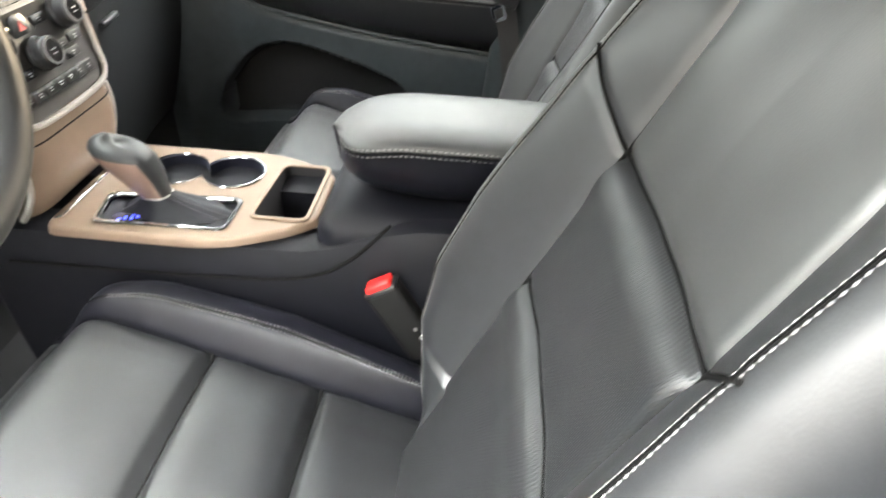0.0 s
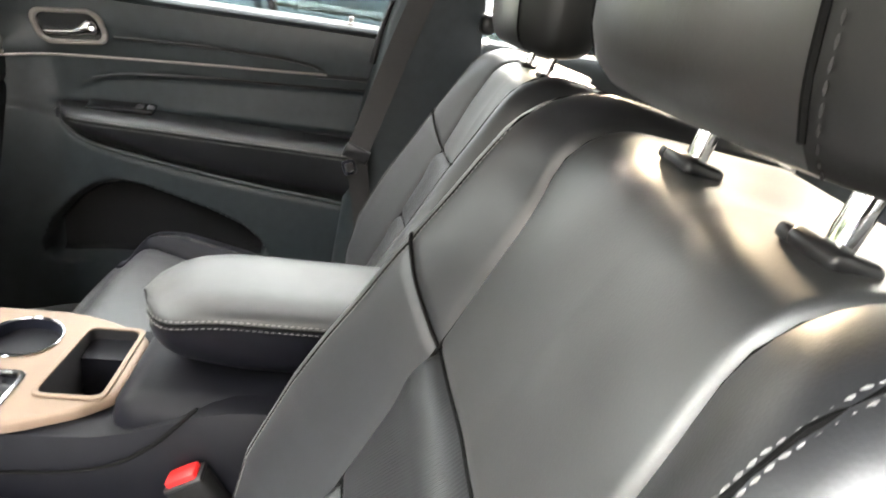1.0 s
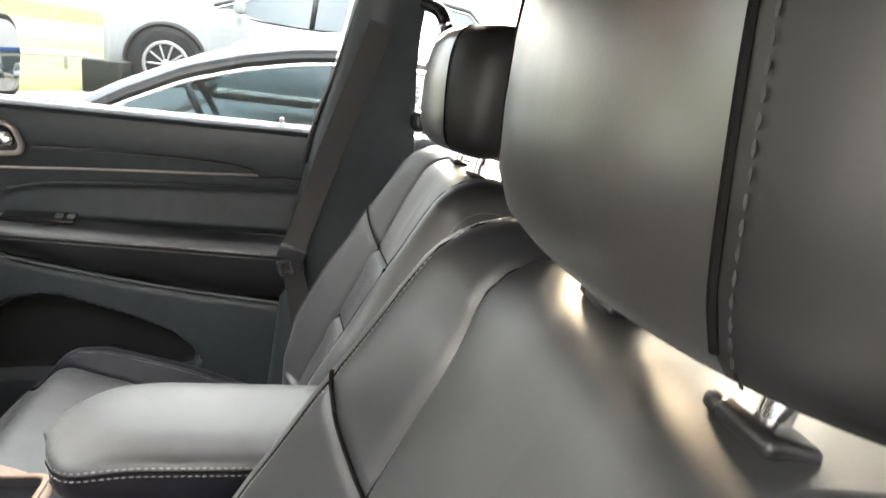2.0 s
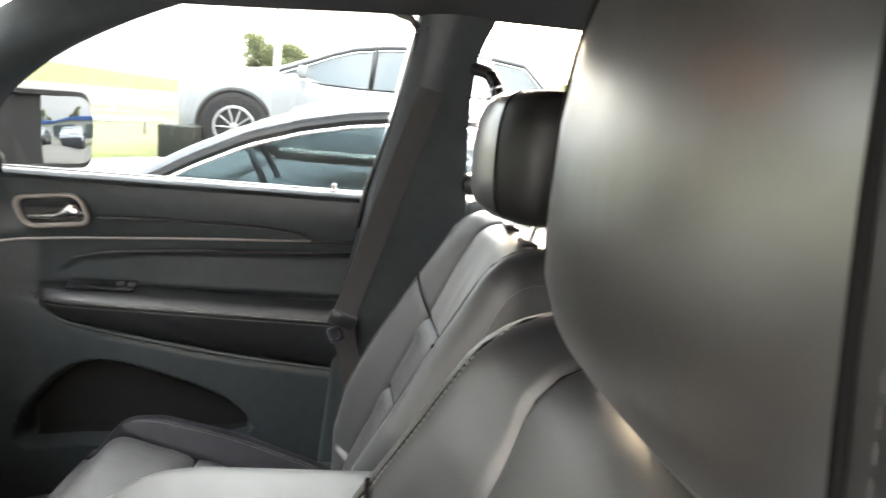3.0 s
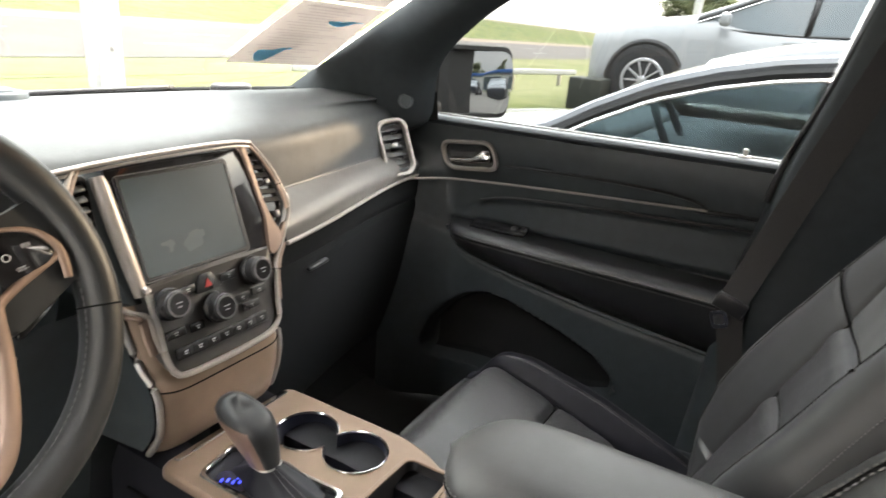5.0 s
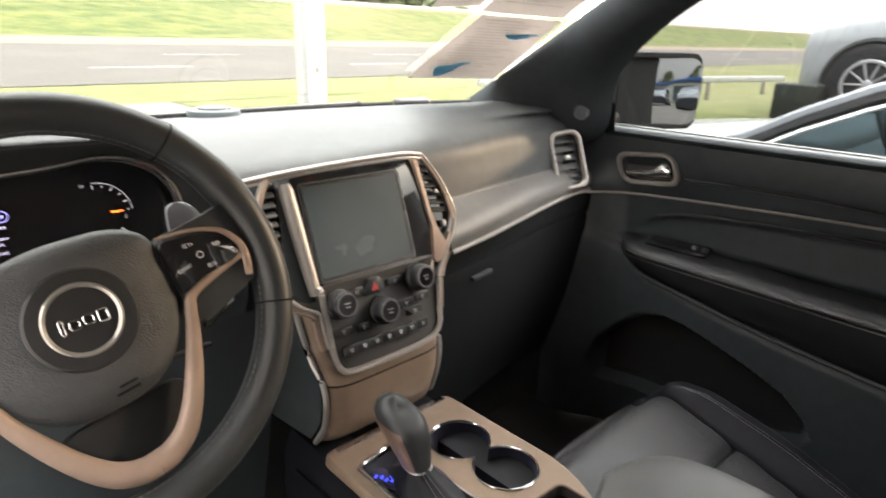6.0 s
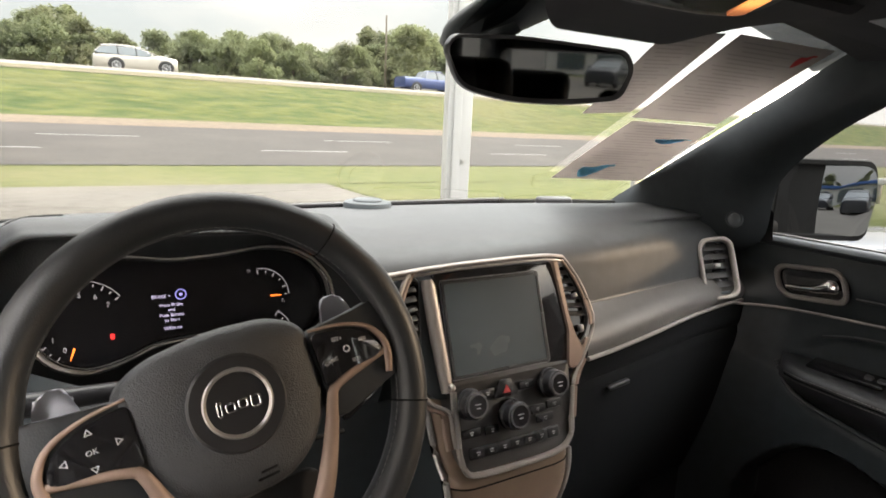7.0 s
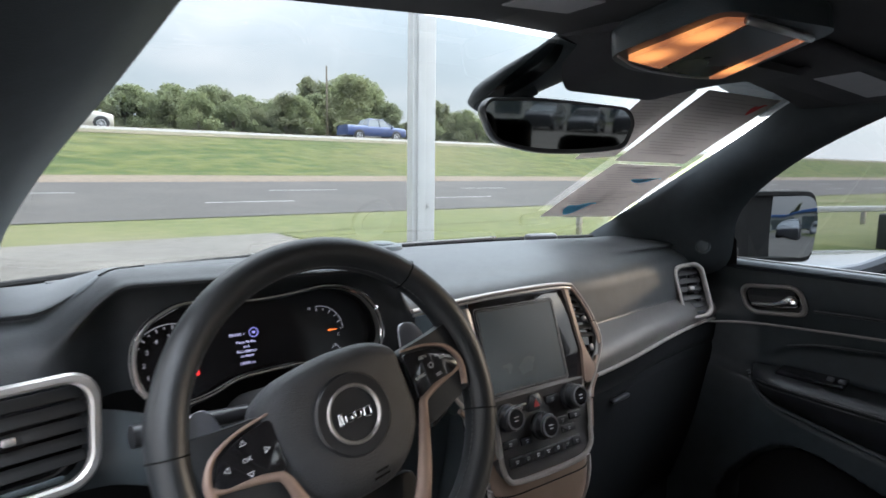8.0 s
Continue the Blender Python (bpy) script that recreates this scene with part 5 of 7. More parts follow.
part("screen_rim", ring(rrect(0.161, 0.127, 0.005), rrect(0.154, 0.120, 0.004), 0.0026, SM @ pose(-0.004, -0.002, 0.0006)), PLASTIC_S, stack)
part("screen_glint", ring(rrect(0.1655, 0.1315, 0.006), rrect(0.163, 0.129, 0.005), 0.0010, SM @ pose(-0.004, -0.002, 0.0009)), KNOB_GREY, stack)
# ledge between the screen and the controls
part("ledge", loft([[SM @ Vector((x, -0.064 - 0.004 * abs(x) / 0.1, 0.0005)) for x in (-0.094, -0.05, 0.0, 0.05, 0.112)], [SM @ Vector((x, -0.076, 0.003)) for x in (-0.092, -0.05, 0.0, 0.05, 0.108)], [LM @ Vector((x, 0.058, 0.002)) for x in (-0.090, -0.05, 0.0, 0.05, 0.102)], [LM @ Vector((x, 0.046, -0.001)) for x in (-0.090, -0.05, 0.0, 0.05, 0.100)]], closed=False), SATIN_GREY, stack, "dark satin ledge under the screen")
low = rounded([(-0.094, 0.056), (0.108, 0.056), (0.102, -0.020), (0.094, -0.058), (-0.080, -0.058), (-0.088, -0.030)], [0.004, 0.004, 0.02, 0.022, 0.022, 0.02])
part("control_face", plate(low, 0.03, LM @ pose(0, 0, -0.032), 0.003), SATIN_GREY, stack, "dark satin control panel")
part("silver_upright", loft([[SM @ Vector((x0 + a * 0.0190 * k, y, zz)) for a, zz in ((0, -0.004), (0.06, 0.003), (0.30, 0.0065), (0.70, 0.0065), (0.94, 0.003), (1, -0.004))] for x0, y, k in ((-0.1100, 0.066, 0.75), (-0.1105, 0.058, 1.0), (-0.1085, 0.0, 1.05), (-0.1045, -0.050, 0.95), (-0.1015, -0.080, 0.8))]), SATIN_TRIM, stack, "satin silver upright beside the screen", sharp=60)
part("upright_foot", tube(smooth_path([SM @ Vector((-0.092, -0.074, 0.002)), LM @ Vector((-0.092, 0.054, 0.003)), LM @ Vector((-0.091, 0.020, 0.002)), LM @ Vector((-0.0905, -0.020, 0.001))], 6), 0.0046, 8), SILVER, stack)
for sx in (-1, 1):
    o = rounded([(sx * 0.1165, 0.069), (sx * 0.130, 0.072), (sx * 0.150, 0.034), (sx * 0.160, 0.002), (sx * 0.162, -0.018), (sx * 0.152, -0.038), (sx * 0.138, -0.053), (sx * 0.130, -0.036), (sx * 0.123, -0.006)][::sx], 0.004)
    c = Vector((sx * 0.139, 0.006))
    inn = [tuple(c + (Vector(p) - c) * 0.90) for p in o]
    v = part("centre_vent", ring(o, inn, 0.006, SM @ pose(0.0, 0, -0.003), 0.0015), PLASTIC_S, stack, "black air vent beside the screen")
    part("well", plate(inn, 0.001, SM @ pose(0, 0, -0.0045)), PIANO, v, smooth=False)
    for k in range(6):
        y = 0.056 - 0.0125 * k
        xl = lerp_curve(y, [(-0.053, 0.138), (-0.036, 0.131), (-0.006, 0.1255), (0.069, 0.1195)])
        xr = lerp_curve(y, [(-0.053, 0.138), (-0.038, 0.150), (-0.018, 0.159), (0.002, 0.157), (0.034, 0.147), (0.072, 0.128)])
        part("slat", rbox(xr - xl, 0.0085, 0.0022, 0.0009, 1, SM @ pose(sx * (xl + xr) / 2, y, 0.0002, -34, 0, sx * -6)), SLAT, v)
    part("slider", rbox(0.010, 0.008, 0.006, 0.002, 2, SM @ pose(sx * 0.139, 0.020, 0.004, 0, 0, 20)), KNOB_GREY, v)
    part("vent_dial", rbox(0.010, 0.011, 0.005, 0.002, 2, SM @ pose(sx * 0.144, -0.029, 0.002)), KNOB_GREY, v)
    # champagne blade between the panel and the vent, turning round the vent's foot
    blade = rounded([(sx * 0.107, 0.076), (sx * 0.1155, 0.076), (sx * 0.122, -0.006), (sx * 0.129, -0.036), (sx * 0.138, -0.056), (sx * 0.150, -0.042), (sx * 0.156, -0.046), (sx * 0.140, -0.066), (sx * 0.118, -0.084), (sx * 0.108, -0.080), (sx * 0.118, -0.030)][::sx], 0.0025)
    if sx > 0:
        part("vent_divider", plate(blade, 0.010, SM @ pose(0, 0, -0.004), 0.003, 2), TRIM, stack, "champagne divider beside the air vent")
    edge = smooth_path([SM @ Vector((sx * 0.128, 0.078, 0.003)), SM @ Vector((sx * 0.142, 0.058, 0.004)), SM @ Vector((sx * 0.156, 0.030, 0.005)), SM @ Vector((sx * 0.1655, 0.000, 0.005)), SM @ Vector((sx * 0.1675, -0.018, 0.005)), SM @ Vector((sx * 0.161, -0.036, 0.005)), SM @ Vector((sx * 0.142, -0.064, 0.004)), SM @ Vector((sx * 0.120, -0.090, 0.003)), LM @ Vector((sx * 0.104 + 0.004, 0.026, 0.003)), LM @ Vector((sx * 0.100 + 0.003, 0.000, 0.002)), LM @ Vector((sx * 0.097 + 0.003, -0.020, 0.001))], 7)
    part("bright_edge", tube(edge, 0.0032, 8), SATIN_TRIM, stack, "satin silver edge of the centre stack")
    part("champagne_edge", tube([p + Vector((-sx * 0.0055, -0.0005, 0)) for p in edge[:32]], 0.0032, 8, flat=0.7), TRIM, stack, "champagne trim edge")
    part("champagne_edge", tube([p + Vector((sx * 0.006, 0.004, -0.002)) for p in edge[44:]], 0.0065, 8, flat=0.6), TRIM, stack, "champagne trim edge")
frame_path = smooth_path([LM @ Vector((x, y, 0.001)) for x, y in ((-0.0905, -0.012), (-0.089, -0.034), (-0.083, -0.052), (-0.068, -0.060), (-0.02, -0.0625), (0.04, -0.0620), (0.078, -0.057), (0.096, -0.042), (0.100, -0.018))], 7)
part("bright_frame", tube(frame_path, 0.0042, 8), SATIN_TRIM, stack, "bright edge below the controls")
top_edge = smooth_path([SM @ Vector((-0.190, 0.074, 0.0)), SM @ Vector((-0.10, 0.080, 0.004)), SM @ Vector((0.0, 0.083, 0.006)), SM @ Vector((0.09, 0.083, 0.006)), SM @ Vector((0.128, 0.079, 0.003))], 8)
part("top_trim", tube(top_edge, 0.0044, 10, flat=0.7), SATIN_TRIM, stack, "champagne trim bar over the screen")
part("top_chrome", tube([p + Vector((0, -0.003, -0.0055)) for p in top_edge], 0.0020, 8), SILVER, stack)


def knob(x, y, r, deep):
    m = LM @ pose(x, y, 0)
    k = part("knob", joined(plate(circle(r, 28), deep, m, 0.004, 3), ring(circle(r * 1.13, 28), circle(r * 0.9, 28), deep * 0.35, m, 0.002)), PLASTIC_S, stack, "black climate knob with a bright ring")
    part("knob_ring", ring(circle(r * 0.86, 28), circle(r * 0.74, 28), 0.0016, m @ pose(0, 0, deep - 0.0004)), KNOB_GREY, k)
    part("knob_cap", plate(circle(r * 0.72, 24), 0.001, m @ pose(0, 0, deep - 0.0004)), PIANO, k)
    bars("symbol", [(0, 0.002, r * 0.5, 0.0012), (0, -0.003, r * 0.35, 0.0012)], m @ pose(0, 0, deep + 0.0008), WHITE_INK, k)


knob(-0.070, 0.032, 0.0180, 0.024)
knob(0.066, 0.036, 0.0180, 0.024)
knob(-0.004, 0.006, 0.0185, 0.022)
hz = part("hazard_button", plate(rounded([(-0.020, -0.011), (0.020, -0.011), (0.009, 0.012), (-0.009, 0.012)], 0.003), 0.005, LM @ pose(-0.010, 0.042, 0), 0.0015), PLASTIC_S, stack)
part("triangle", plate([(-0.0060, -0.0055), (0.0060, -0.0055), (0, 0.0055)], 0.0008, LM @ pose(-0.010, 0.0415, 0.005)), RED_DULL, hz, "red hazard triangle", smooth=False)
for x, y, w in ((-0.039, 0.040, 0.024), (0.026, 0.040, 0.026), (-0.070, -0.006, 0.030), (-0.038, -0.008, 0.022), (0.040, 0.004, 0.026), (0.070, 0.006, 0.026), (0.052, -0.010, 0.030)):
    b = part("button", rbox(w, 0.0115, 0.004, 0.0018, 2, LM @ pose(x, y, 0.001)), PLASTIC_S, stack)
    bars("symbol", [(0, 0.001, 0.006, 0.0010), (0, -0.002, 0.004, 0.0008)], LM @ pose(x, y, 0.0032), WHITE_INK, b)
part("key_bar", rbox(0.150, 0.0155, 0.005, 0.003, 3, LM @ pose(-0.001, -0.0325, 0.001)), PLASTIC_S, stack, "row of black keys")
for k in range(7):
    b = part("key", rbox(0.0198, 0.0135, 0.004, 0.0015, 2, LM @ pose(-0.064 + 0.0210 * k, -0.0325, 0.0028)), PLASTIC_S, stack)
    bars("symbol", [(0, 0.0016, 0.006, 0.0012), (0, -0.0014, 0.004, 0.0010)], LM @ pose(-0.064 + 0.0210 * k, -0.0325, 0.0050), WHITE_INK, b)


# the champagne surround of the controls, down to the console
DROP = smooth_path([(0.622, 0.995, 0), (0.606, 0.955, 0), (0.592, 0.915, 0), (0.574, 0.876, 0), (0.560, 0.858, 0), (0.554, 0.835, 0), (0.555, 0.812, 0), (0.560, 0.788, 0), (0.569, 0.766, 0), (0.578, 0.752, 0)], 6)


def drop_fn(u, v):
    s = v * (len(DROP) - 1)
    i = min(int(s), len(DROP) - 2)
    P = DROP[i].lerp(DROP[i + 1], s - i)
    w = lerp_curve(v, [(0, 0.118), (0.15, 0.112), (0.40, 0.105), (0.55, 0.102), (0.8, 0.100), (1, 0.106)])
    k = 2 * u - 1
    return Vector((CX + 0.003 + w * k, P.x + 0.022 * abs(k) ** 8, P.y))


part("drop_panel", sheet(drop_fn, 44, 50, -0.012), TRIM_DIMMED, stack, "champagne surround below the controls")
part("seam", tube([drop_fn(i / 30, 0.50) + Vector((0, -0.0006, 0)) for i in range(31)], 0.0011, 5), SEAM, stack)
for sx in (0, 1):
    part("bright_side", tube([drop_fn(sx, i / 30) + Vector(((sx * 2 - 1) * 0.001, -0.006, 0)) for i in range(31)], 0.0045, 8), SILVER, stack, "satin edge of the stack")
    part("side_cheek", sheet(lambda u, v: drop_fn(sx, v) + Vector(((sx * 2 - 1) * 0.002, 0.005 + 0.16 * u, -0.02 * u)), 6, 20), PLASTIC, stack)

# ---------------------------------------------------------------- centre console
console = thing("centre_console", "centre console with champagne top, cup holders and padded armrest", "console")
ZC = 0.755


def console_side(sx, x_top):
    rows = []
    for i in range(25):
        y = 0.66 - 0.84 * i / 24
        zt = ZC - 0.012 + 0.045 * smoothstep(0.26, 0.08, y)
        rows.append([Vector((CX + sx * a, y, z)) for a, z in ((x_top - 0.02, zt), (x_top, zt - 0.004), (x_top + 0.012, zt - 0.03), (x_top + 0.016, zt - 0.09), (x_top + 0.008, 0.52), (x_top - 0.01, 0.36), (x_top - 0.06, 0.36), (x_top - 0.06, zt - 0.01))])
    return loft(rows)


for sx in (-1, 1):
    part("side", console_side(sx, 0.104), FLANK_SHADED, console, "soft black console flank, darkened for shade")
groove = smooth_path([(CX - 0.121, 0.62, 0.700), (CX - 0.121, 0.36, 0.702), (CX - 0.121, 0.24, 0.712), (CX - 0.121, 0.18, 0.745), (CX - 0.120, 0.13, 0.800)], 8)
part("groove", tube(groove, 0.0022, 6), SEAM, console)
part("core", rbox(0.20, 0.46, 0.22, 0.03, 4, pose(CX, 0.0, 0.675)), FLANK_SHADED, console)
part("floor_tray", rbox(0.17, 0.52, 0.02, 0.004, 2, pose(CX, 0.42, 0.64)), PIANO, console)

# the top: a champagne plate with holes for the gate, the cups and the bin
GATE = [(-0.080, 0.345), (-0.014, 0.345), (-0.022, 0.515), (-0.082, 0.505)]
BIN = [(-0.045, 0.250), (0.090, 0.250), (0.090, 0.312), (-0.045, 0.318)]
CUPS = ((0.0575, 0.4600), (0.0600, 0.3800))
CUP_R = 0.0425
TOP = rounded([(-0.100, 0.560), (-0.100, 0.345), (-0.064, 0.268), (-0.038, 0.240), (0.080, 0.240), (0.112, 0.300), (0.124, 0.345), (0.124, 0.560)], [0.02, 0.05, 0.03, 0.012, 0.02, 0.04, 0.04, 0.02], 6)


def figure_eight(r):
    """The joined outline of the two cup wells."""
    (xa, ya), (xb, yb) = CUPS
    d = Vector((xb - xa, yb - ya))
    half = math.acos(min(1.0, d.length / 2 / r))
    base = math.atan2(d.y, d.x)
    pts = []
    for (cx, cy), mid in ((CUPS[0], base + math.pi), (CUPS[1], base)):
        a0, a1 = mid - (math.pi - half), mid + (math.pi - half)
        pts += [(cx + r * math.cos(a0 + (a1 - a0) * i / 40), cy + r * math.sin(a0 + (a1 - a0) * i / 40)) for i in range(40)]
    return pts


gate_r, bin_r, cup_r = rounded(GATE, 0.012), rounded(BIN, 0.012), figure_eight(CUP_R)
bm = bmesh.new()
edges = []
for loop in (TOP, gate_r, bin_r, cup_r):
    vs = [bm.verts.new((*p, ZC)) for p in loop]
    edges += [bm.edges.new((vs[i - 1], vs[i])) for i in range(len(vs)) if (vs[i - 1].co - vs[i].co).length > 1e-7]
bmesh.ops.triangle_fill(bm, use_beauty=True, edges=edges)
part("top_plate", bm, TRIM_DIMMED, console, "champagne console top plate", smooth=False)
rim = [(p, Vector((p[0] - 0.012, p[1] - 0.42)).normalized()) for p in TOP]
part("top_edge", loft([[(p[0] + n.x * a, p[1] + n.y * a, ZC - b) for p, n in rim] for a, b in ((0, 0), (0.003, 0.0012), (0.005, 0.004), (0.006, 0.012))], caps=False), TRIM_DIMMED, console, "rounded champagne edge")
up = pose(0, 0, ZC)
part("gate_frame", ring(rounded([(x * 1.0 + (0.006 if x > -0.05 else -0.006), y + (0.006 if y > 0.4 else -0.006)) for x, y in GATE], 0.014), gate_r, 0.005, up @ pose(0, 0, -0.001), 0.0015), CHROME, console, "chrome shifter gate frame")
part("gate_boot", plate(gate_r, 0.004, pose(0, 0, ZC - 0.008)), LEATHER_SHADED, console, "black shifter gate")
part("gate_display", plate(rrect(0.022, 0.050, 0.010), 0.002, pose(-0.066, 0.468, ZC - 0.0035, 0, 0, 4)), material("gate_black", (0.01, 0.01, 0.02), 0.2), console, "dark oval gear display")
bars("gate_marks", [(-0.003 + 0.002 * (k % 2), 0.015 - 0.0075 * k, 0.007, 0.0034) for k in range(5)] + [(0.004, -0.004, 0.0024, 0.006)], pose(-0.066, 0.468, ZC - 0.001, 0, 0, 24), LIT_GATE, console, "lit blue shifter markings")
part("bin_rim", ring(rounded([(x + (0.006 if x > 0 else -0.006), y + (0.006 if y > 0.28 else -0.006)) for x, y in BIN], 0.015), bin_r, 0.003, up, 0.001), TRIM_DIMMED, console)
part("bin", joined(loft([[(*p, ZC) for p in bin_r], [(p[0] * 0.96, p[1], ZC - 0.10) for p in bin_r]], caps=False), plate(bin_r, 0.002, pose(0, 0, ZC - 0.10))), PLASTIC_S, console, "black storage bin")
CUP_DARK = material("cup_rubber", (0.006, 0.007, 0.013), 0.35, grain=0.2)
cup_low = figure_eight(CUP_R * 0.965)
part("cup_holder", joined(loft([[(*p, ZC) for p in cup_r], [(*p, ZC - 0.085) for p in cup_low]], caps=False), plate(cup_low, 0.002, pose(0, 0, ZC - 0.086))), CUP_DARK, console, "deep black twin cup holder")
part("cup_ring", ring([(p[0] + (p[0] - 0.0588) * 0.06, p[1] + (p[1] - 0.42) * 0.035) for p in cup_r], cup_r, 0.004, up @ pose(0, 0, -0.0005), 0.0012), CHROME, console, "chrome cup holder rim")
part("front_trim", rbox(0.196, 0.014, 0.006, 0.0025, 2, pose(CX + 0.001, 0.552, ZC + 0.002, -18, 0, 0)), CHROME, console, "bright strip at the foot of the stack")

# armrest
rows = []
for i in range(36):
    t = i / 35
    y = 0.212 - 0.345 * t
    w = 0.076 * (1 - (1 - min(1, t / 0.16)) ** 2.4) ** 0.5 + 0.004
    ht = 0.019 * (1 - (1 - min(1, t / 0.2)) ** 2) ** 0.5
    hb = 0.086 * (1 - (1 - min(1, t / 0.40)) ** 2) ** 0.5
    row = []
    for a in range(48):
        th = 2 * math.pi * a / 48
        c, s = math.cos(th), math.sin(th)
        ex = abs(c) ** 0.55 * math.copysign(1, c)
        ey = abs(s) ** (0.95 if s > 0 else 0.65) * math.copysign(1, s)
        row.append(Vector((0.026 + w * ex * (1 - 0.14 * max(0, -ey)), y + 0.012 * (1 - ex * ex) * (1 - t), 0.858 + 0.010 * smoothstep(0, 0.3, t) + (ht if ey > 0 else hb) * ey)))
    rows.append(row)
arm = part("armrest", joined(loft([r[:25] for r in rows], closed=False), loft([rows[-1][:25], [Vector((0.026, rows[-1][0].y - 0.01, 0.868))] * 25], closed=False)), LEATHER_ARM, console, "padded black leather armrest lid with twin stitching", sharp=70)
# second tone of the armrest; its leather is also darkened for shade
part("armrest_base", loft([r[24:] + r[:1] for r in rows], closed=False), LEATHER_SHADED, arm, "two-tone lower half of the armrest, darkened further for shade", sharp=70)
for dz in (0.0045, -0.0045):
    path = [r[24] + Vector((-0.0006, 0, dz)) for r in rows[::-1]] + [r[0] + Vector((0.0006, 0, dz)) for r in rows]
    stitches("stitching", path, arm, THREAD, 0.0066, 0.0044, 0.0008)
part("seam", tube([r[24] + Vector((0.0004, 0, 0)) for r in rows[::-1]] + [r[0] for r in rows], 0.0015, 6), SEAM, arm)

# gear selector
gs = thing("gear_selector", "leather gear selector with champagne inlay", "gear selector")
base = Vector((-0.038, 0.432, ZC - 0.004))
tip = Vector((-0.043, 0.464, ZC + 0.074))
boot = []
for k in range(9):
    t = k / 8
    c = base.lerp(tip, 0.40 * t)
    r = 0.026 * (1 - t) ** 1.2 + 0.012
    boot.append([c + Vector((r * math.cos(a) * 0.95, r * math.sin(a) * (1.9 - 0.85 * t) - 0.012 * (1 - t), 0.0025 * math.sin(7 * a) * (1 - t))) for a in [2 * math.pi * i / 28 for i in range(28)]])
part("boot", loft(boot), LEATHER_SHADED, gs, "black leather boot", sharp=60)
for da in (-0.16, 0.16):
    a = radians(250) + da
    stitches("stitching", smooth_path([Vector((sum(p.x for p in r) / 28 + (max(p.x for p in r) - min(p.x for p in r)) * 0.505 * math.cos(a), sum(p.y for p in r) / 28 + (max(p.y for p in r) - min(p.y for p in r)) * 0.505 * math.sin(a), r[0].z + 0.0005)) for r in boot], 3), gs, THREAD_ARM, 0.004, 0.0028, 0.0006)


def grip(t, a):
    """The pistol grip: slim at the boot, swelling to a rounded head that leans ahead."""
    rx = lerp_curve(t, [(0.30, 0.0150), (0.50, 0.0190), (0.75, 0.0235), (1.0, 0.0270), (1.12, 0.0260), (1.22, 0.0210), (1.29, 0.012), (1.31, 0.002)])
    ry = lerp_curve(t, [(0.30, 0.0180), (0.50, 0.0225), (0.75, 0.0290), (1.0, 0.0355), (1.12, 0.0350), (1.22, 0.0285), (1.29, 0.016), (1.31, 0.003)])
    c, q = base.lerp(tip, t), (math.cos(a), math.sin(a))
    return c + Vector((rx * math.copysign(abs(q[0]) ** 0.72, q[0]), ry * math.copysign(abs(q[1]) ** 0.80, q[1]) + 0.004 * smoothstep(0.6, 1.1, t), 0.006 * q[1] * smoothstep(0.7, 1.1, t)))


heights = [0.30, 0.40, 0.50, 0.62, 0.75, 0.88, 1.0, 1.07, 1.12, 1.17, 1.22, 1.26, 1.29, 1.31]
part("knob", loft([[grip(t, 2 * math.pi * i / 36) for i in range(36)] for t in heights]), RIM_SKIN, gs, "smooth black leather knob", sharp=70)
inl = [[grip(t, radians(95 + 130 * i / 14)) * 1.0 + Vector((-0.0010, 0.0004, 0.0)) for i in range(15)] for t in heights[:8]]
part("inlay", loft(inl, closed=False), INLAY, gs, "brown champagne inlay on the side of the grip")
part("collar", tube([grip(0.32, 2 * math.pi * i / 24) for i in range(24)], 0.0016, 6, closed=True), SILVER, gs)

# ---------------------------------------------------------------- steering wheel
wheel = thing("steering_wheel", "black leather steering wheel turned slightly, champagne lower spoke", "steering wheel")
WM = F(-0.375, 0.450, 1.080, 22, 0, 12)
RIM_R, RIM_T, RIM_Z = 0.1615, 0.0164, -0.012


def rim_point(a, r=RIM_R, z=RIM_Z):
    return WM @ Vector((r * math.cos(a), r * math.sin(a), z))


rim_rows = []
for i in range(96):
    a = 2 * math.pi * i / 96
    grip = 1 + 0.10 * math.exp(-((math.sin(a) - 0.35) / 0.12) ** 2)
    row = []
    for j in range(14):
        b = 2 * math.pi * j / 14
        row.append(WM @ Vector(((RIM_R + RIM_T * grip * math.cos(b)) * math.cos(a), (RIM_R + RIM_T * grip * math.cos(b)) * math.sin(a), RIM_Z + RIM_T * 1.18 * math.sin(b))))
    rim_rows.append(row)
rim_rows.append(rim_rows[0])
part("rim", loft(rim_rows, caps=False), RIM_SKIN, wheel, "smooth black leather rim", sharp=70)
stitches("stitching", [rim_point(2 * math.pi * i / 160, RIM_R - RIM_T * 0.94, RIM_Z + 0.006) for i in range(161)], wheel, THREAD_ARM, 0.006, 0.0045, 0.0008)
for ang in (42, 168, -22, 210):
    a = radians(ang)
    part("rim_seam", tube([WM @ Vector(((RIM_R + RIM_T * 1.03 * math.cos(b)) * math.cos(a), (RIM_R + RIM_T * 1.03 * math.cos(b)) * math.sin(a), RIM_Z + RIM_T * 1.2 * math.sin(b))) for b in [2 * math.pi * i / 16 for i in range(16)]], 0.0008, 5, closed=True), SEAM, wheel)
pad = rounded([(-0.086, 0.040), (-0.056, 0.057), (0.0, 0.063), (0.050, 0.058), (0.076, 0.042), (0.076, -0.010), (0.071, -0.034), (0.053, -0.060), (0.024, -0.077), (-0.026, -0.077), (-0.056, -0.060), (-0.076, -0.030), (-0.084, 0.005)], 0.016, 4)
pad_rows = []
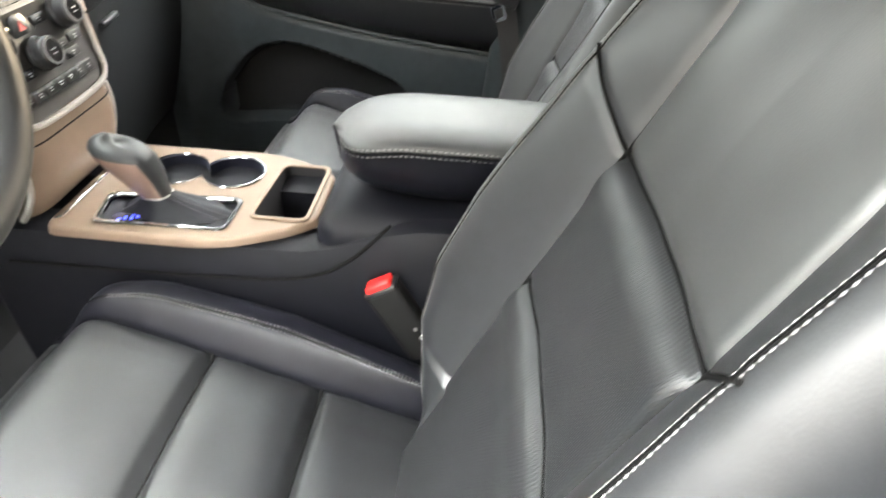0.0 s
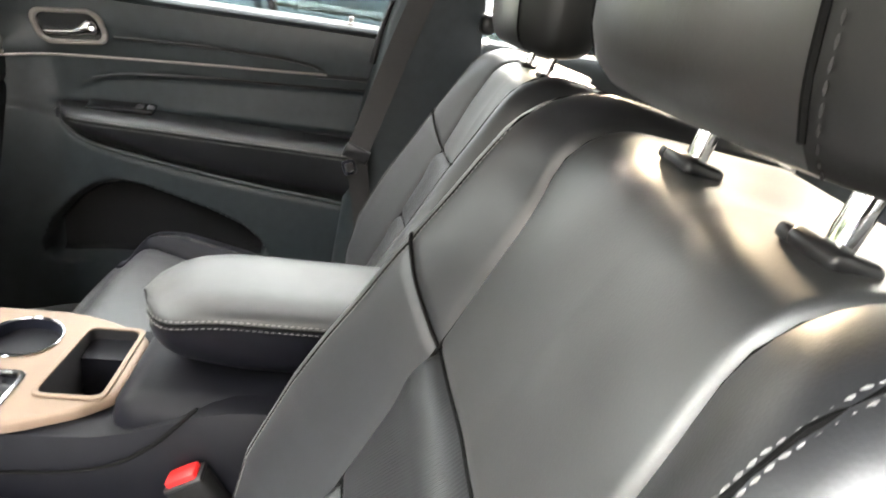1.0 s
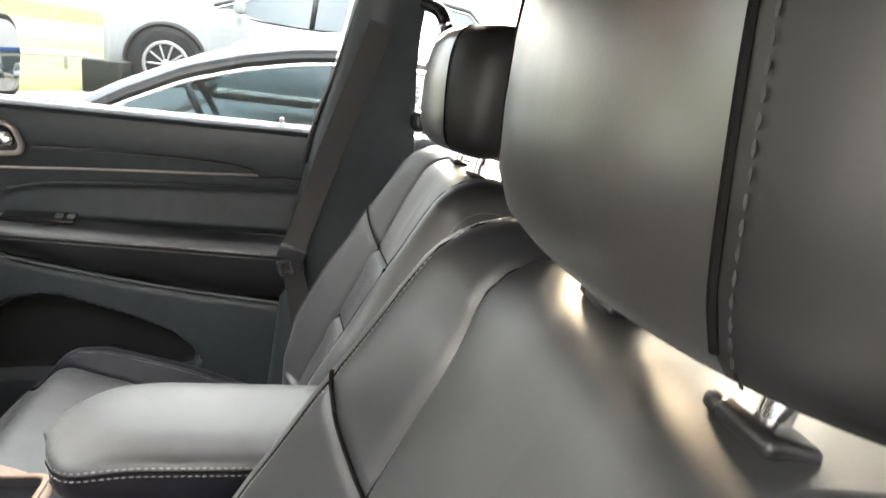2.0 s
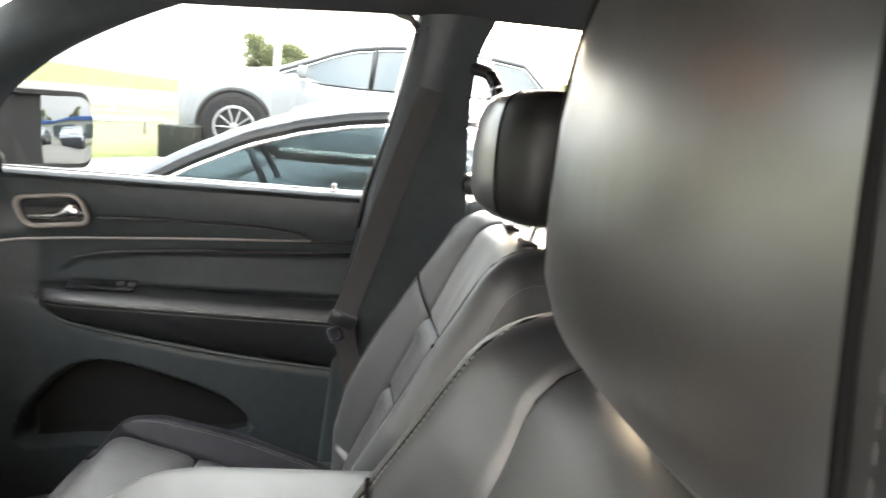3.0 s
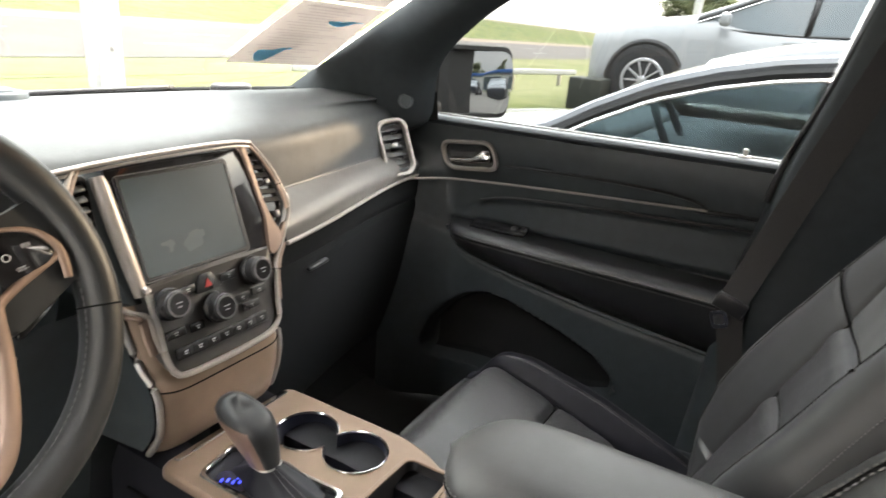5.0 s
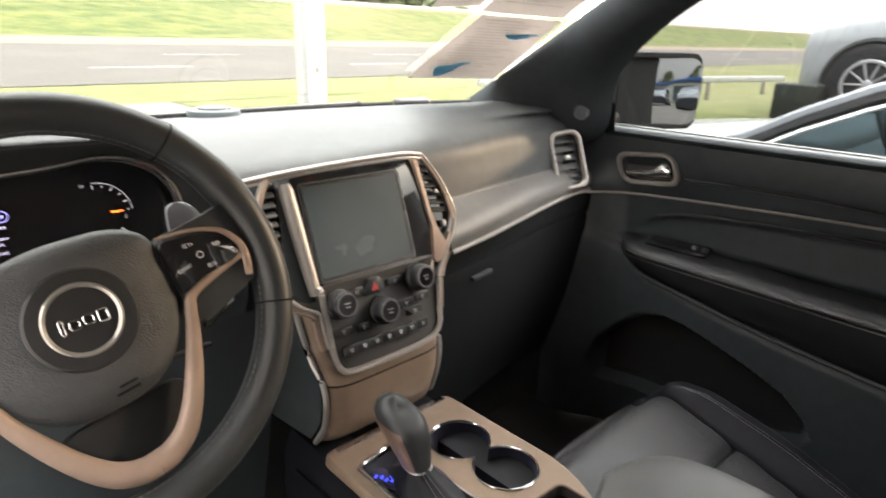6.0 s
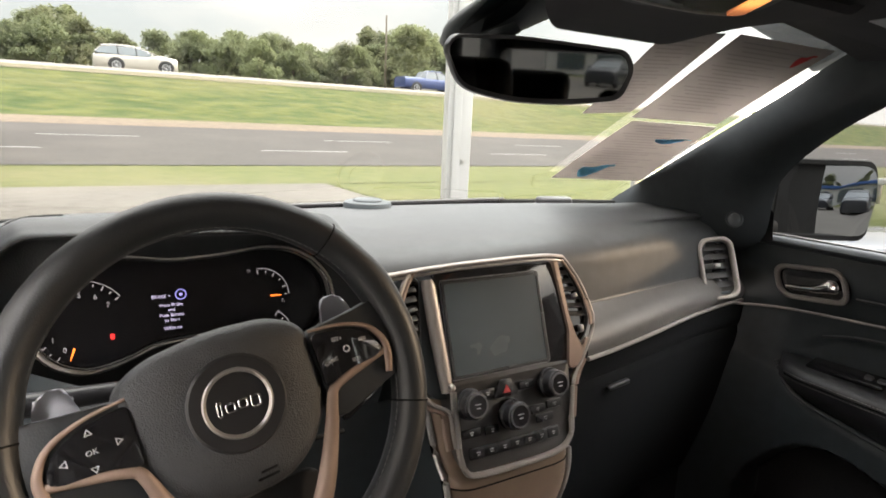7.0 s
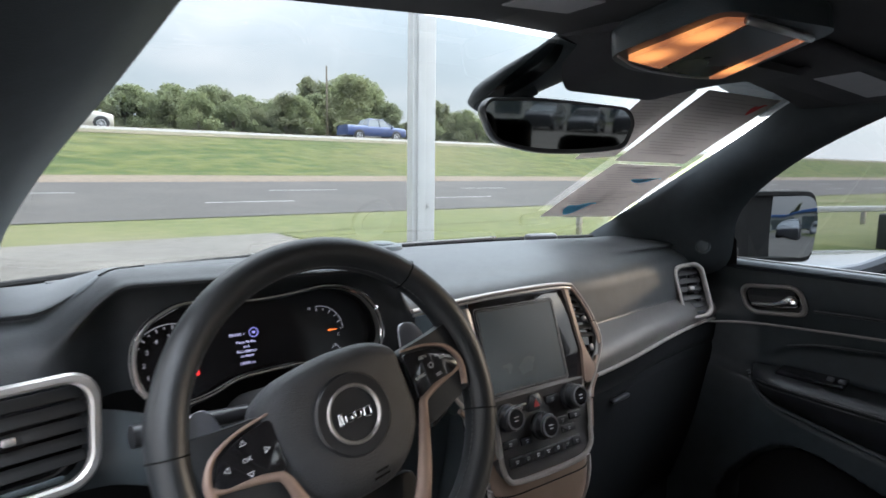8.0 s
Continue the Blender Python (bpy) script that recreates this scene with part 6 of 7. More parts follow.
for s, z in ((0.985, -0.03), (1.0, -0.012), (0.985, -0.001), (0.93, 0.007), (0.80, 0.012), (0.62, 0.014), (0.40, 0.0145)):
    pad_rows.append([WM @ Vector((x * s, y * s - 0.012 * (1 - s), z - 0.010)) for x, y in pad])
part("hub_pad", loft(pad_rows), material("grained_hub_skin", (0.0215, 0.0230, 0.0250), 0.46, grain=0.25, bump=0.35, bump_scale=800, wear=0.05), wheel, "grained black airbag cover", sharp=60)
bd = part("badge", joined(ring(circle(0.0395, 48), circle(0.0265, 48), 0.006, WM @ pose(0, 0, 0.001), 0.002), plate(circle(0.0275, 40), 0.004, WM @ pose(0, 0, 0.001))), PLASTIC_S, wheel, "round dark badge recess")
part("badge_ring", ring(circle(0.0288, 48), circle(0.0246, 48), 0.0050, WM @ pose(0, 0, 0.003), 0.0018), SILVER, bd, "chrome badge ring")
logo = bmesh.new()
for x, w, h, y in ((-0.0150, 0.0045, 0.0125, 0.0), (-0.0065, 0.0086, 0.0076, -0.0015), (0.0035, 0.0086, 0.0076, -0.0015), (0.0135, 0.0086, 0.0100, -0.003)):
    o, i = rrect(w, h, 0.0022, 3), rrect(w - 0.0036, max(0.002, h - 0.0036), 0.0008, 3)
    logo = joined(logo, ring(o, i, 0.0022, WM @ pose(x, y, 0.005, 0, 0, -6), 0.0006))
part("emblem", logo, CHROME, bd, "raised chrome emblem shapes")
bars("warning_marks", [(0.002, 0.003, 0.014, 0.002), (0.0, -0.002, 0.018, 0.002)], WM @ pose(0.005, -0.062, 0.0035), SEAM, wheel)


def spoke(sx):
    """One side spoke: arm, button panel, champagne frame, paddle."""
    arm_o = rounded([(sx * 0.072, 0.034), (sx * 0.120, 0.038), (sx * 0.168, 0.046), (sx * 0.172, -0.010), (sx * 0.156, -0.026), (sx * 0.075, -0.050)][::sx], 0.012)
    sp = part("spoke", plate(arm_o, 0.020, WM @ pose(0, 0, -0.024), 0.005, 3), RIM_SKIN, wheel)
    pan = rounded([(sx * 0.074, 0.030), (sx * 0.104, 0.026), (sx * 0.126, 0.016), (sx * 0.136, -0.002), (sx * 0.130, -0.008), (sx * 0.098, -0.010), (sx * 0.074, -0.018)][::sx], 0.005)
    part("button_panel", plate(pan, 0.004, WM @ pose(0, 0, -0.003), 0.0015), PIANO, sp, "gloss black button panel")
    path = [(sx * 0.074, 0.034), (sx * 0.104, 0.030), (sx * 0.128, 0.020), (sx * 0.139, 0.004), (sx * 0.1395, -0.010), (sx * 0.135, -0.026)]
    w = [0.0012, 0.0016, 0.0024, 0.0036, 0.0042, 0.0034]
    pts = smooth_path([WM @ Vector((x, y, -0.001)) for x, y in path], 5)
    rr = [w[min(i // 5, 5)] + (w[min(i // 5 + 1, 5)] - w[min(i // 5, 5)]) * (i % 5) / 5 for i in range(len(pts))]
    part("upper_trim", tube(pts, rr, 10, flat=0.75, up=WM.to_3x3() @ Vector((0, 0, 1))), TRIM, sp, "champagne spoke trim")
    path = [(sx * 0.137, -0.006), (sx * 0.118, -0.010), (sx * 0.098, -0.0145), (sx * 0.082, -0.020), (sx * 0.076, -0.030), (sx * 0.069, -0.052), (sx * 0.056, -0.080), (sx * 0.042, -0.104), (sx * 0.028, -0.120), (sx * 0.012, -0.128), (0, -0.129)]
    w = [0.0034, 0.0036, 0.0040, 0.0046, 0.0052, 0.0066, 0.0080, 0.0090, 0.0100, 0.0105, 0.0105]
    pts = smooth_path([WM @ Vector((x, y, -0.002 - 0.004 * (y < -0.05))) for x, y in path], 5)
    rr = [w[min(i // 5, 10)] + (w[min(i // 5 + 1, 10)] - w[min(i // 5, 10)]) * (i % 5) / 5 for i in range(len(pts))]
    part("trim", tube(pts, rr, 10, flat=0.75, up=WM.to_3x3() @ Vector((0, 0, 1))), TRIM, sp, "champagne spoke trim")
    lower = rounded([(sx * 0.084, -0.028), (sx * 0.130, -0.016), (sx * 0.132, -0.034), (sx * 0.118, -0.042), (sx * 0.084, -0.054)][::sx], 0.004)
    part("lower_buttons", plate(lower, 0.006, WM @ pose(0, 0, -0.018), 0.002), PIANO, sp)
    pd = rounded([(sx * 0.100, 0.026), (sx * 0.138, 0.032), (sx * 0.130, 0.056), (sx * 0.110, 0.060)][::sx], 0.010)
    part("paddle", plate(pd, 0.004, WM @ pose(0, 0, -0.046), 0.0015), material("paddle_grey", (0.30, 0.30, 0.32), 0.35, metal=0.6), wheel, "grey shift paddle")
    return sp


right, left = spoke(1), spoke(-1)
for s, x, y, a in (("SET+", 0.096, 0.019, -6), ("RES", 0.119, 0.011, -4), ("CANC", 0.085, 0.002, 6), ("SET-", 0.108, -0.004, -4)):
    words("button_text", s, 0.0046, WM @ pose(x, y, 0.0016, 0, 0, a), WHITE_INK, right)
part("cruise_symbol", ring(circle(0.0032, 12), circle(0.0024, 12), 0.0004, WM @ pose(0.102, 0.008, 0.0014)), WHITE_INK, right, smooth=False)
words("button_text", "OK", 0.0056, WM @ pose(-0.104, 0.006, 0.0016), WHITE_INK, left)
for x, y, a in ((-0.103, 0.020, 0), (-0.105, -0.006, 180), (-0.122, 0.005, 90), (-0.086, 0.007, -90)):
    t = [(0.0034 * math.cos(radians(90 + 120 * k)), 0.0034 * math.sin(radians(90 + 120 * k))) for k in range(3)]
    part("arrow", ring(t, [(p[0] * 0.6, p[1] * 0.6) for p in t], 0.0004, WM @ pose(x, y, 0.0016, 0, 0, a)), WHITE_INK, left, smooth=False)
part("lower_bridge", plate(rounded([(-0.056, -0.078), (0.056, -0.078), (0.034, -0.140), (-0.034, -0.140)], 0.02), 0.010, WM @ pose(0, 0, -0.030), 0.003), MATTE_BLACK, wheel)
part("column", joined(plate(rrect(0.12, 0.11, 0.04), 0.20, F(-0.375, 0.66, 0.985, 22), 0.01)), MATTE_BLACK, wheel, "black steering column shroud")
stalk = part("stalk", tube([(-0.43, 0.585, 1.050), (-0.50, 0.575, 1.054), (-0.545, 0.570, 1.056)], [0.008, 0.010, 0.011], 12), PLASTIC_S, wheel, "black multifunction stalk")
bars("stalk_marks", [(-0.016, 0.004, 0.010, 0.003), (0.004, 0.004, 0.014, 0.003), (0.004, -0.003, 0.012, 0.002), (0.024, 0.003, 0.006, 0.003)], F(-0.515, 0.5620, 1.056, 10), WHITE_INK, stalk)

# ---------------------------------------------------------------- roof fittings and belts
def S_OF(y):
    return (1.049 - y) / 0.534


oh = thing("overhead_console", "black overhead console with two lit amber map lamps", "overhead console")
OM = pose(0, 0.35, 1.4445, -9)


def lamp_plate(pts, r, thick, bottom, bevel):
    """A moulded plate on the roof's underside; pts are (x, y) in plan."""
    return plate(rounded([(x, y - 0.35) for x, y in pts], r), thick, OM @ pose(0, 0, bottom), bevel, 3)


part("body", lamp_plate([(-0.098, 0.262), (0.085, 0.238), (0.152, 0.395), (0.105, 0.422), (-0.015, 0.428), (-0.088, 0.402)], 0.024, 0.030, -0.002, 0.008), PLASTIC, oh)
part("centre_panel", lamp_plate([(-0.046, 0.262), (0.050, 0.257), (0.108, 0.402), (0.010, 0.406)], 0.008, 0.012, -0.0055, 0.002), PLASTIC_S, oh)
for pts in ([(-0.080, 0.274), (-0.053, 0.264), (0.002, 0.399), (-0.070, 0.390)], [(0.056, 0.266), (0.067, 0.260), (0.130, 0.394), (0.114, 0.405)]):
    part("lamp_lens", lamp_plate(pts, 0.006, 0.012, -0.007, 0.003), AMBER, oh, "lit amber map lamp lens")
part("bright_edge", tube(smooth_path([OM @ Vector((x, y - 0.35, -0.004)) for x, y in ((-0.082, 0.392), (-0.02, 0.412), (0.06, 0.416), (0.118, 0.408), (0.136, 0.395))], 6), 0.0013, 6), SILVER, oh)
part("switch_bar", tube([(-0.06, 0.262, 1.452), (0.07, 0.262, 1.452)], 0.004, 8), SILVER, oh)


def fairing(u, v):
    """The liner runs down to the windshield ahead of the lamps."""
    yf = 0.503 + 0.053 * smoothstep(0.0, 0.22, u) * smoothstep(1.0, 0.68, u)
    zf = 1.129 + (1.049 - yf) / 0.534 * 0.327
    return Vector((-0.055 + 0.365 * u, 0.36 + (yf - 0.36) * v, 1.454 + (zf - 1.454) * v ** 1.5 + 0.022 * (1 - smoothstep(0.0, 0.16, u)) + 0.016 * smoothstep(0.88, 1.0, u)))


part("fairing", sheet(fairing, 60, 20, 0.010), LINER, oh, "dark liner fairing above the mirror")
dots = part("dotted_band", sheet(lambda u, v: ws_point(-0.092 + 0.062 * u + 0.012 * v, S_OF(0.606) + (S_OF(0.500) - S_OF(0.606)) * v, -0.002), 4, 8), glass("dotted_glass_band", (0.30, 0.32, 0.33)), windshield, "grey dotted band on the glass")
dots.visible_shadow = False
rm = thing("rear_view_mirror", "black framed rear view mirror on its mount", "rear view mirror")
RM = F(-0.012, 0.530, 1.369, -3, -25, -1)
o = rounded([(-0.100, -0.024), (-0.045, -0.036), (0.020, -0.036), (0.092, -0.026), (0.104, 0.010), (0.092, 0.030), (-0.030, 0.037), (-0.110, 0.033), (-0.119, 0.018)], [0.018, 0.03, 0.03, 0.014, 0.014, 0.012, 0.03, 0.012, 0.012])
rows = [[RM @ Vector((x * s, y * s, d)) for x, y in o] for s, d in ((0.97, 0.006), (1.0, 0.0), (0.98, -0.02), (0.80, -0.034), (0.5, -0.04))]
part("housing", loft(rows), PLASTIC_S, rm, sharp=60)
part("mirror_glass", plate([(x * 0.93 - 0.002, y * 0.84 + 0.001) for x, y in o], 0.001, RM @ pose(0, 0, 0.0055)), MIRROR_DIM, rm, "mirror glass darkened to keep its reflection dim", smooth=False)
part("mount", tube(smooth_path([(-0.012, 0.565, 1.385), (-0.030, 0.595, 1.402), (-0.035, 0.600, 1.418), (-0.02, 0.585, 1.432)], 6), [0.018] * 32, 14), PLASTIC, rm, "thick black mirror mount")
cover = [smooth_path([Vector((cx + 0.055 * math.cos(a) * s, y + 0.02 * math.sin(a), z + 0.014 * math.sin(a))) for s, cx, y, z in ((0.5, -0.055, 0.645, 1.400), (0.75, -0.045, 0.622, 1.420), (0.95, -0.020, 0.585, 1.442), (1.15, 0.005, 0.540, 1.462), (1.3, 0.010, 0.50, 1.475))], 5) for a in [2 * math.pi * i / 24 for i in range(24)]]
part("sensor_cover", loft([[c[j] for c in cover] for j in range(len(cover[0]))]), PLASTIC, rm, sharp=60)

LABEL_GREY = material("grey_label", (0.30, 0.30, 0.31), 0.8, grain=0.05)
for name, sx in (("sun_visor", 1), ("sun_visor", -1)):
    sv = thing(name, "dark cloth sun visor folded up", "sun visor", "sun visors")
    part("panel", rbox(0.36, 0.14, 0.014, 0.006, 3, pose(sx * 0.385, 0.368, 1.456, -3, sx * 5, sx * -4)), LINER, sv)
    size, at = ((0.17, 0.062), (0.44, 0.345, 1.4445)) if sx > 0 else ((0.090, 0.045), (-0.222, 0.352, 1.4590))
    part("label_patch", rbox(*size, 0.0016, 0.0006, 1, pose(*at, -3, sx * 5, sx * -4)), LABEL_GREY, sv, "grey warning label")

belt = thing("seat_belt", "grey webbing seat belt hanging down the door pillar", "seat belt")
wp = smooth_path([(0.628, -0.140, 1.335), (0.640, -0.115, 1.25), (0.655, -0.075, 1.12), (0.660, -0.040, 1.00), (0.655, -0.012, 0.905), (0.650, 0.0, 0.872)], 8)
part("webbing", loft([[p + Vector((0.003, 0.024, 0.006)), p + Vector((-0.004, -0.022, -0.004)), p + Vector((-0.0055, -0.022, -0.004)), p + Vector((0.0015, 0.024, 0.006))] for p in wp]), BELT, belt, "grey woven webbing")
part("latch_plate", rbox(0.012, 0.055, 0.03, 0.004, 3, pose(0.642, 0.0, 0.872, 20, 0, 0)), PLASTIC_S, belt)
part("tongue", ring(rrect(0.030, 0.034, 0.008), rrect(0.018, 0.018, 0.004), 0.003, F(0.640, 0.012, 0.842, 0, -90, 20), 0.0008), CHROME, belt, "steel belt tongue")
part("webbing", loft([[p + Vector((0.002, 0.022, 0)), p + Vector((-0.002, -0.022, 0)), p + Vector((-0.004, -0.022, 0)), p + Vector((0, 0.022, 0))] for p in smooth_path([(0.650, 0.0, 0.86), (0.675, -0.03, 0.70), (0.69, -0.05, 0.50)], 6)]), BELT, belt)

# sheets of paper behind the windshield
def sheet_of_paper(corners, rows, swoosh, label):
    """corners: lower left, lower right, upper right, upper left on the windshield as (x, s)."""
    pg = thing("window_sheet", label, "paper sheet", "windshield papers")

    def at(u, v, lift=0.0):
        a = Vector(corners[0]).lerp(Vector(corners[1]), u)
        b = Vector(corners[3]).lerp(Vector(corners[2]), u)
        x, s = a.lerp(b, v)
        return ws_point(x, s, -0.004 - lift)
    part("page", sheet(lambda u, v: at(u, v), 12, 12, 0.0006), PAPER, pg)
    bm = bmesh.new()
    rnd = random.Random(len(rows) * 7 + int(corners[0][0] * 100))
    for v, u0, u1, h in rows:
        k = 6
        vs = [[bm.verts.new(at(u0 + (u1 - u0) * i / k, v + e, 0.0014)) for i in range(k + 1)] for e in (0, h)]
        for i in range(k):
            bm.faces.new((vs[0][i], vs[0][i + 1], vs[1][i + 1], vs[1][i]))
    bmesh.ops.solidify(bm, geom=bm.faces[:], thickness=0.0004)
    part("print", bm, INK, pg, "rows of unreadable grey print", smooth=False)
    for mat, u0, u1, v0, v1 in swoosh:
        part("mark", sheet(lambda u, v: at(u0 + (u1 - u0) * u, v0 + (v1 - v0) * (0.45 - 0.35 * math.sin(u * 5.2) * (0.4 + 0.6 * u) + (v - 0.5) * 0.75 * math.sin(math.pi * min(1, u * 1.15 + 0.05)) ** 0.6 if u < 0.82 else 0.45 - 0.35 * math.sin(u * 5.2) * (0.4 + 0.6 * u) + (v - 0.5) * 0.12), 0.0018), 16, 3, 0.0004), mat, pg, smooth=False)
    return pg


rows1 = [(0.94 - 0.042 * k, 0.08 + 0.05 * (k % 3), 0.55 + 0.13 * ((k * 5) % 3), 0.012) for k in range(21)] + [(0.06, 0.1, 0.9, 0.008), (0.50, 0.05, 0.95, 0.006), (0.94, 0.1, 0.5, 0.018)]
S = lambda y: (1.049 - y) / (1.049 - 0.515)
sheet_of_paper([(0.391, S(0.937)), (0.640, S(0.948)), (0.622, S(0.752)), (0.383, S(0.746))], rows1, [(INK_BLUE, 0.16, 0.48, 0.08, 0.34), (INK_BLUE, 0.52, 0.92, 0.70, 0.80)], "printed sheet with a blue mark on the windshield")
sheet_of_paper([(0.368, S(0.737)), (0.610, S(0.742)), (0.590, S(0.532)), (0.340, S(0.533))], rows1[:20], [(INK_RED, 0.76, 0.90, 0.80, 0.96)], "printed sheet with a red mark on the windshield")
sheet_of_paper([(0.250, S(0.735)), (0.348, S(0.724)), (0.312, S(0.537)), (0.205, S(0.545))], rows1[:22], [], "narrow printed sheet on the windshield")

# ---------------------------------------------------------------- outside
ASPHALT = mottled("asphalt", (0.058, 0.051, 0.046), (0.070, 0.063, 0.057), (0.081, 0.072, 0.064), 6.0, 0.9, 0.3, 0.01)
GRASS = mottled("grass", (0.036, 0.054, 0.012), (0.092, 0.098, 0.028), (0.115, 0.102, 0.042), 1.1, 0.95, 1.0, 0.22, stretch=(0.7, 1, 1.6))
VERGE = mottled("dry_verge_grass", (0.082, 0.092, 0.030), (0.109, 0.112, 0.041), (0.144, 0.129, 0.066), 2.0, 0.95, 0.7, 0.04)
CONCRETE = mottled("concrete", (0.110, 0.098, 0.085), (0.138, 0.126, 0.110), (0.168, 0.151, 0.132), 5.0, 0.85, 0.3, 0.01)
LINE = material("road_paint", (0.295, 0.295, 0.286), 0.7, grain=0.1)
WHITEWASH = material("white_post_paint", (0.516, 0.512, 0.503), 0.45, grain=0.04, scale=8, wear=0.08)
# leaf colours paled and greyed to carry the distance haze
LEAF_A = mottled("foliage_hazed", (0.15, 0.172, 0.10), (0.20, 0.222, 0.13), (0.24, 0.238, 0.155), 0.9, 0.9, 0.3)
LEAF_B = mottled("foliage_dull_hazed", (0.13, 0.14, 0.085), (0.18, 0.18, 0.11), (0.21, 0.19, 0.13), 0.9, 0.9, 0.3)
for leaf in (LEAF_A, LEAF_B):
    # light passes through the leaves
    ln, ll = leaf.node_tree.nodes, leaf.node_tree.links
    l_mix, l_tr = ln.new("ShaderNodeMixShader"), ln.new("ShaderNodeBsdfTranslucent")
    l_tr.inputs[0].default_value, l_mix.inputs[0].default_value = (0.23, 0.255, 0.13, 1), 0.5
    ll.new(ln["Principled BSDF"].outputs[0], l_mix.inputs[1]), ll.new(l_tr.outputs[0], l_mix.inputs[2]), ll.new(l_mix.outputs[0], ln["Material Output"].inputs[0])
VERGE_TOP = material("dry_sandy_grass", (0.125, 0.105, 0.062), 0.95, grain=0.3, scale=2)
BARK = material("bark", (0.10, 0.08, 0.06), 0.95, grain=0.3, bump=0.6, bump_scale=20)


def ground_z(x, y):
    """The lot is flat, the land rises ahead to the highway, and a little to the side."""
    z = GROUND + 0.63 * smoothstep(4.2, 7.2, x) * smoothstep(6.5, 3.6, y) * smoothstep(16, 13, x)
    z += lerp_curve(y, [(11, 0.0), (16.9, 0.02), (28.3, 0.695), (29.6, 0.95), (31, 1.12), (41, 3.45), (46, 3.55), (60, 3.6), (200, 4.5), (900, 4.5)])
    return z


def ground_sheet():
    xs = [-1200, -500, -200, -100, -60, -40, -25, -15, -10] + [-8 + 0.5 * i for i in range(64)] + [26, 32, 40, 60, 90, 140, 220, 500, 1200]
    ys = [-1200, -400, -120, -60, -30, -15, -8] + [-4 + 1.0 * i for i in range(66)] + [70, 90, 130, 200, 400, 1200]
    bm = bmesh.new()
    g = [[bm.verts.new((x, y, ground_z(x, y))) for x in xs] for y in ys]
    for j in range(len(ys) - 1):
        for i in range(len(xs) - 1):
            bm.faces.new((g[j][i], g[j][i + 1], g[j + 1][i + 1], g[j + 1][i]))
    return bm


ground = part("ground", ground_sheet(), GRASS)
tagged(ground, "green grassy land rising to a highway bank", "grass", kind="structure")


def strip_of(name, y0, y1, x0, x1, lift, mat, label, category, n=60, m=6):
    ob = part(name, sheet(lambda u, v: Vector((x0 + (x1 - x0) * u, y0 + (y1 - y0) * v, ground_z(x0 + (x1 - x0) * u, y0 + (y1 - y0) * v) + lift)), n, m), mat)
    return tagged(ob, label, category, kind="structure")


strip_of("pavement", -60, 2.2, -60, 60, 0.012, CONCRETE, "pale concrete car park", "car park", 120, 60)
strip_of("pavement_front", 2.2, 12.74, -60, 4.3, 0.012, CONCRETE, "pale concrete car park", "car park", 60, 12)
strip_of("trim_lawn", 2.4, 12.6, 4.4, 60, 0.010, VERGE, "dry yellowish lawn beside the car park", "lawn", 60, 12)
strip_of("trim_verge", 12.7, 17.05, -150, 150, 0.010, VERGE, "dry yellowish grass verge", "verge", 40, 8)
strip_of("road", 17.0, 28.3, -300, 300, 0.03, ASPHALT, "grey asphalt frontage road", "road", 40, 16)
strip_of("kerb_2", 28.25, 29.6, -300, 300, 0.035, material("sandy_edge", (0.135, 0.102, 0.072), 0.95, grain=0.15, scale=3), "sandy road edge", "kerb", 30, 2)
strip_of("trim_shoulder", 39.9, 42.1, -300, 300, 0.03, VERGE_TOP, "dry sandy strip along the top of the bank", "verge", 30, 3)
strip_of("highway", 42.2, 52, -400, 400, 0.05, CONCRETE, "pale concrete highway on the bank", "highway", 40, 8)
for yl, a, b in ((20.3, -40, 60), (24.0, -40, 60)):
    k = 0
    x = a
    while x < b:
        ob = part("lane_mark", sheet(lambda u, v: Vector((x + 3.0 * u, yl + 0.12 * v, ground_z(0, yl + 0.12 * v) + 0.036)), 2, 1), LINE)
        tagged(ob, "white dashed lane mark on asphalt", "lane mark", "lane marks")
        x += 9.0 + 0.7 * (yl > 22)
barrier = part("highway_barrier", loft([[(x, 42.0, ground_z(0, 42) - 0.05), (x, 42.1, ground_z(0, 42) + 0.22), (x, 42.3, ground_z(0, 42) + 0.22), (x, 42.4, ground_z(0, 42) - 0.05)] for x in (-300, -100, 0, 100, 300)]), material("pale_barrier", (0.34, 0.325, 0.30), 0.8, grain=0.1, scale=2))
tagged(barrier, "long pale concrete highway barrier", "barrier", kind="structure")

post = thing("lot_post", "square white painted steel post at the lot edge", "post", at=(0, 0, 0))
PX, PY = 1.415, 2.957
part("shaft", rbox(0.136, 0.136, 6.2, 0.008, 2, pose(PX, PY, 2.98, 0, 0, -20)), WHITEWASH, post)
part("side_strip", rbox(0.045, 0.02, 6.2, 0.004, 2, pose(PX - 0.045, PY - 0.070, 2.98, 0, 0, -20)), WHITEWASH, post)
part("bolt", rbox(0.018, 0.008, 0.026, 0.003, 2, pose(PX - 0.005, PY - 0.078, 1.10, 0, 0, -20)), SILVER, post)
part("foot", rbox(0.28, 0.28, 0.03, 0.01, 2, pose(PX, PY, GROUND + 0.02, 0, 0, -20)), WHITEWASH, post)


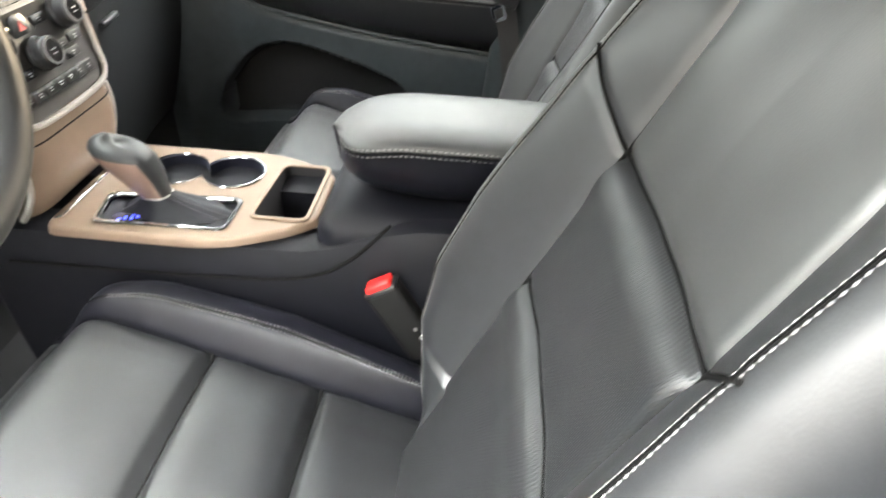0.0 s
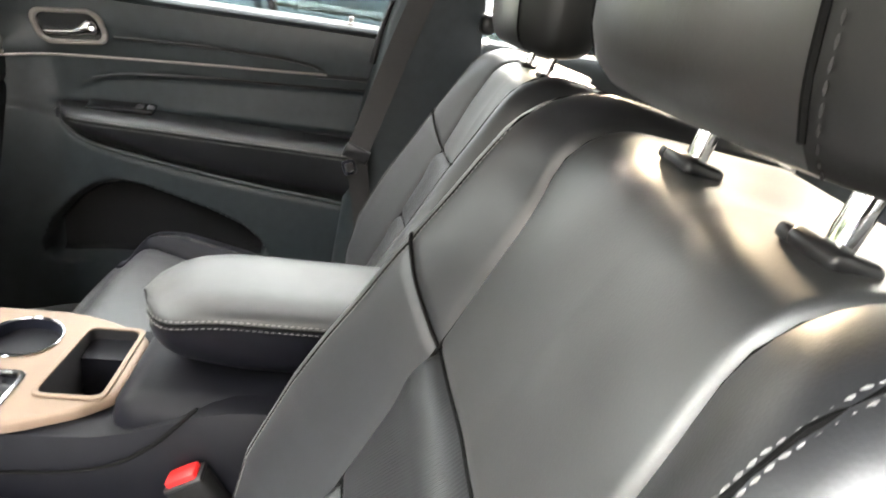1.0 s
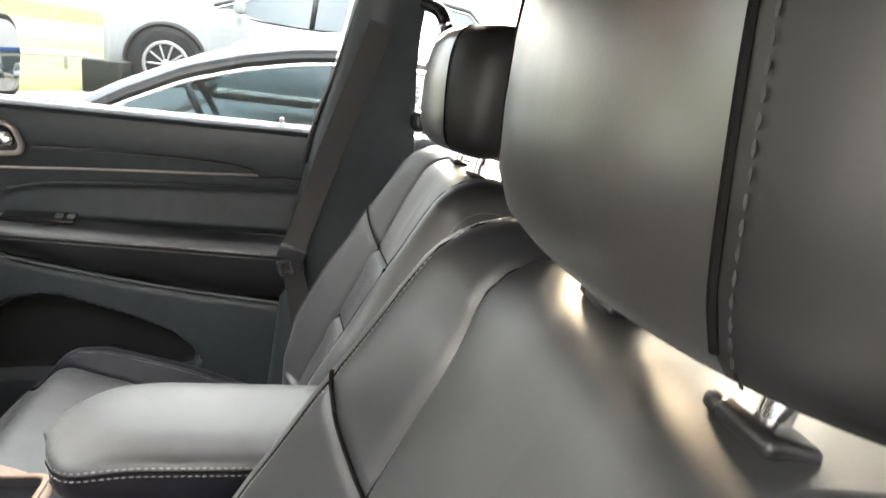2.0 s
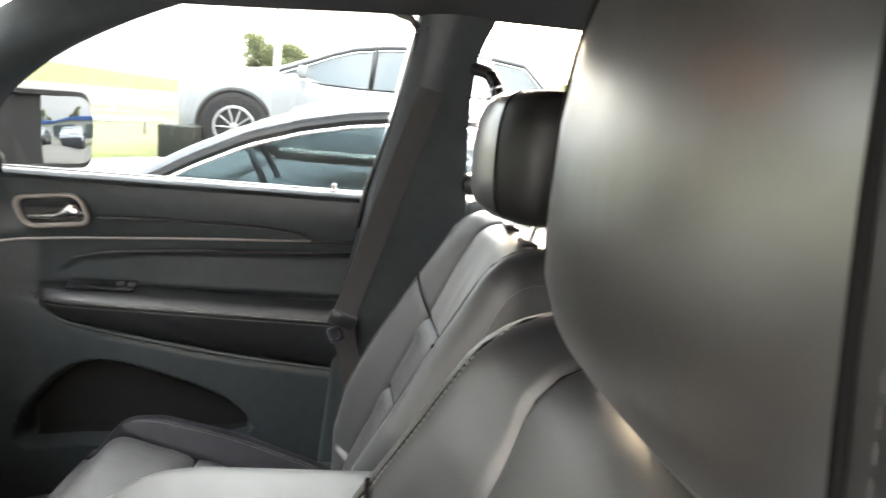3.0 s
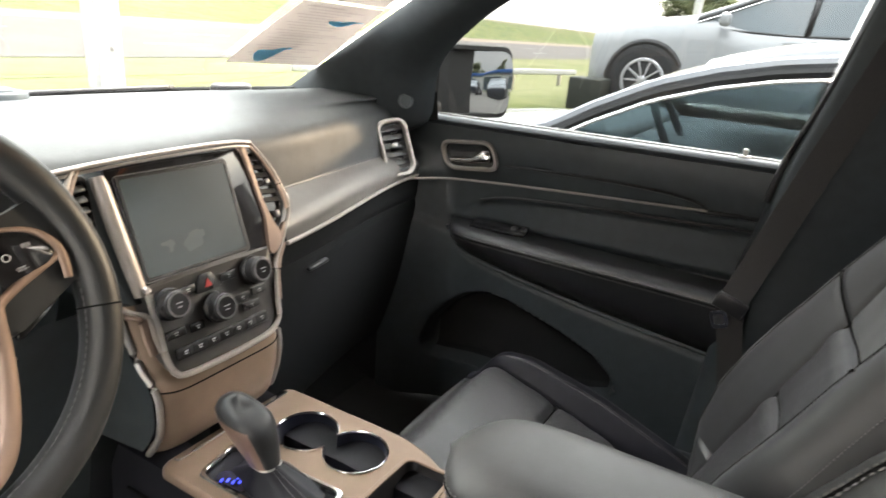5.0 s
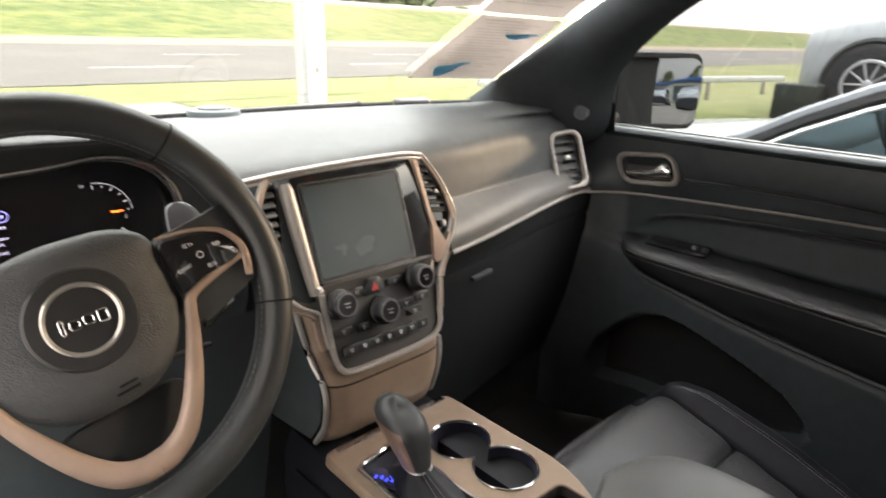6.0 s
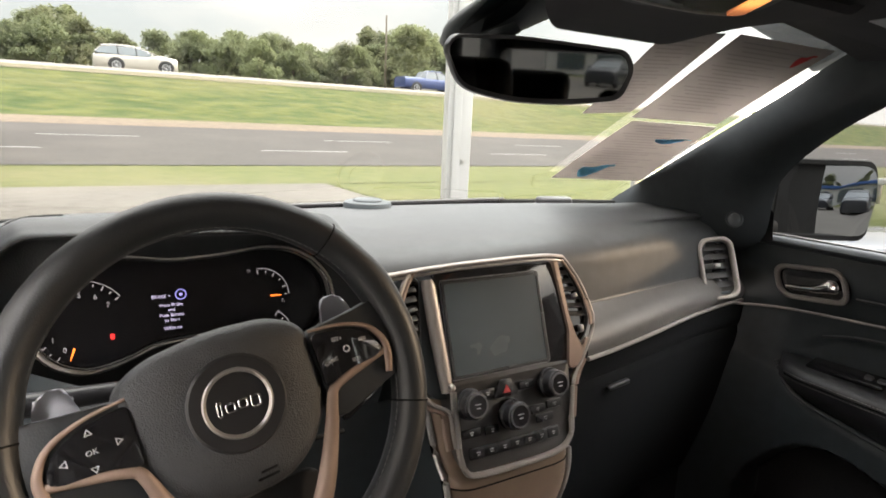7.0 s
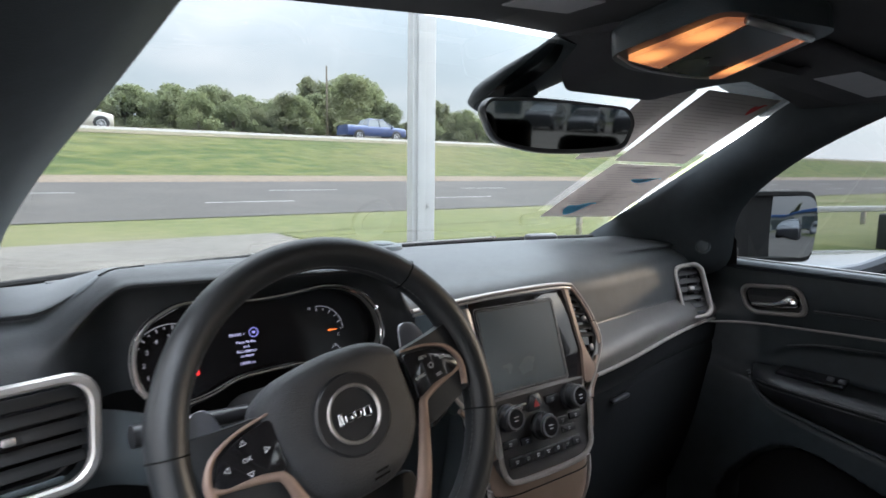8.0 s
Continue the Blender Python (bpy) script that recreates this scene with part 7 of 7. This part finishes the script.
# trees
def tree_mesh(seed, h, spread, leaf, count):
    rnd = random.Random(seed)
    trunk = []
    for k in range(7):
        t = k / 6
        trunk.append(Vector((rnd.uniform(-0.15, 0.15) * t, rnd.uniform(-0.15, 0.15) * t, h * 0.62 * t)))
    bm = tube(trunk, [0.22 * h / 9 * (1 - 0.75 * k / 6) + 0.03 for k in range(7)], 8)
    clumps = []
    for k in range(38):
        t = rnd.uniform(0.0, 1.0)
        a = rnd.uniform(0, 6.28)
        r = spread * rnd.uniform(0.1, 1.0) * (1 - 0.72 * t ** 1.4)
        c = Vector((r * math.cos(a), r * math.sin(a), h * (0.18 + 0.74 * t)))
        clumps.append((c, rnd.uniform(0.09, 0.24) * spread))
        s = trunk[min(6, int(t * 6))]
        bm = joined(bm, tube([s, s.lerp(c, 0.5) + Vector((0, 0, 0.25)), c], [0.06 * h / 9, 0.04 * h / 9, 0.012], 5))
    tm = bpy.data.meshes.new("trunk")
    bm.to_mesh(tm)
    bm.free()
    verts, faces = [], []
    for k in range(count):
        c, r = clumps[rnd.randrange(len(clumps))]
        d = Vector((rnd.gauss(0, 1), rnd.gauss(0, 1), rnd.gauss(0, 0.8)))
        d = d.normalized() * r * rnd.uniform(0.2, 1.35) ** 0.8
        p = c + d
        u = Vector((rnd.gauss(0, 1), rnd.gauss(0, 1), rnd.gauss(0, 1))).normalized()
        v = u.orthogonal().normalized()
        s = leaf * rnd.uniform(0.6, 1.4)
        i = len(verts)
        verts += [p - u * s, p + v * s * 0.7, p + u * s, p - v * s * 0.7]
        faces.append((i, i + 1, i + 2, i + 3))
    lm = bpy.data.meshes.new("crown")
    lm.from_pydata(verts, [], faces)
    return tm, lm


def tree(name, meshes, label, mat, at, scale, turn):
    t = thing(name, label, "tree", "trees along the highway")
    link_mesh("trunk", meshes[0], BARK, t)
    link_mesh("crown", meshes[1], mat, t)
    t.matrix_basis = pose(*at, 0, 0, turn) @ Matrix.Diagonal((*scale, 1))
    return t


rnd = random.Random(11)
kinds = [tree_mesh(20 + k, 9.0, 4.4, 0.15, 8200) for k in range(4)]
stock = [tree("tree", kinds[k], "leafy green tree of the roadside wood" if k % 2 else "dull green bushy tree of the roadside wood", LEAF_A if k % 2 else LEAF_B, (-28 + 7 * k, 88, 4.0), (1, 1, 0.9), 40 * k) for k in range(4)]
TOPS = [(-12, 5.0), (-5, 5.6), (0, 6.0), (4, 5.4), (7, 5.0), (11, 5.2), (14, 5.4), (17, 6.2), (19.5, 4.8), (21, 5.0), (23.4, 6.7), (26, 6.2), (28.6, 6.6), (31, 4.6), (36, 5.0), (40, 4.2), (44, 2.2), (52, 1.6), (60, 1.6)]
for k in range(104):
    az = -14 + 76 * k / 103 + rnd.uniform(-0.6, 0.6)
    d = rnd.uniform(78, 96)
    el = lerp_curve(az, TOPS) + rnd.uniform(-1.5, 0.3)
    x, y = -0.5 + d * math.tan(radians(az)), d
    zt = 1.31 + math.tan(radians(el)) * d / math.cos(radians(az))
    base = ground_z(x, y)
    s = max(0.25, (zt - base) / 6.2)
    copy_thing(stock[k % 4], pose(x, y, base, 0, 0, rnd.uniform(0, 360)) @ Matrix.Diagonal((max(0.7, s) * rnd.uniform(0.8, 1.1), max(0.7, s), s, 1)))
for az, d, el, sc in ((79.4, 42, 6.0, 0.50), (82.4, 46, 5.4, 0.55), (80.8, 47, 4.6, 0.5), (108, 30, 5.0, 0.5), (112, 34, 6.0, 0.55), (104, 40, 4.0, 0.4), (118, 30, 6.0, 0.55)):
    x, y = -0.5 + d * math.sin(radians(az)), d * math.cos(radians(az))
    copy_thing(stock[1], pose(x, y, 0.3, 0, 0, az * 7) @ Matrix.Diagonal((sc, sc, (1 + math.tan(radians(el)) * d) / 8.9, 1)))
for i, s in enumerate(stock):
    s.matrix_basis = pose(-30 + 9 * i, 92, ground_z(0, 92), 0, 0, 30 * i) @ Matrix.Diagonal((0.8, 0.8, 0.55, 1))
pole = part("utility_pole", tube([(29.5, 62, 3.6), (29.5, 62, 12.0)], [0.12, 0.09], 8), BARK)
tagged(pole, "thin dark utility pole by the highway", "utility pole")
lamp_pole = thing("light_pole", "tall pale light pole behind the white vehicle", "light pole")
part("shaft", tube([(24.0, 3.9, 0.0), (24.0, 3.9, 9.0)], [0.16, 0.10], 10), WHITEWASH, lamp_pole)

# ---------------------------------------------------------------- vehicles
TYRE = material("tyre_rubber", (0.015, 0.015, 0.016), 0.8, grain=0.2)
ALLOY = material("alloy_wheel", (0.55, 0.56, 0.58), 0.3, metal=0.85)
CARGLASS = material("dark_car_glass", (0.065, 0.088, 0.102), 0.04, spec=0.9, coat=0.5)
LAMPGLASS = material("lamp_glass", (0.55, 0.57, 0.60), 0.08, metal=0.4, coat=0.5)
BLACKTRIM = material("black_car_trim", (0.012, 0.012, 0.013), 0.5)


def road_wheel(parent, x, y, z, r, w, sx):
    n = 36
    rows = []
    for a, b in ((r * 0.66, w * 0.5), (r * 0.80, w * 0.52), (r * 0.95, w * 0.48), (r, w * 0.3), (r, -w * 0.3), (r * 0.95, -w * 0.48), (r * 0.66, -w * 0.5)):
        rows.append([(x + sx * b, y + a * math.cos(2 * math.pi * i / n), z + a * math.sin(2 * math.pi * i / n)) for i in range(n)])
    wh = part("wheel", loft(rows, caps=False), TYRE, parent, "black tyre")
    rim = ring(circle(r * 0.67, n), circle(r * 0.58, n), 0.03, pose(x + sx * w * 0.42, y, z, 90, 0, sx * 90), 0.006)
    part("rim", rim, ALLOY, wh)
    part("rim_back", plate(circle(r * 0.62, n), 0.01, pose(x + sx * w * 0.1, y, z, 90, 0, sx * 90)), BLACKTRIM, wh)
    m = pose(x + sx * w * 0.42, y, z, 90, 0, sx * 90)
    for k in range(10):
        part("wheel_spoke", rbox(r * 0.50, r * 0.055, 0.02, 0.004, 1, m @ pose(0, 0, 0.012, 0, 0, 36 * k) @ pose(r * 0.36, 0, 0)), ALLOY, wh)
    part("hub", plate(circle(r * 0.14, 16), 0.02, m @ pose(0, 0, 0.012), 0.005), ALLOY, wh)


def vehicle(name, label, stations, belt, roof, wheels, paint, glass_from, width_top=0.72, lamp=None, back=1.32, pane=None):
    """A car along its own y (front at the largest y): stations are (y, half width, sill, shoulder);
    belt and roof are (y, z) curves of the side windows' foot and of the roofline; glass_from are the upright cuts between panes."""
    car = thing(name, label, "car", "cars outside")
    rows = []
    for y, hw, zs, zt in stations:
        row = []
        for t, k in ((0.90, 0.0), (0.985, 0.16), (1.0, 0.42), (0.985, 0.72), (0.95, 0.90), (0.86, 1.0)):
            row.append(Vector((hw * t, y, zs + (zt - zs) * k)))
        row += [Vector((hw * 0.45, y, zt + 0.03)), Vector((-hw * 0.45, y, zt + 0.03))]
        row += [Vector((-p.x, p.y, p.z)) for p in row[5::-1]]
        rows.append(row)
    fine = [smooth_path([r[i] for r in rows], 6) for i in range(len(rows[0]))]
    body_rows = [[fine[i][j] for i in range(len(fine))] for j in range(len(fine[0]))]
    part("body", loft(body_rows), paint, car, sharp=45)
    hwm = max(s[1] for s in stations)
    ys = [roof[0][0] + (roof[-1][0] - roof[0][0]) * i / 48 for i in range(49)]
    gl, rf = [], []
    for y in ys:
        zb, zr = lerp_curve(y, belt), lerp_curve(y, roof)
        zr = max(zr, zb + 0.01)
        k = (zr - zb) / 0.55
        wb, wt = hwm * 0.90, hwm * (0.90 - (0.90 - width_top) * min(1, k))
        gl.append([Vector((wb, y, zb - 0.06)), Vector((wt + 0.02, y, zr - 0.06 * min(1, k))), Vector((wt * 0.8, y, zr - 0.012)), Vector((-wt * 0.8, y, zr - 0.012)), Vector((-wt - 0.02, y, zr - 0.06 * min(1, k))), Vector((-wb, y, zb - 0.06))])
        rf.append([Vector((wt + 0.035, y, zr - 0.075 * min(1, k))), Vector((wt + 0.02, y, zr - 0.03 * min(1, k))), Vector((wt * 0.82, y, zr)), Vector((0, y, zr + 0.02)), Vector((-wt * 0.82, y, zr)), Vector((-wt - 0.02, y, zr - 0.03 * min(1, k))), Vector((-wt - 0.035, y, zr - 0.075 * min(1, k)))])
    part("glasshouse", loft(gl), pane or CARGLASS, car, "clear car windows" if pane else "dark car windows", sharp=30)
    zmax = max(p[1] for p in roof)
    keep = [r for r, y in zip(rf, ys) if lerp_curve(y, roof) > zmax - 0.13]
    part("roof", loft(keep, caps=False, closed=False), paint, car, sharp=60)
    for sx in (0, -1):
        side = [r[sx] for r in rf]
        part("window_line", tube(side, 0.026, 8), paint, car)
        part("window_frame", tube([p + Vector((0.004 * (1 if sx == 0 else -1), 0, -0.030)) for p in side], 0.022, 8), BLACKTRIM, car)
        part("bright_line", tube([p + Vector((0.016 * (1 if sx == 0 else -1), 0, -0.058)) for p in side], 0.008, 6), CHROME, car, "bright window moulding")
        lo = [Vector(((1 if sx == 0 else -1) * hwm * 0.915, y, lerp_curve(y, belt) - 0.05)) for y in ys]
        part("belt_line", tube(lo, 0.014, 6), BLACKTRIM, car)
        for yc in glass_from:
            zb, zr = lerp_curve(yc, belt), lerp_curve(yc, roof)
            s = 1 if sx == 0 else -1
            part("window_post", tube([(s * hwm * 0.905, yc, zb - 0.05), (s * hwm * (width_top + 0.03), yc - 0.05, zr - 0.06)], 0.035, 6), BLACKTRIM, car)
            part("door_handle", rbox(0.02, 0.16, 0.03, 0.008, 2, pose(s * hwm * 0.985, yc + 0.14, zb - 0.13)), paint, car)
            part("door_gap", tube([(s * hwm * 0.995, yc - 0.02, zb - 0.10), (s * hwm * 1.002, yc - 0.03, zb - 0.40), (s * hwm * 0.99, yc, zb - 0.62)], 0.006, 5), BLACKTRIM, car)
    for y, z, r in wheels:
        for sx in (-1, 1):
            arch = [Vector((sx * hwm * 0.985, y + (r + 0.055) * math.cos(a), z + (r + 0.055) * math.sin(a))) for a in [math.pi * i / 20 for i in range(21)]]
            part("wheel_arch", joined(tube(arch, 0.035, 8), plate(circle(r + 0.05, 30), 0.02, pose(sx * (hwm - 0.015), y, z, 90, 0, sx * 90), 0.004)), BLACKTRIM, car)
            road_wheel(car, sx * (hwm - 0.09), y, z, r, 0.22, sx)
    if lamp:
        yl, zl, hl = lamp
        for sx in (-1, 1):
            part("headlight", loft([[(sx * (hwm * 0.90), yl - 0.34, zl + 0.10), (sx * (hwm * 0.93), yl - 0.34, zl + 0.05), (sx * hwm * 0.92, yl - 0.32, zl + 0.02)], [(sx * hwm * 0.80, yl - 0.06, zl + 0.09), (sx * hwm * 0.84, yl - 0.06, zl), (sx * hwm * 0.83, yl - 0.06, zl - hl)], [(sx * hwm * 0.60, yl + 0.03, zl + 0.05), (sx * hwm * 0.60, yl + 0.05, zl), (sx * hwm * 0.62, yl + 0.04, zl - hl)]]), LAMPGLASS, car, "clear headlight", sharp=30)
            m = rbox(0.24, 0.12, 0.15, 0.045, 3, pose(sx * (hwm + 0.10), yl - back, zl + 0.25))
            part("wing_mirror", m, paint, car)
        part("grille", rbox(hwm * 1.0, 0.04, 0.22, 0.03, 3, pose(0, yl + 0.02, zl - 0.12)), BLACKTRIM, car)
    return car


CAR_PANE = glass("pale_green_car_glass", (0.50, 0.60, 0.63))
CABIN_GREY = material("grey_cabin_cloth", (0.05, 0.053, 0.055), 0.8, grain=0.2)
WHITE_PAINT = material("white_car_paint", (0.27, 0.285, 0.30), 0.25, grain=0.03, coat=0.7)
SILVER_PAINT = material("pale_silver_car_paint", (0.15, 0.157, 0.172), 0.26, metal=0.35, grain=0.03, coat=0.7)
BLUE_PAINT = material("blue_car_paint", (0.014, 0.036, 0.13), 0.35, metal=0.2, grain=0.05, coat=0.6)
TAN_PAINT = material("tan_car_paint", (0.36, 0.34, 0.30), 0.35, metal=0.2, grain=0.05, coat=0.5)

suv = vehicle("white_suv", "white family sports utility car parked beyond the sedan",
              [(2.10, 0.74, 0.30, 0.80), (2.05, 0.90, 0.22, 0.98), (1.7, 0.965, 0.20, 1.08), (1.2, 0.98, 0.20, 1.15), (0.75, 0.98, 0.20, 1.185), (0.35, 0.98, 0.20, 1.09), (-0.2, 0.98, 0.20, 1.07), (-1.6, 0.98, 0.20, 1.08), (-2.4, 0.95, 0.24, 1.08), (-2.75, 0.84, 0.34, 1.0)],
              [(0.85, 1.15), (0.45, 1.09), (-0.2, 1.07), (-1.6, 1.11), (-2.5, 1.14)], [(0.85, 1.17), (0.5, 1.34), (0.2, 1.49), (-0.08, 1.60), (-0.5, 1.67), (-0.9, 1.70), (-1.7, 1.69), (-2.3, 1.60), (-2.65, 1.18)],
              [(1.36, 0.40, 0.40), (-1.50, 0.40, 0.40)], WHITE_PAINT, (-0.30, -1.35), 0.72, (1.98, 0.90, 0.05), 1.45)
suv.matrix_basis = pose(8.58, 0.40, 0.50, 0, 0, 0)
sedan = vehicle("silver_sedan", "silver sedan parked close beside the car",
                [(2.40, 0.62, 0.26, 0.64), (2.25, 0.84, 0.20, 0.74), (1.8, 0.91, 0.18, 0.86), (1.2, 0.92, 0.18, 0.945), (0.85, 0.92, 0.18, 0.965), (0.4, 0.92, 0.18, 0.925), (0, 0.92, 0.18, 0.92), (-1.3, 0.92, 0.18, 0.95), (-2.0, 0.89, 0.22, 0.95), (-2.4, 0.76, 0.34, 0.86)],
                [(1.05, 0.92), (0.6, 0.92), (-0.8, 0.95), (-1.8, 0.99)], [(1.05, 0.93), (0.68, 1.065), (0.54, 1.165), (0.31, 1.295), (0.10, 1.37), (-0.10, 1.42), (-0.35, 1.455), (-0.6, 1.46), (-0.95, 1.43), (-1.4, 1.28), (-1.8, 1.00)],
                [(1.45, 0.33, 0.33), (-1.35, 0.33, 0.33)], SILVER_PAINT, (-0.25,), 0.70, (2.16, 0.62, 0.05), pane=CAR_PANE)
# its cabin, seen through the side windows
part("cabin_floor", rbox(1.56, 1.90, 0.03, 0.01, 2, pose(0, -0.30, 0.985)), CABIN_GREY, sedan)
part("dash", rbox(1.50, 0.34, 0.12, 0.05, 4, pose(0, 0.60, 0.985)), CABIN_GREY, sedan, "grey dashboard")
part("steering_wheel", tube([pose(-0.36, 0.30, 1.05, 62) @ Vector((0.17 * math.cos(2 * math.pi * i / 28), 0.17 * math.sin(2 * math.pi * i / 28), 0)) for i in range(28)], 0.016, 8, closed=True), BLACKTRIM, sedan, "black steering wheel")
for x in (-0.36, 0.36):
    st = part("seat", rbox(0.48, 0.13, 0.42, 0.05, 4, pose(x, -0.42, 1.06, 14)), CABIN_GREY, sedan, "grey front seat")
    part("headrest", rbox(0.26, 0.09, 0.16, 0.04, 4, pose(x, -0.50, 1.30, 10)), CABIN_GREY, st)
part("rear_seat", rbox(1.30, 0.16, 0.34, 0.06, 4, pose(0, -1.22, 1.06, 18)), CABIN_GREY, sedan, "grey rear bench")
sedan.matrix_basis = pose(2.78, 0.16, GROUND + 0.035, 0, 0, 0)
pickup = vehicle("blue_pickup", "blue pickup truck on the highway",
                 [(2.75, 0.80, 0.45, 0.95), (2.6, 0.94, 0.40, 1.08), (1.4, 0.98, 0.38, 1.16), (-0.4, 0.98, 0.38, 1.20), (-2.6, 0.98, 0.42, 1.22), (-2.75, 0.95, 0.50, 1.20)],
                 [(1.5, 1.15), (-0.9, 1.20)], [(1.5, 1.16), (0.95, 1.55), (0.6, 1.82), (-0.4, 1.84), (-0.75, 1.75), (-0.95, 1.22)],
                 [(1.75, 0.40, 0.40), (-1.75, 0.40, 0.40)], BLUE_PAINT, (0.2,), 0.74, (2.55, 0.85, 0.06))
HZ = ground_z(0, 45) + 0.06
pickup.matrix_basis = pose(25.6, 45.5, HZ, 0, 0, -90)
far_suv = copy_thing(suv, pose(4.2, 45.8, HZ, 0, 0, -90))
far_suv.name = "tan_suv"
tagged(far_suv, "tan sports utility car on the highway", "car")
for o in far_suv.children_recursive:
    if o.data.materials[0] == WHITE_PAINT:
        o.data = o.data.copy()
        o.data.materials[0] = TAN_PAINT
# low dark block, guard rail and kerb beside the white car
block = part("planter_block", rbox(0.40, 0.42, 0.40, 0.03, 3, pose(7.30, 2.32, 0.69)), material("dark_green_box_paint", (0.011, 0.013, 0.009), 0.7, grain=0.2, wear=0.1))
tagged(block, "low dark green utility block on the grass", "utility block")
rail = thing("guard_rail", "pale guard rail along the grass", "guard rail")
part("beam", rbox(9.0, 0.08, 0.14, 0.03, 2, pose(12.6, 6.9, 0.48, 0, 0, -16)), LINE, rail)
for k in range(5):
    part("post", rbox(0.10, 0.10, 0.62, 0.02, 2, pose(8.7 + 1.9 * k, 8.1 - 0.55 * k, 0.20)), SILVER, rail)

# unseen wall added to block low sky light on the driver's side
sky_blocker = part("wall_11", rbox(0.3, 46, 4.8, 0.02, 1, pose(-4.0, 2, 2.2)), mottled("sky_block_wall", (0.17, 0.17, 0.17), (0.21, 0.21, 0.207), (0.24, 0.236, 0.232), 0.6, 0.9, 0.2))
tagged(sky_blocker, "unseen plain grey wall that blocks low sky light", "wall", kind="structure")

# the dealership behind the car, seen in the mirrors
shop = thing("dealer_building", "low showroom with a blue fascia behind the car park", "building")
part("wall", rbox(60, 0.4, 3.2, 0.05, 1, pose(6, -70, 1.5)), material("showroom_wall", (0.55, 0.54, 0.52), 0.7, grain=0.08, scale=2), shop)
part("fascia", rbox(44, 0.5, 0.5, 0.05, 1, pose(8, -69.7, 2.9)), material("blue_fascia", (0.03, 0.10, 0.30), 0.5), shop)
for k in range(12):
    part("window", rbox(3.0, 0.1, 1.7, 0.03, 1, pose(-14 + 4.2 * k, -69.75, 1.3)), CARGLASS, shop)
DARK_PAINT = material("dark_grey_car_paint", (0.035, 0.038, 0.045), 0.28, metal=0.3, grain=0.04, coat=0.7)
for k, (x, y, src) in enumerate(((-3.4, -41, suv), (-0.6, -40, sedan), (2.2, -40.5, suv), (5.0, -40, suv), (7.8, -41, sedan), (10.6, -40, suv), (13.4, -41, suv))):
    parked = copy_thing(src, pose(x, y, GROUND + 0.02, 0, 0, 8))
    parked.name = "dark_car"
    tagged(parked, "dark grey car parked in the row behind", "car")
    for o in parked.children_recursive:
        if o.data.materials[0] in (WHITE_PAINT, SILVER_PAINT):
            o.data = o.data.copy()
            o.data.materials[0] = DARK_PAINT
for x, y in ((-7.5, -78), (0.5, -80), (4.6, -77), (9.5, -80), (15, -79)):
    copy_thing(stock[2], pose(x, y, GROUND, 0, 0, x * 9) @ Matrix.Diagonal((0.5, 0.5, 1.15, 1)))
